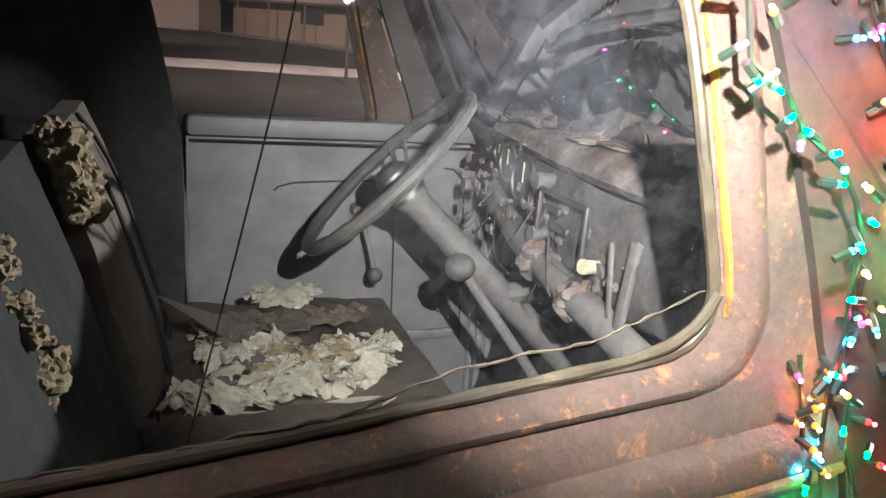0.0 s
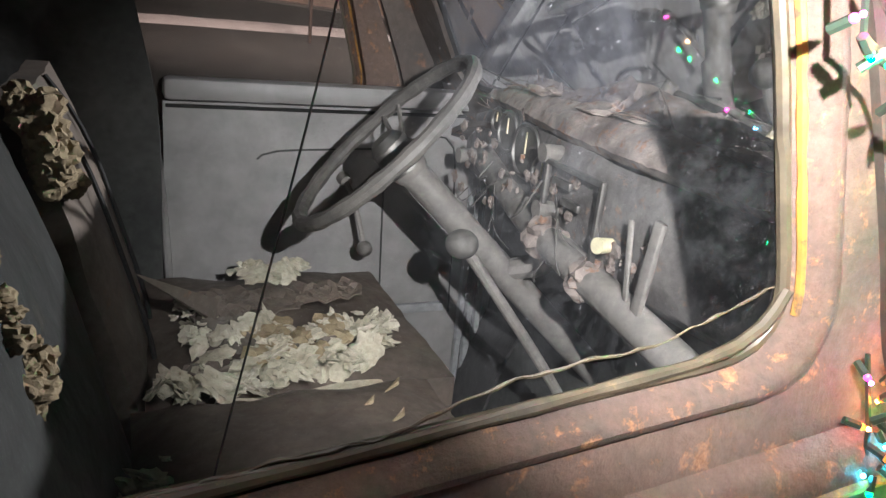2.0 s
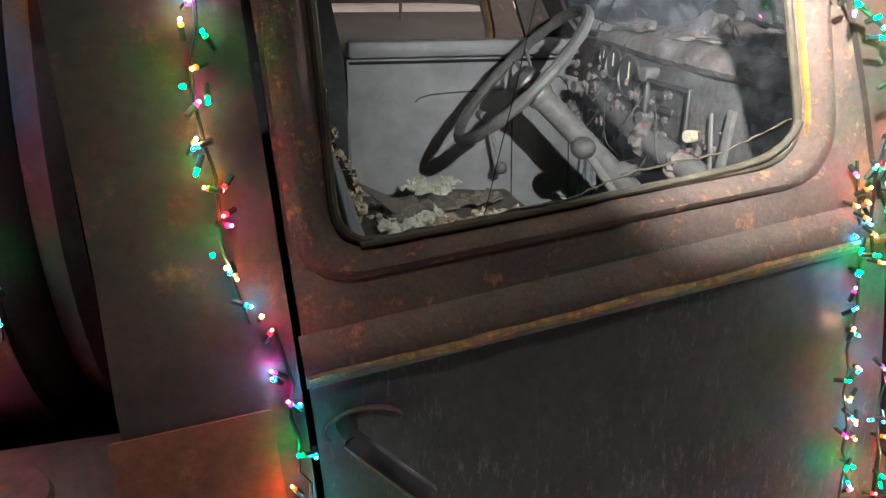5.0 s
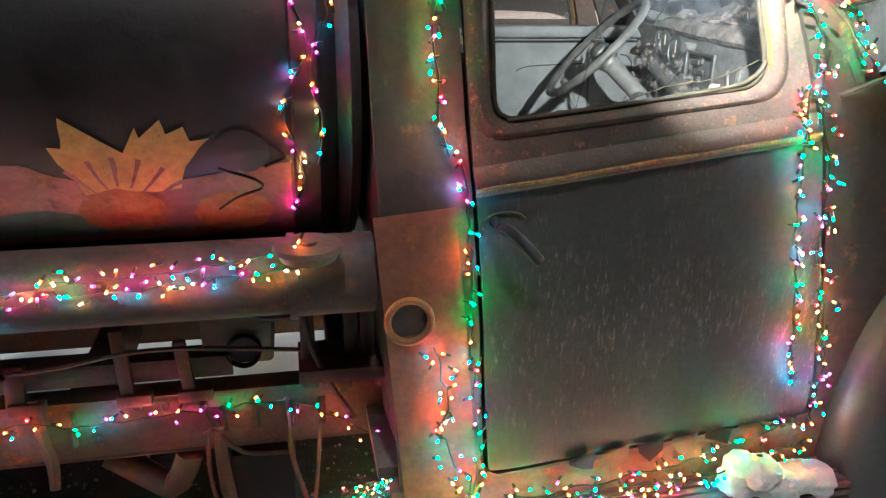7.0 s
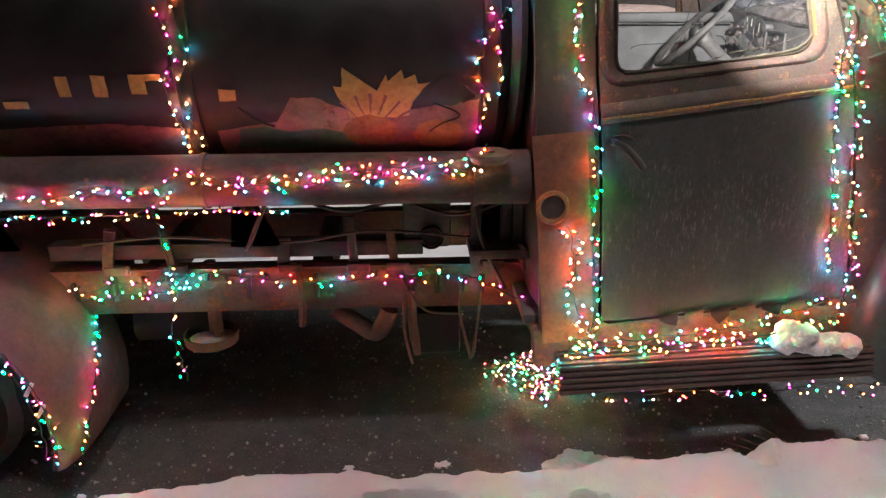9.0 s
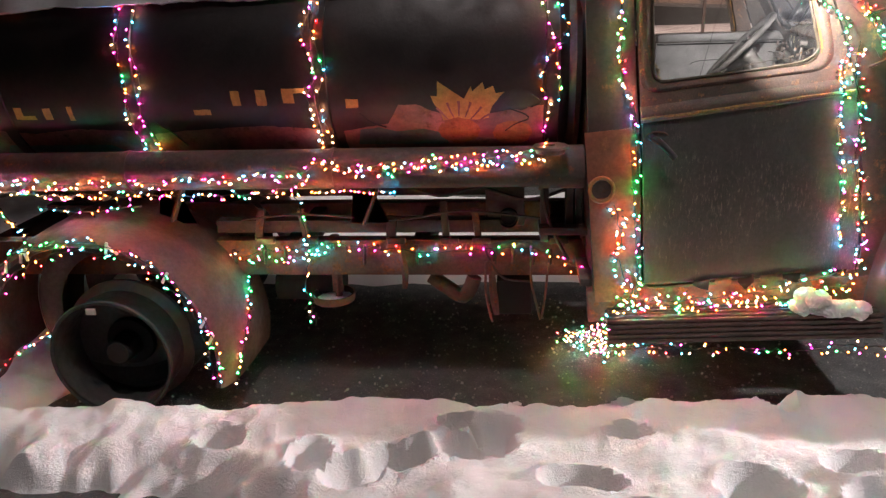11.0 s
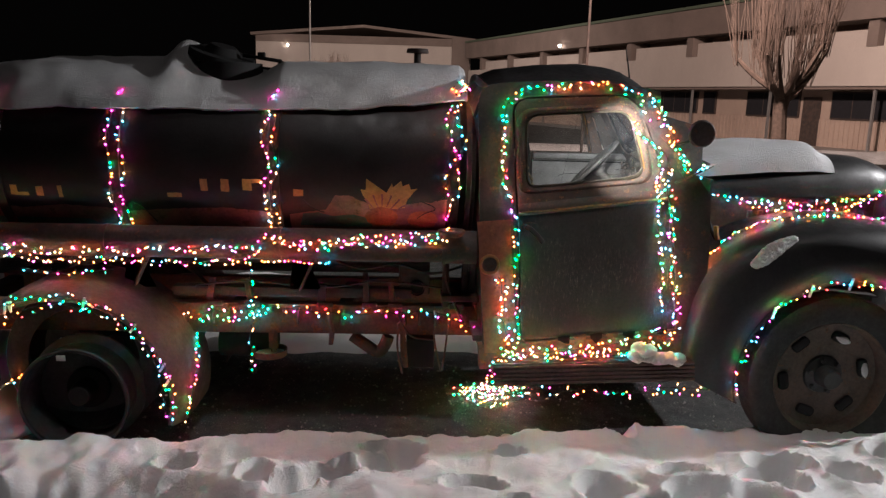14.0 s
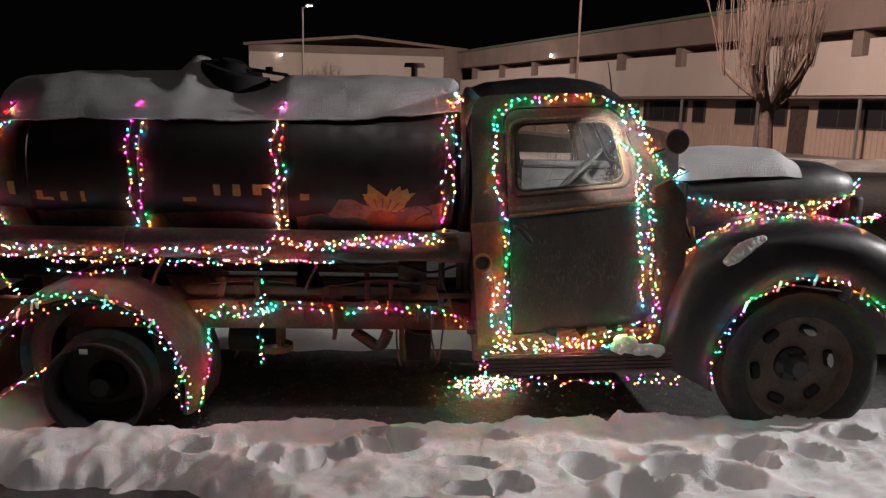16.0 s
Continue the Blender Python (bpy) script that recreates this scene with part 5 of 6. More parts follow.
part("check_strap", box(bmesh.new(), (0.795, FAR - 0.012, 1.0), (0.12, 0.014, 0.022), None, 0.004), M_INNER, trim)
bm = bmesh.new()
tube(bm, catmull([(0.60, FAR - 0.02, 1.305), (0.606, FAR - 0.06, 1.28), (0.615, FAR - 0.085, 1.235), (0.622, FAR - 0.10, 1.195)], 0.01), 0.006, 8)
cyl(bm, (0.60, FAR, 1.305), (0.60, FAR - 0.03, 1.305), 0.015, 0.012, 12)
crank = part("window_crank", bm, M_COLUMN, trim, "chromed window crank")
part("crank_knob", blob(bmesh.new(), (0.623, FAR - 0.108, 1.185), (0.017, 0.017, 0.017), 1, 0.02, 2), M_WHEEL, crank)
bm = bmesh.new()
for k, o in enumerate((0.0, 0.022, 0.044)):
    tube(bm, catmull([(0.90 + o, FAR - 0.01 - o * 0.2, 0.66), (0.905 + o, FAR - 0.01, 1.0), (0.89 + o, FAR - 0.01, 1.45), (0.82 + o, FAR - 0.03, 1.64), (0.72 + o, FAR - 0.06, 1.85)], 0.04), 0.010, 6)
part("door_jamb", bm, M_INNER, truck, "grey ribbed door jamb")
bm = bmesh.new()
tube(bm, catmull([(0.262, FAR - 0.006, 0.66), (0.247, FAR - 0.006, 1.2), (0.222, FAR - 0.008, 1.44)], 0.05), 0.008, 8)
part("rear_jamb", bm, M_PANEL, truck, "thin pale edge of the rear door post")
# dark sheet where the door panel fades out of the torch beam
bm = bmesh.new()
sheet(bm, [[Vector((x + 0.20 * max(0, z - 1.44) * -1, FAR - 0.016 - 0.10 * max(0, z - 1.5) + 0.010 * math.sin(x * 14), z)) for x in np.linspace(-0.18, 0.24, 9)] for z in np.linspace(0.66, 1.86, 16)], 0.01)
part("unlit_quarter", bm, M_INDARK, truck, "dark sheet for the unlit corner behind the rear door post")
part("kick_panel", box(bmesh.new(), (0.955, FAR - 0.0, 0.98), (0.07, 0.02, 0.75), None, 0.004), M_INNER, truck)

# dash with gauges
def dash_set(y):
    """How far the dash stands back towards the driver."""
    return 0.012 + 0.12 * max(0.0, y - 0.6)


def catmull_xz(pts):
    return [(p.x, p.z) for p in catmull([(x, 0, z) for x, z in pts], 0.012)]


rows = []
for y in np.linspace(0.03, 1.13, 40):
    w = 0.02 * math.cos((y - YC) * 2.4) - dash_set(y)
    row = []
    for x, z in ((0.985, 1.53), (0.93, 1.545), (0.88, 1.535), (0.845, 1.515), (0.825, 1.49), (0.815, 1.46), (0.815, 1.37), (0.822, 1.335), (0.845, 1.315), (0.90, 1.31)):
        row.append(Vector((x - w + 0.006 * noise.noise((x * 12, y * 9, z * 10)), y, z + 0.007 * noise.noise((x * 10, y * 8, 4)))))
    rows.append(row)
dash = part("dashboard", sheet(bmesh.new(), [r[4:] for r in rows], 0.006), M_DASHF, truck, "dark grey dashboard face under a rusty roll")
roll = []
for y in np.linspace(0.03, 1.13, 90):
    w = 0.02 * math.cos((y - YC) * 2.4) - dash_set(y)
    roll.append([Vector((x - w, y, z)) + Vector((-0.7, 0, 0.7)) * (0.012 * noise.fractal((x * 9, y * 7, z * 9), 1, 2, 4) + 0.004 * noise.noise((x * 50, y * 45, z * 50))) for x, z in catmull_xz(((0.985, 1.535), (0.93, 1.556), (0.88, 1.556), (0.84, 1.545), (0.815, 1.528), (0.806, 1.510), (0.818, 1.497)))])
part("dash_roll", sheet(bmesh.new(), roll, 0.006), M_DASH, dash, "dust-caked rusty rolled top of the dash")
rnd = random.Random(8)
bm = bmesh.new()
for k in range(46):
    y, x = rnd.uniform(0.12, 0.95), rnd.uniform(0.80, 0.92)
    z = 1.556 - 2.4 * max(0, 0.86 - x) ** 1.25
    p = Vector((x, y, z))
    d = Vector((rnd.uniform(-0.05, 0.05), rnd.uniform(-0.09, 0.09), rnd.uniform(-0.004, 0.012)))
    tube(bm, catmull([p, p + d * 0.5 + Vector((-0.006, 0, rnd.uniform(0.0, 0.012))), p + d], 0.012), rnd.choice([0.0006, 0.0009, 0.0014]), 4)
part("dead_stalks", bm, M_BARK, dash, "dry stalks and threads lying on the dash")
bm = bmesh.new()
for k in range(14):
    y = rnd.uniform(0.30, 0.98)
    z = 1.30 - 0.18 * (0.6 - y) * -0.5
    p = Vector((0.775 + rnd.uniform(-0.01, 0.02), y, z + rnd.uniform(0.0, 0.14)))
    q = p + Vector((rnd.uniform(-0.03, 0.02), rnd.uniform(-0.09, 0.09), -rnd.uniform(0.01, 0.10)))
    tube(bm, catmull([p, p.lerp(q, 0.5) + Vector((-0.012, rnd.uniform(-0.02, 0.02), -0.02)), q], 0.012), rnd.choice([0.0007, 0.001, 0.0016]), 5)
part("loose_wires", bm, M_WHEEL, dash, "loose frayed wires under the dash")
bm = bmesh.new()
for k in range(60):
    y, z = rnd.uniform(0.35, 0.98), rnd.uniform(1.33, 1.46)
    blob(bm, (0.795 + rnd.uniform(-0.004, 0.006), y, z), (rnd.uniform(0.002, 0.006), rnd.uniform(0.003, 0.012), rnd.uniform(0.003, 0.012)), k, 0.8, 2, 5)
part("dash_crust", bm, M_DASH, dash, "crusts of dirt and rust on the dash face")
for y, z, r in ((0.90, 1.475, 0.022), (0.84, 1.465, 0.036), (0.745, 1.45, 0.046), (0.665, 1.425, 0.032)):
    bm = bmesh.new()
    cx = 0.788 + dash_set(y)
    cyl(bm, (cx + 0.03, y, z), (cx, y, z), r * 0.94, r * 0.94, 28)
    gf = part("gauge", bm, M_GAUGE, dash, "dark round dashboard gauge")
    bm = bmesh.new()
    tube(bm, [Vector((cx, y + r * math.cos(a), z + r * math.sin(a))) for a in np.linspace(0, math.tau, 28, endpoint=False)], 0.004, 6, True)
    part("bezel", bm, M_CHROME, gf, "tarnished chrome bezel")
    part("needle", box(bmesh.new(), (cx - 0.002, y, z + r * 0.3), (0.002, 0.003, r * 0.8)), M_IVORY, gf)
bm = bmesh.new()
for dy in (-0.075, 0.075):
    box(bm, (0.784, 0.535 + dy, 1.405), (0.01, 0.008, 0.13), None, 0.002)
for dz in (-0.06, 0.06):
    box(bm, (0.784, 0.535, 1.405 + dz), (0.01, 0.15, 0.008), None, 0.002)
for k in range(2):
    box(bm, (0.785, 0.535 + 0.03 * k, 1.415 + 0.025 * k), (0.008, 0.05, 0.012), None, 0.002)
part("radio_plate", bm, M_CHROME, dash, "thin metal radio plate frame")
for y, z in ((0.615, 1.385), (0.612, 1.36), (0.62, 1.475), (0.93, 1.40)):
    part("dash_knob", cyl(bmesh.new(), (0.81, y, z), (0.775, y, z), 0.012, 0.015, 14), M_COLUMN, dash)
part("pull_knob", cyl(bmesh.new(), (0.82, 0.445, 1.382), (0.772, 0.435, 1.386), 0.009, 0.012, 16), M_IVORY, dash, "yellowed ivory pull knob")
part("knob_collar", cyl(bmesh.new(), (0.812, 0.445, 1.382), (0.802, 0.445, 1.382), 0.02, 0.02, 18), M_IVORY, dash)
bm = bmesh.new()
tube(bm, catmull([(0.842, 0.95, 1.395), (0.822, 0.80, 1.366), (0.80, 0.66, 1.346), (0.785, 0.52, 1.335), (0.79, 0.38, 1.312), (0.80, 0.24, 1.285)], 0.03), 0.026, 14)
duct = part("duct_pipe", bm, M_COLUMN, truck, "dusty pipe running under the dash")
for y, z in ((0.60, 1.343), (0.46, 1.325)):
    part("pipe_wrap", blob(bmesh.new(), (0.785, y, z), (0.032, 0.03, 0.033), y, 0.35, 3, 5), M_DASH, duct, "rag and rust bound round the pipe")
bm = bmesh.new()
box(bm, (0.782, 0.335, 1.38), (0.010, 0.018, 0.15), Matrix.Rotation(0.12, 4, "X"), 0.003)
box(bm, (0.782, 0.375, 1.38), (0.006, 0.010, 0.12), Matrix.Rotation(-0.16, 4, "X"), 0.003)
part("dash_brace", bm, M_COLUMN, dash, "pale bent metal brace")
bm = bmesh.new()
for k in range(26):
    random.seed(100 + k)
    blob(bm, (0.88 + random.uniform(-0.05, 0.07), random.uniform(0.2, 0.85), 1.553 + random.uniform(-0.006, 0.004)), (random.uniform(0.01, 0.035), random.uniform(0.015, 0.05), 0.008), k, 0.5, 2, 5)
part("dash_litter", bm, M_DASH, dash, "clumps of dirt and rust flakes on the dash")

# steering
HUB = Vector((0.573, 0.762, 1.450))
AX = Vector((0.70, -0.16, -0.69)).normalized()
E2 = AX.cross(Vector((0, 1, 0))).normalized()
E1 = E2.cross(AX).normalized()
sw = part("steering_wheel", tube(bmesh.new(), [HUB - AX * 0.012 + 0.187 * (math.cos(a) * E1 + math.sin(a) * E2) for a in np.linspace(0, math.tau, 56, endpoint=False)], [0.0125 + 0.0012 * math.cos(18 * a) for a in np.linspace(0, math.tau, 56, endpoint=False)], 10, True), M_WHEEL, truck, "dusty black three-spoke steering wheel")
for a in (0.35, 0.35 + math.tau / 3, 0.35 + 2 * math.tau / 3):
    d = math.cos(a) * E1 + math.sin(a) * E2
    q = AX.cross(d)
    bm = bmesh.new()
    for o in (-0.012, 0.012):
        tube(bm, catmull([HUB + d * 0.03 + q * o + AX * 0.02, HUB + d * 0.11 + q * o + AX * 0.012, HUB + d * 0.183 + q * o * 1.5 - AX * 0.01], 0.02), 0.0045, 6)
    part("spoke", bm, M_COLUMN, sw, "dull metal wire spoke")
bm = bmesh.new()
cyl(bm, HUB + AX * 0.045, HUB - AX * 0.005, 0.036, 0.033, 24)
cyl(bm, HUB - AX * 0.005, HUB - AX * 0.018, 0.032, 0.022, 24)
part("horn_button", bm, M_CHROME, sw, "tarnished horn button")
bm = bmesh.new()
cyl(bm, HUB + AX * 0.03, HUB + AX * 0.62, 0.026, 0.026, 20)
cyl(bm, HUB + AX * 0.02, HUB + AX * 0.06, 0.04, 0.03, 20)
col = part("steering_column", bm, M_COLUMN, truck, "dusty grey steering column")
bm = bmesh.new()
p = HUB + AX * 0.30
tube(bm, catmull([p, p + Vector((0.05, -0.05, 0.03)), Vector((0.80, 0.62, 1.34))], 0.02), [0.02] * len(catmull([p, p + Vector((0.05, -0.05, 0.03)), Vector((0.80, 0.62, 1.34))], 0.02)), 10)
part("column_bracket", bm, M_COLUMN, col, "rusty column bracket")
bm = bmesh.new()
tube(bm, catmull([(0.668, 0.636, 1.318), (0.73, 0.622, 1.235), (0.823, 0.60, 1.108), (0.93, 0.585, 0.95)], 0.03), 0.0095, 10)
lev = part("gear_lever", bm, M_COLUMN, truck, "long dusty gear lever")
part("lever_knob", blob(bmesh.new(), (0.664, 0.638, 1.322), (0.027, 0.027, 0.024), 4, 0.02, 3), M_WHEEL, lev, "round worn lever knob")

# seat
def cushion(name, x0, x1, y0, y1, z0, z1, material, label, seed, lift=0.03):
    rows = []
    nx, ny = 16, 18
    for i in range(nx + 1):
        a = i / nx
        row = []
        for j in range(ny + 1):
            b = j / ny
            puff = (1 - abs(2 * a - 1) ** 3.5) * (1 - abs(2 * b - 1) ** 5)
            row.append(Vector((x0 + (x1 - x0) * a, y0 + (y1 - y0) * b, z1 - lift + lift * puff + 0.010 * noise.fractal((a * 4 + seed, b * 5, 1), 1, 2, 3))))
        rows.append(row)
    bm = bmesh.new()
    sheet(bm, rows, 0)
    e = [k for k in bm.edges if len(k.link_faces) == 1]
    g = bmesh.ops.extrude_edge_only(bm, edges=e)
    for v in g["geom"]:
        if isinstance(v, bmesh.types.BMVert):
            v.co.z = z0
    return part(name, bm, material, truck, label)


seat = cushion("seat_cushion", 0.17, 0.60, 0.06, 0.575, 0.80, 1.165, M_SEAT, "torn grey-brown bench seat cushion", 1, 0.045)
seat2 = cushion("seat_cushion", 0.19, 0.66, 0.60, 1.08, 0.80, 1.135, M_SEAT, "bench seat cushion ripped open to the foam", 4, 0.03)
random.seed(31)


def ridge(p, f, seed):
    q = Vector(p) * f + Vector((seed, seed * 2.3, 0))
    return 1 - abs(noise.noise(q)) * 2.2


def torn_foam(bm, cx, cy, rx, ry, z, seed, high=0.03, step=0.004):
    """A ragged crumpled sheet of foam: folded ridges with a broken outline."""
    rows = []
    for y in np.arange(cy - ry * 1.3, cy + ry * 1.3, step):
        row = []
        for x in np.arange(cx - rx * 1.3, cx + rx * 1.3, step):
            p = Vector((x, y, 0))
            warp = p + Vector((noise.noise(p * 22 + Vector((seed, 0, 0))), noise.noise(p * 22 + Vector((0, seed, 5))), 0)) * 0.016
            e = 1 - math.sqrt(((x - cx) / rx) ** 2 + ((y - cy) / ry) ** 2) + 0.42 * noise.fractal(p * 16 + Vector((seed, 3, 1)), 1, 2, 4)
            hole = smooth(0.30, 0.48, noise.noise(p * 28 + Vector((7, seed, 2))))
            m = smooth(0.0, 0.10, e) * (1 - hole)
            h = 0.004 + high * (0.15 + 0.55 * max(0, ridge(warp, 17, seed)) ** 2 + 0.30 * max(0, ridge(warp, 41, seed + 3)) ** 2)
            row.append(Vector((warp.x, warp.y, z - 0.018 + (h + 0.018) * m)))
        rows.append(row)
    sheet(bm, rows)


def inside(p, poly):
    hit = False
    for (ax, ay), (bx_, by_) in zip(poly, poly[1:] + poly[:1]):
        if (ay > p[1]) != (by_ > p[1]) and p[0] < (bx_ - ax) * (p[1] - ay) / (by_ - ay) + ax:
            hit = not hit
    return hit


def wadding(bm, poly, z, count, seed, small=0.006, large=0.022):
    """Torn wads of foam heaped over an outline, curled and ragged."""
    rnd = random.Random(seed)
    xs, ys = [p[0] for p in poly], [p[1] for p in poly]
    n = 0
    while n < count:
        p = (rnd.uniform(min(xs), max(xs)), rnd.uniform(min(ys), max(ys)))
        if not inside(p, poly):
            continue
        n += 1
        r = small + (large - small) * rnd.random() ** 2
        m = Euler((rnd.uniform(-0.7, 0.7), rnd.uniform(-0.7, 0.7), rnd.uniform(0, 6.3))).to_matrix().to_4x4()
        one = blob(bmesh.new(), (p[0], p[1], z + rnd.uniform(-0.006, 0.010)), (r * rnd.uniform(0.9, 1.7), r, r * rnd.uniform(0.25, 0.5)), seed * 50 + n, 0.75, 3 if r > 0.013 else 2, 4.5, m)
        me = bpy.data.meshes.new("wad")
        one.to_mesh(me)
        one.free()
        bm.from_mesh(me)
        bpy.data.meshes.remove(me)


MAIN = [(0.255, 0.72), (0.33, 0.745), (0.39, 0.79), (0.47, 0.775), (0.535, 0.81), (0.605, 0.705), (0.55, 0.66), (0.50, 0.61), (0.42, 0.60), (0.354, 0.572), (0.20, 0.526), (0.197, 0.60), (0.29, 0.64)]
bm = bmesh.new()
torn_foam(bm, 0.41, 0.685, 0.10, 0.07, 1.126, 1.0, 0.020)
wadding(bm, MAIN, 1.146, 150, 3)
wadding(bm, [(0.345, 0.985), (0.53, 0.995), (0.50, 0.955), (0.40, 0.925)], 1.160, 46, 5, 0.006, 0.018)
wadding(bm, [(0.235, 0.875), (0.29, 0.865), (0.30, 0.76), (0.25, 0.75)], 1.142, 22, 6, 0.005, 0.016)
wadding(bm, [(0.13, 0.36), (0.21, 0.40), (0.22, 0.30), (0.14, 0.28)], 1.160, 18, 8, 0.006, 0.016)
part("exposed_foam", bm, M_FOAM, seat2, "crumbling cream foam spilling from the seat")
bm = bmesh.new()
for k in range(20):
    x, y = 0.34 + 0.16 * random.random(), 0.64 + 0.12 * random.random()
    blob(bm, (x, y, 1.15), (0.018, 0.02, 0.01), k + 500, 0.8, 2, 6)
part("soiled_foam", bm, M_FOAMY, seat2, "yellow-stained foam crumbs")
bm = bmesh.new()
rnd = random.Random(17)
for x, y, r in ((0.33, 0.87, 0.05), (0.40, 0.86, 0.055), (0.47, 0.88, 0.05), (0.53, 0.89, 0.045), (0.31, 0.80, 0.035), (0.40, 0.66, 0.022), (0.33, 0.69, 0.026), (0.47, 0.70, 0.024), (0.27, 0.62, 0.024)):
    rows = []
    for j in range(9):
        rows.append([Vector((x + r * (j / 8) * math.cos(k * math.tau / 24) * (1.25 + 0.45 * noise.noise((k * 0.7, x * 30, 1))), y + r * (j / 8) * math.sin(k * math.tau / 24) * (1 + 0.45 * noise.noise((k * 0.7, y * 30, 5))),
                             1.150 + 0.012 * noise.noise((x * 40 + j, k * 0.4, 2)) + 0.012 * (j / 8) ** 3 * noise.noise((k * 0.9, x * 20, 8)))) for k in range(24)])
    sheet(bm, rows[1:], 0.003, True)
part("torn_cover", bm, M_SEATB, seat2, "brown scraps of torn seat cover")
bm = bmesh.new()
for x, y in ((0.50, 0.42), (0.54, 0.36), (0.47, 0.46), (0.57, 0.30), (0.52, 0.50)):
    tube(bm, [(x - 0.02, y - 0.01, 1.160), (x, y, 1.166), (x + 0.012, y + 0.025, 1.160)], [0.001, 0.004, 0.001], 5)
part("cover_tear", bm, M_FOAMY, seat, "pale tears in the seat cover")


def back(y0, y1, material, label, seed, lean=0.0):
    rows = []
    for i in range(17):
        a = i / 16
        row = []
        for j in range(13):
            b = j / 12
            puff = (1 - abs(2 * a - 1) ** 4) * (1 - abs(2 * b - 1) ** 4)
            row.append(Vector((0.19 - 0.135 * a + lean + 0.03 * puff + 0.008 * noise.noise((a * 5, b * 5, seed)), y0 + (y1 - y0) * b, 1.02 + 0.50 * a)))
        rows.append(row)
    bm = bmesh.new()
    sheet(bm, rows, 0)
    e = [k for k in bm.edges if len(k.link_faces) == 1]
    g = bmesh.ops.extrude_edge_only(bm, edges=e)
    for v in g["geom"]:
        if isinstance(v, bmesh.types.BMVert):
            v.co.x = v.co.x - 0.035
    return part("seat_back", bm, material, truck, label)


sb1 = back(0.63, 1.07, M_SEATB, "brown worn seat back", 2, 0.01)
sb2 = back(0.06, 0.61, M_SEATD, "torn seat back coloured dark, as outside the torch beam", 5, -0.02)
for x in (0.75, 0.90):
    bm = bmesh.new()
    tube(bm, [Vector((0.205 - 0.135 * a + 0.032 * (1 - abs(2 * a - 1) ** 4), x, 1.03 + 0.49 * a)) for a in np.linspace(0, 1, 14)], 0.004, 6)
    part("back_seam", bm, M_BLACK, sb1)
bm = bmesh.new()
for k in range(30):
    a = k / 29
    s = random.uniform(0.010, 0.022)
    blob(bm, (0.070 + 0.03 * a + random.uniform(-0.012, 0.02), 0.60 + 0.05 * random.random(), 1.53 - 0.11 * a), (s, s, s), k + 700, 0.42, 3, 5)
part("back_foam", bm, M_FOAMY, sb1, "yellowed foam bursting from the seat back")
bm = bmesh.new()
for k in range(30):
    a = random.random()
    s = random.uniform(0.006, 0.015)
    blob(bm, (0.052 + 0.055 * a + random.uniform(-0.01, 0.012), 0.20 + 0.09 * random.random() * (1 - 0.5 * a), 1.51 - 0.16 * a), (s, s, s * random.uniform(0.6, 1.2)), k + 800, 0.5, 3, 5)
part("back_foam", bm, M_FOAMY, sb2, "yellowed foam bursting from the seat back")
for z in (0.0,):
    part("paper_scrap", blob(bmesh.new(), (0.665, 0.40, 0.80), (0.014, 0.02, 0.004), 3, 0.5, 2), M_CLIP, truck, "small white paper scrap")

# ---- snow lying on the truck ----
rows = []
for x in np.arange(-2.76, -0.24, 0.025):
    row = []
    hole = smooth(0.30, 0.13, abs(x + 1.53))
    end = smooth(-2.80, -2.50, x) * smooth(-0.235, -0.29, x)
    zedge = np.interp(x, [-2.76, -1.3, -0.8, -0.25], [1.705, 1.735, 1.745, 1.80]) + 0.012 * noise.noise((x * 5, 0, 0)) + 0.006 * noise.noise((x * 25, 0, 2))
    a0 = math.asin((zedge - TZ) / TB)
    for k in range(29):
        a = a0 + (math.pi - 2 * a0) * k / 28
        t = 0.012 + (0.055 + 0.05 * noise.noise((x * 1.2, k * 0.12, 5)) * 0.6 + 0.012 * noise.noise((x * 7, k * 0.5, 2))) * min(1, math.sin(math.pi * (0.06 + 0.88 * k / 28)) ** 0.6) * (0.35 + 0.65 * end)
        t *= 1 - 0.98 * hole * math.exp(-((k - 9) / 8) ** 4)
        t += 0.115 * math.exp(-((x + 1.71) / 0.15) ** 4) * math.exp(-((k - 15) / 6) ** 2)
        row.append(Vector((x, YC - (TA + t) * math.cos(a), TZ + (TB + t) * math.sin(a))))
    rows.append(row)
bm = bmesh.new()
sheet(bm, rows, 0.01)
solo("tank_snow", bm, M_SNOW, "thick smooth snow cap on the tank", "snow")
rows = []
for x in np.linspace(0.98, 1.80, 34):
    w, top, bot = hood_sec(max(1.05, x))
    f = smooth(0.97, 1.03, x) * smooth(1.81, 1.66, x)
    row = []
    for k in range(25):
        a = 0.45 + (math.pi - 0.9) * k / 24
        t = 0.006 + (0.14 - 0.075 * (x - 0.98) / 0.8 + 0.015 * noise.noise((x * 4, k * 0.2, 2))) * f * math.sin(math.pi * (0.04 + 0.92 * k / 24)) ** 0.7
        row.append(Vector((x, YC - (w + t * 0.4) * math.copysign(abs(math.cos(a)) ** 0.6, math.cos(a)), bot + (top - bot) * math.sin(a) ** 0.7 + t)))
    rows.append(row)
bm = bmesh.new()
sheet(bm, rows, 0.006)
solo("hood_snow", bm, M_SNOW, "rounded snow slab on the hood", "snow")
bm = bmesh.new()
rnd = random.Random(5)
for k in range(14):
    blob(bm, (0.630 + 0.225 * k / 13, -0.15 + rnd.uniform(-0.02, 0.015), 0.552 + (0.040 if k in (1, 2, 4) else 0.0) - 0.012 * k / 13), (rnd.uniform(0.030, 0.045), 0.045, rnd.uniform(0.024, 0.034)), k, 0.22, 4, 3)
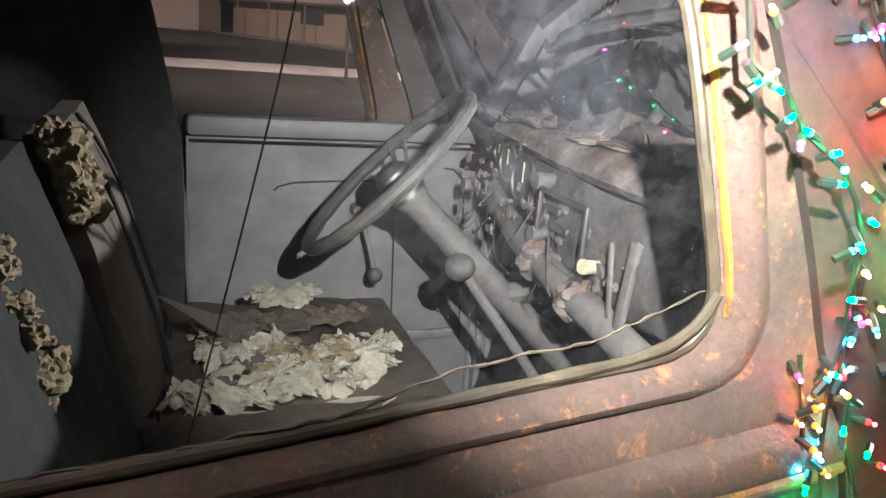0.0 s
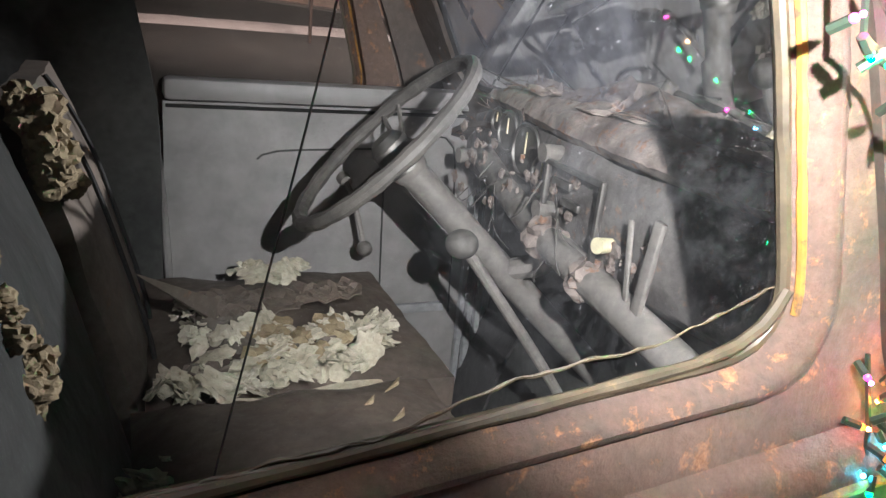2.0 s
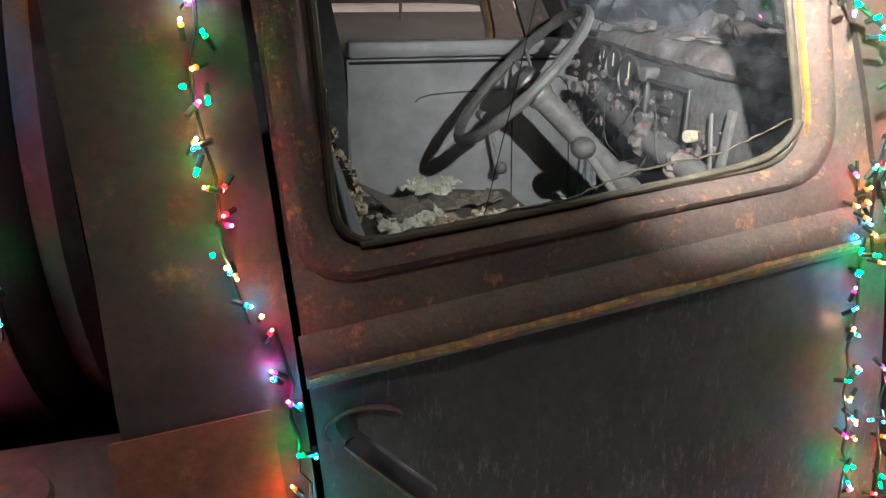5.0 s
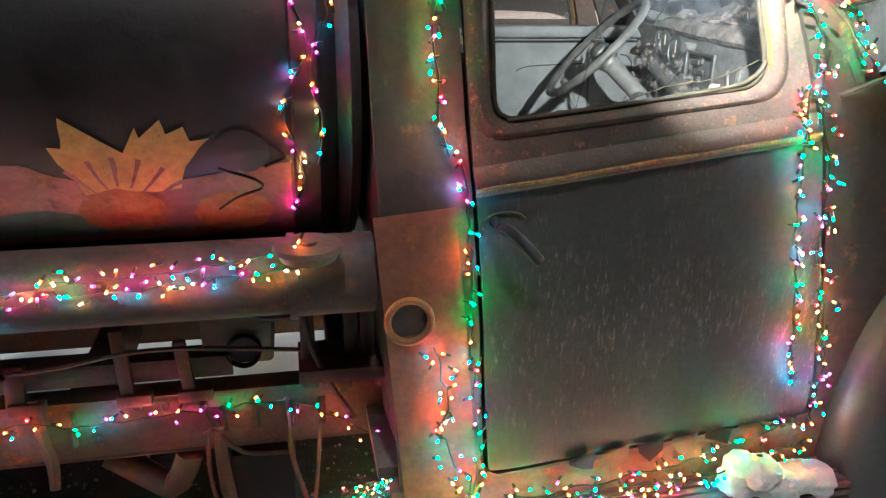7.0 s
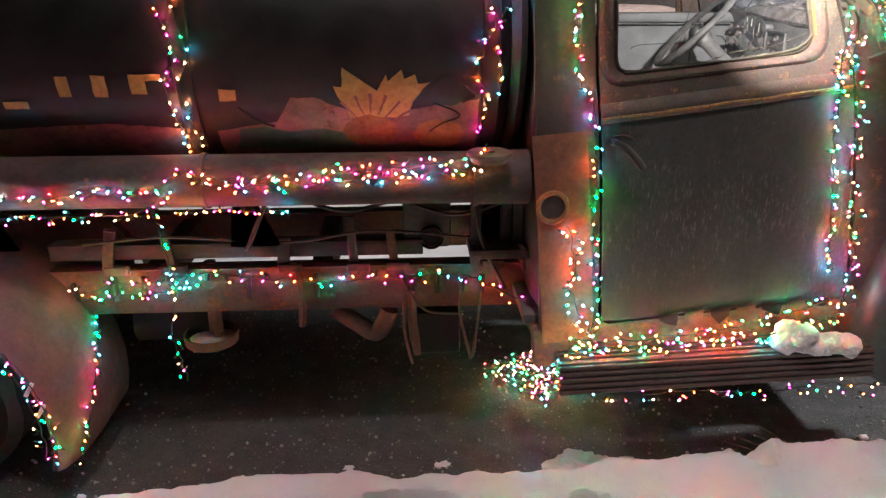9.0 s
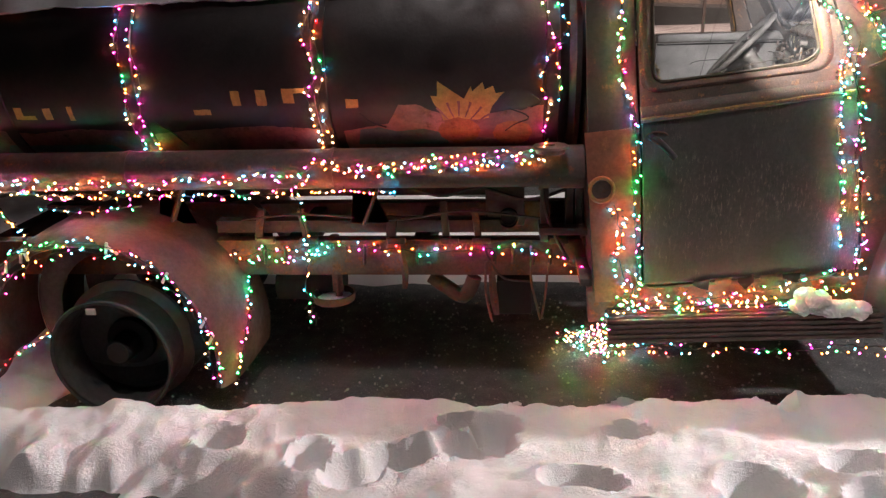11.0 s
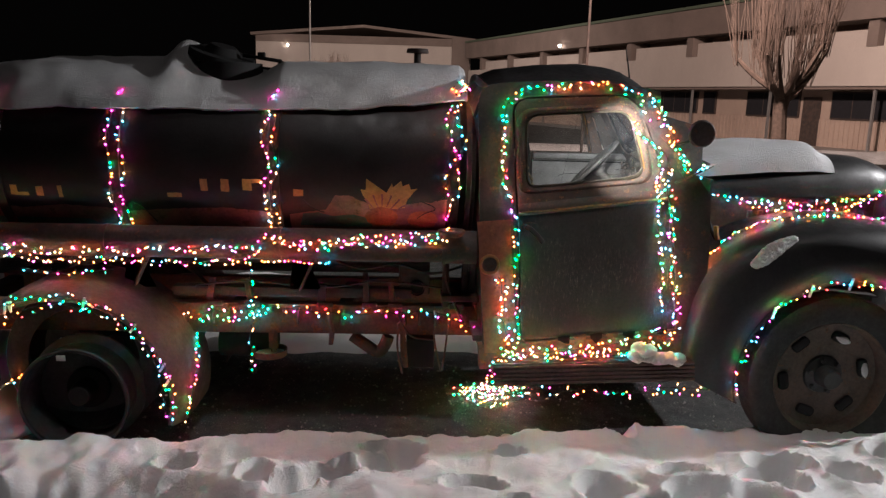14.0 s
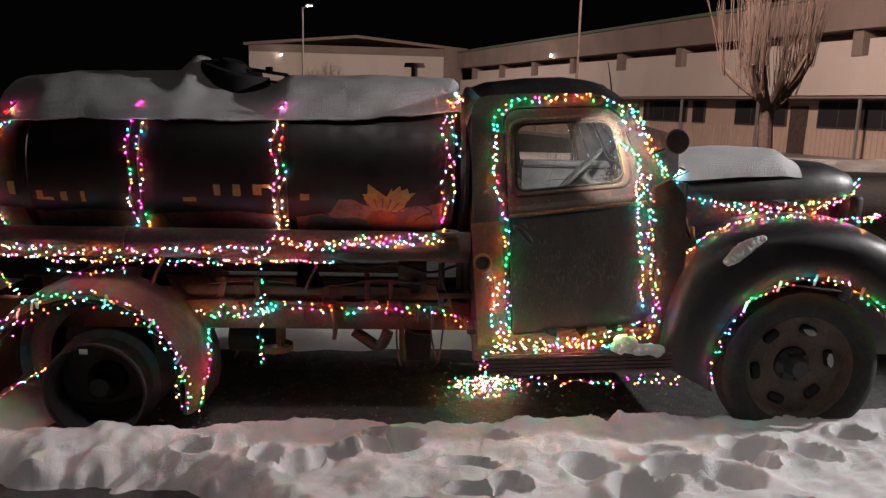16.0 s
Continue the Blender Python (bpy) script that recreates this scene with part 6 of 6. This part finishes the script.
blob(bm, (0.755, -0.15, 0.545), (0.125, 0.05, 0.028), 31, 0.16, 4, 4)
blob(bm, (0.668, -0.15, 0.572), (0.045, 0.042, 0.03), 33, 0.2, 4, 3)
solo("board_snow", bm, M_SNOW, "lump of snow on the running board", "snow")
bm = bmesh.new()
for k in range(12):
    a = k / 11
    blob(bm, (1.185 + 0.20 * a, -0.190 + 0.045 * a, 1.058 + 0.118 * a), (0.026 + 0.030 * math.sin(math.pi * a), 0.03, 0.022 + 0.026 * math.sin(math.pi * a)), k, 0.15, 3, 3)
solo("fender_snow", bm, M_SNOW, "small streak of snow on the front fender", "snow")
bm = bmesh.new()
blob(bm, (-1.325, 0.30, 0.389), (0.075, 0.075, 0.012), 3, 0.2, 3)
solo("dish_snow", bm, M_SNOW, "snow lying in the dish", "snow")

# loose bits on the ground
rnd = random.Random(91)
bm = bmesh.new()
for k in range(2600):
    x, y = rnd.uniform(-2.6, 2.2), rnd.uniform(-0.15, 1.3)
    r = rnd.choice([0.002, 0.003, 0.003, 0.004, 0.005, 0.008])
    m = Matrix.Translation((x, y, r * 0.4)) @ Euler((rnd.uniform(0, 6), rnd.uniform(0, 6), 0)).to_matrix().to_4x4() @ Matrix.Diagonal((r, r * rnd.uniform(0.6, 1.2), r * 0.7, 1))
    bmesh.ops.create_icosphere(bm, subdivisions=1, radius=1.0, matrix=m)
solo("gravel", bm, plain("pale_grit", (0.26, 0.25, 0.23), 0.8), "scattered grit and small stones on the asphalt", "gravel", kind="stuff")
bm = bmesh.new()
for k in range(170):
    x = rnd.uniform(-2.4, 2.3)
    y = bank_edge(x) + abs(rnd.gauss(0, 0.045)) - 0.03
    r = 0.004 + 0.013 * rnd.random() ** 2
    blob(bm, (x, y, r * 0.4), (r * rnd.uniform(0.8, 1.5), r, r * 0.6), k, 0.7, 1 if r < 0.008 else 2, 4)
for x, y, r in ((0.03, -0.02, 0.07), (0.11, -0.04, 0.06), (0.20, -0.03, 0.04), (-0.05, -0.06, 0.06)):
    blob(bm, (x, y, r * 0.15), (r, r * 0.8, r * 0.35), x, 0.7, 3, 5)
solo("snow_crumbs", bm, M_SNOW, "crumbs of snow along the edge of the bank", "snow", kind="stuff")
bm = bmesh.new()
for k in range(5):
    x0 = 0.55 + 0.06 * k
    tube(bm, catmull([(x0, 0.05 + 0.03 * k, 0.004), (x0 + 0.05, 0.0, 0.03), (x0 + 0.12, -0.05, 0.008), (x0 + 0.2, -0.02 + 0.02 * k, 0.02)], 0.02), 0.0025, 5)
solo("dry_weeds", bm, M_BARK, "dry weed stalks under the running board", "weeds")

# ---- light strings ----
BULB = {}
for k, m in M_BULB.items():
    bm = bmesh.new()
    bmesh.ops.create_icosphere(bm, subdivisions=1, radius=0.0020)
    bmesh.ops.translate(bm, vec=(0, 0, 0.003), verts=bm.verts)
    r = bmesh.ops.create_icosphere(bm, subdivisions=2, radius=0.0031)
    bmesh.ops.translate(bm, vec=(0, 0, -0.0022), verts=r["verts"])
    for v in r["verts"]:
        for f in v.link_faces:
            f.material_index = 2
    r = bmesh.ops.create_cone(bm, cap_ends=True, segments=6, radius1=0.0034, radius2=0.0034, depth=0.013)
    bmesh.ops.translate(bm, vec=(0, 0, -0.0105), verts=r["verts"])
    for v in r["verts"]:
        for f in v.link_faces:
            f.material_index = 1
    BULB[k] = finish("bulb", bm, [m, M_CABLE, M_CAP[k]])

WARM = ["orange"] * 7 + ["pink"] * 6 + ["warm"] * 5 + ["cyan"] * 4 + ["red"] * 1 + ["green"] * 2
COOL = ["green"] * 8 + ["cyan"] * 6 + ["pink"] * 4 + ["orange"] * 5 + ["warm"] * 4 + ["red"] * 2
EVEN = ["green"] * 6 + ["cyan"] * 5 + ["pink"] * 4 + ["orange"] * 6 + ["warm"] * 5 + ["red"] * 2


def light_string(pts, count, mix_of, label, seed, spread=0.022, out=(0, -1, 0), lift=0.004, smooth_step=0.03, cable=0.0022, group="light strings"):
    """A cable through pts with bulbs at even steps, each leaning its own way."""
    rnd = random.Random(seed)
    line = catmull(pts, smooth_step)
    t = thing("light_string", line[0], label, "string lights", group)
    jit = [p + Vector((rnd.uniform(-1, 1), rnd.uniform(-0.4, 0.2), rnd.uniform(-1, 1))) * spread * 0.35 for p in line]
    part("cable", tube(bmesh.new(), jit, cable, 5), M_CABLE, t, "dark twisted cable")
    o = Vector(out).normalized()
    lens = [0.0]
    for a, b in zip(jit, jit[1:]):
        lens.append(lens[-1] + (b - a).length)
    for i in range(count):
        d = lens[-1] * (i + rnd.uniform(0.15, 0.85)) / count
        j = max(1, next((n for n, v in enumerate(lens) if v >= d), len(lens) - 1))
        f = (d - lens[j - 1]) / max(1e-6, lens[j] - lens[j - 1])
        p = jit[j - 1].lerp(jit[j], f)
        way = Vector((rnd.gauss(0, 1), rnd.gauss(0, 1), rnd.gauss(0, 1))).normalized() * 0.9 + o * 0.7
        p = p + Vector((rnd.uniform(-1, 1), rnd.uniform(-0.5, 0.1), rnd.uniform(-1, 1))) * spread + o * lift
        ob = new("bulb", BULB[rnd.choice(mix_of)])
        ob.parent = t
        ob.matrix_parent_inverse = Matrix.Translation(-HOME[t])
        ob.matrix_basis = Matrix.Translation(p) @ way.to_track_quat("Z", "Y").to_matrix().to_4x4()
    return t


def over_tank(x, z0, z1, dx=0.0, off=0.010, n=9):
    return [tank_at(x + dx * math.sin(k * 2.1) + 0.01 * math.sin(k * 5), z0 + (z1 - z0) * k / (n - 1), off) for k in range(n)]


def over_rear(x, z0, z1, n=11):
    zs = [z0 + (z1 - z0) * k / (n - 1) for k in range(n)]
    return [tank_at(x + np.interp(z, [1.1, 1.3, 1.48, 1.62, 1.75], [0.05, 0.01, 0.0, 0.035, 0.14]) + 0.008 * math.sin(z * 37), z, 0.002) for z in zs]


L = "multicoloured string lights "
light_string(over_rear(-2.80, 1.745, 1.12), 38, WARM, L + "down the tank's rear end", 1, 0.012)
light_string(over_rear(-2.86, 1.72, 1.10), 26, WARM, L + "round the tank's rear rim", 2, 0.012)
light_string(over_tank(-2.045, 1.745, 1.10, 0.01), 22, WARM, L + "looped down the tank", 3, 0.008)
light_string(over_tank(-1.985, 1.755, 1.10, 0.01), 20, WARM, L + "looped down the tank", 4, 0.008)
light_string(over_tank(-1.275, 1.765, 1.14, 0.016), 26, WARM, L + "looped down the tank", 5, 0.012)
light_string(over_tank(-1.235, 1.765, 1.14, 0.012), 14, WARM, L + "looped down the tank", 6, 0.01)
light_string(over_tank(-0.345, 1.87, 1.20, 0.018), 26, WARM, L + "looped down the tank's front", 7, 0.012)
light_string(over_tank(-0.30, 1.88, 1.32, 0.014), 22, WARM, L + "looped down the tank's front", 8, 0.012)
light_string([(-0.33, 0.06, 1.86), (-0.29, 0.08, 1.89), (-0.25, 0.10, 1.90)], 12, WARM, L + "bunched at the tank's shoulder", 9, 0.025)
TY = -0.042
light_string([(-2.92, TY, 1.05), (-2.6, TY, 1.06), (-2.3, TY, 1.035), (-2.0, TY, 1.04), (-1.6, TY, 1.05), (-1.32, TY, 1.07), (-1.26, TY, 1.13)], 88, WARM, L + "along the hose tube", 10, 0.022)
light_string([(-2.90, TY, 1.035), (-2.7, TY, 1.01), (-2.45, 0.0, 0.985), (-2.15, -0.02, 0.985), (-1.85, -0.02, 0.98), (-1.55, -0.02, 0.985), (-1.4, TY, 1.0), (-1.30, TY, 1.06)], 84, WARM, L + "sagging below the hose tube", 11, 0.018)
light_string([(-1.26, TY, 1.11), (-1.05, TY, 1.10), (-0.8, TY, 1.115), (-0.6, TY, 1.13), (-0.42, TY, 1.15), (-0.33, TY - 0.03, 1.17)], 46, WARM, L + "along the hose tube", 12, 0.022)
light_string([(-1.22, TY, 1.085), (-1.0, TY, 1.075), (-0.75, TY, 1.09), (-0.5, TY, 1.11), (-0.36, TY, 1.12)], 44, WARM, L + "along the hose tube", 13, 0.022)
light_string([(-1.3, -0.03, 0.995), (-1.1, -0.02, 0.99), (-0.95, -0.02, 0.992)], 18, WARM, L + "tucked under the hose tube", 14, 0.008)
light_string([(-1.38, 0.0, 1.0), (-1.36, 0.02, 0.85), (-1.35, 0.03, 0.70), (-1.37, 0.02, 0.55), (-1.34, 0.02, 0.37)], 18, EVEN, L + "hanging loose beside the frame", 15, 0.02)
light_string([(-1.75, 0.20, 0.62), (-1.6, 0.203, 0.66), (-1.45, 0.208, 0.665), (-1.3, 0.208, 0.69), (-1.15, 0.208, 0.675), (-0.95, 0.208, 0.655), (-0.75, 0.208, 0.655), (-0.5, 0.208, 0.665), (-0.36, 0.20, 0.66), (-0.2, 0.12, 0.60), (-0.08, -0.02, 0.56)], 60, EVEN, L + "along the frame rail", 16, 0.024)
light_string([(-1.72, 0.20, 0.60), (-1.5, 0.203, 0.62), (-1.3, 0.203, 0.64)], 18, EVEN, L + "along the frame rail", 17, 0.02)
# cab: round the door opening and down the posts
light_string([near(-0.045, 1.70, -0.011), near(-0.055, 1.60, -0.016), near(-0.06, 1.50, -0.019), near(-0.055, 1.40, -0.016), near(-0.045, 1.34, -0.016)], 22, COOL, L + "down the cab's rear post", 20, 0.016)
light_string([near(-0.022, 1.33, -0.011), near(-0.022, 1.2, -0.011), near(-0.028, 1.05, -0.011), near(-0.04, 0.9, -0.016), near(-0.035, 0.75, -0.016), near(-0.05, 0.62, -0.016), near(-0.06, 0.55, -0.026)], 34, COOL, L + "down the door's rear edge", 21, 0.020)
light_string([near(-0.13, 0.97, -0.011), near(-0.10, 0.85, -0.016), near(-0.13, 0.75, -0.016), near(-0.09, 0.66, -0.016), near(-0.06, 0.58, -0.026), Vector((-0.09, -0.14, 0.52)), Vector((-0.10, -0.10, 0.40)), Vector((-0.11, 0.2, 0.15))], 62, EVEN, L + "trailing off the cab corner", 22, 0.035)
light_string([near(-0.045, 1.70, -0.011), near(-0.03, 1.80, -0.015), near(0.03, 1.858, -0.012), near(0.2, 1.885, -0.012), near(0.40, 1.885, -0.012), near(0.55, 1.86, -0.012), near(0.64, 1.80, -0.014), near(0.68, 1.70, -0.011)], 44, COOL, L + "over the top of the door", 23, 0.018)
light_string([near(0.70, 1.82, -0.011), near(0.735, 1.74, -0.016), near(0.775, 1.62, -0.016), near(0.825, 1.50, -0.019), near(0.88, 1.43, -0.021)], 46, COOL, L + "down the windscreen pillar", 24, 0.022)
light_string([near(0.782, 1.46, -0.016), near(0.767, 1.35, -0.016), near(0.772, 1.22, -0.016), near(0.767, 1.1, -0.016), near(0.762, 1.0, -0.016), near(0.782, 0.88, -0.019), near(0.792, 0.76, -0.021), near(0.782, 0.66, -0.021), near(0.772, 0.60, -0.026)], 58, COOL, L + "down the door's front edge", 25, 0.028)
light_string([near(0.719, 1.40, -0.012), near(0.714, 1.25, -0.012), near(0.704, 1.12, -0.012), near(0.709, 1.0, -0.012), near(0.714, 0.85, -0.011), near(0.724, 0.7, -0.011)], 34, COOL, L + "down the door's front edge", 26, 0.012)
light_string([Vector((-0.08, -0.155, 0.535)), Vector((0.1, -0.15, 0.55)), Vector((0.3, -0.15, 0.555)), Vector((0.5, -0.14, 0.57)), Vector((0.66, -0.14, 0.60)), Vector((0.80, -0.13, 0.64))], 70, EVEN, L + "heaped along the running board", 27, 0.024)
light_string([Vector((-0.06, -0.13, 0.575)), Vector((0.15, -0.12, 0.56)), Vector((0.35, -0.12, 0.585)), Vector((0.55, -0.12, 0.62)), Vector((0.72, -0.11, 0.665)), Vector((0.82, -0.11, 0.68))], 52, EVEN, L + "heaped along the running board", 28, 0.024)
light_string([Vector((-0.10, -0.13, 0.50)), Vector((-0.09, -0.16, 0.44)), Vector((0.05, -0.12, 0.37)), Vector((0.3, -0.08, 0.335)), Vector((0.55, -0.08, 0.325)), Vector((0.8, -0.10, 0.36)), Vector((1.05, -0.14, 0.375)), Vector((1.17, -0.18, 0.40))], 62, EVEN, L + "drooping below the running board", 29, 0.030)
# pile of lights on the ground
rnd = random.Random(77)
pile = [Vector((-0.02 + 0.28 * math.cos(k * 2.4) * (0.2 + 0.8 * rnd.random()), 0.58 + 0.19 * math.sin(k * 2.4) * (0.2 + 0.8 * rnd.random()), 0.02 + 0.07 * rnd.random())) for k in range(46)]
light_string(pile, 190, EVEN, "glowing tangled heap of string lights on the ground", 30, 0.02, (0, -0.3, 1), 0.006, 0.06)
# front fender, hood and nose
light_string([Vector((HUBF.x + 0.537 * math.cos(radians(a)), -0.222, HUBF.z + 0.53 * math.sin(radians(a)))) for a in (186, 165, 150, 135, 118, 100, 84, 68, 52, 36, 20)], 54, COOL, L + "round the front wheel arch", 31, 0.020)
light_string([(0.90, -0.04, 0.93), (0.98, -0.03, 1.02), (1.06, 0.0, 1.11), (1.18, 0.03, 1.185), (1.32, 0.05, 1.235), (1.5, 0.06, 1.262), (1.75, 0.06, 1.275), (1.95, 0.06, 1.265), (2.12, 0.05, 1.285)], 52, WARM, L + "along the crown of the fender", 32, 0.010)
light_string([(0.90, 0.05, 1.36), (1.0, 0.15, 1.345), (1.1, 0.18, 1.335), (1.25, 0.20, 1.33), (1.40, 0.22, 1.32), (1.55, 0.25, 1.315), (1.75, 0.27, 1.31), (1.95, 0.30, 1.325), (2.1, 0.34, 1.36), (2.22, 0.42, 1.42), (2.28, 0.5, 1.46)], 66, COOL, L + "along the edge of the hood", 33, 0.020)
light_string([(1.30, 0.21, 1.30), (1.5, 0.24, 1.28), (1.7, 0.26, 1.275), (1.9, 0.28, 1.29), (2.05, 0.31, 1.33)], 36, WARM, L + "along the hood side", 34, 0.016)
light_string([(2.10, 0.06, 1.27), (2.18, 0.10, 1.29), (2.22, 0.2, 1.25), (2.16, 0.25, 1.24)], 14, WARM, L + "at the fender's nose", 35, 0.014)
# rear fender and tail
light_string([Vector((-2.27 + 0.55 * math.cos(radians(a)), -0.185, 0.29 + 0.545 * math.sin(radians(a)))) for a in (192, 175, 158, 142, 125, 108, 90, 72, 55, 38, 20, 4, -10)], 74, COOL, L + "round the rear wheel arch", 36, 0.024)
light_string([Vector((-2.27 + 0.50 * math.cos(radians(a)), -0.15, 0.29 + 0.49 * math.sin(radians(a)))) for a in (190, 165, 140, 115, 90, 65, 42, 20, 0, -12)], 46, COOL, L + "inside the rear wheel arch", 37, 0.024)
light_string([Vector((-2.27 + 0.61 * math.cos(radians(a)), y, 0.29 + 0.61 * math.sin(radians(a)))) for a, y in ((28, 0.30), (18, 0.2), (8, 0.05), (-2, -0.06), (-11, -0.14))], 24, COOL, L + "up the fender's front edge", 38, 0.012)
light_string([Vector((-2.79, -0.16, 0.20)), Vector((-2.72, -0.10, 0.25)), Vector((-2.62, 0.02, 0.31)), Vector((-2.55, 0.1, 0.33))], 16, COOL, L + "trailing behind the wheel", 39, 0.012)
light_string([(-2.92, 0.25, 0.90), (-2.86, 0.27, 0.80), (-2.80, 0.28, 0.72), (-2.78, 0.28, 0.66)], 14, WARM, L + "hanging at the tail", 40, 0.014)
light_string([(-2.78, 0.28, 0.62), (-2.95, 0.28, 0.60), (-3.10, 0.30, 0.60), (-3.20, 0.32, 0.56), (-3.12, 0.30, 0.52), (-2.98, 0.28, 0.53), (-2.85, 0.26, 0.56)], 44, EVEN, L + "wound round the rear crossbar", 41, 0.014)
light_string([Vector((-2.5, -0.0, 0.93)), Vector((-2.3, 0.02, 0.90)), Vector((-2.05, 0.02, 0.93))], 12, WARM, L + "above the rear fender", 42, 0.012)
# far windscreen pillar, seen through the glass
light_string([(0.80, 1.11, 1.84), (0.88, 1.11, 1.76), (0.895, 1.11, 1.69), (0.90, 1.11, 1.64), (0.925, 1.11, 1.60), (0.925, 1.11, 1.55), (0.95, 1.10, 1.475)], 18, ["green", "pink", "cyan", "green", "warm"], L + "down the far windscreen pillar", 43, 0.012)
light_string([Vector((0.553, -0.06, 1.74)), Vector((0.568, -0.06, 1.70)), Vector((0.605, -0.06, 1.68)), Vector((0.625, -0.06, 1.65)), Vector((0.668, -0.06, 1.625)), Vector((0.698, -0.065, 1.57)), Vector((0.705, -0.065, 1.50)), Vector((0.695, -0.07, 1.45)), Vector((0.70, -0.075, 1.395)), Vector((0.72, -0.075, 1.34))], 30, COOL, L + "looped beside the windscreen pillar", 44, 0.012)
for n, (x, z, pal) in enumerate(((-2.68, 1.76, ["pink", "red", "warm"]), (-2.02, 1.79, ["pink", "pink", "cyan"]), (-1.25, 1.80, ["cyan", "cyan", "pink"]), (-0.31, 1.87, ["cyan", "cyan", "pink", "green"]))):
    light_string([tank_at(x - 0.02, z - 0.03, 0.03), tank_at(x, z - 0.01, 0.04), tank_at(x + 0.03, z + 0.01, 0.05)], 3, pal, L + "half buried in the tank's snow", 60 + n, 0.012, (0, -1, 0.6))
light_string([(0.93, 0.02, 1.47), (0.97, 0.10, 1.50), (1.02, 0.18, 1.51)], 9, ["cyan", "cyan", "green", "warm"], L + "against the hood's snow", 70, 0.015)
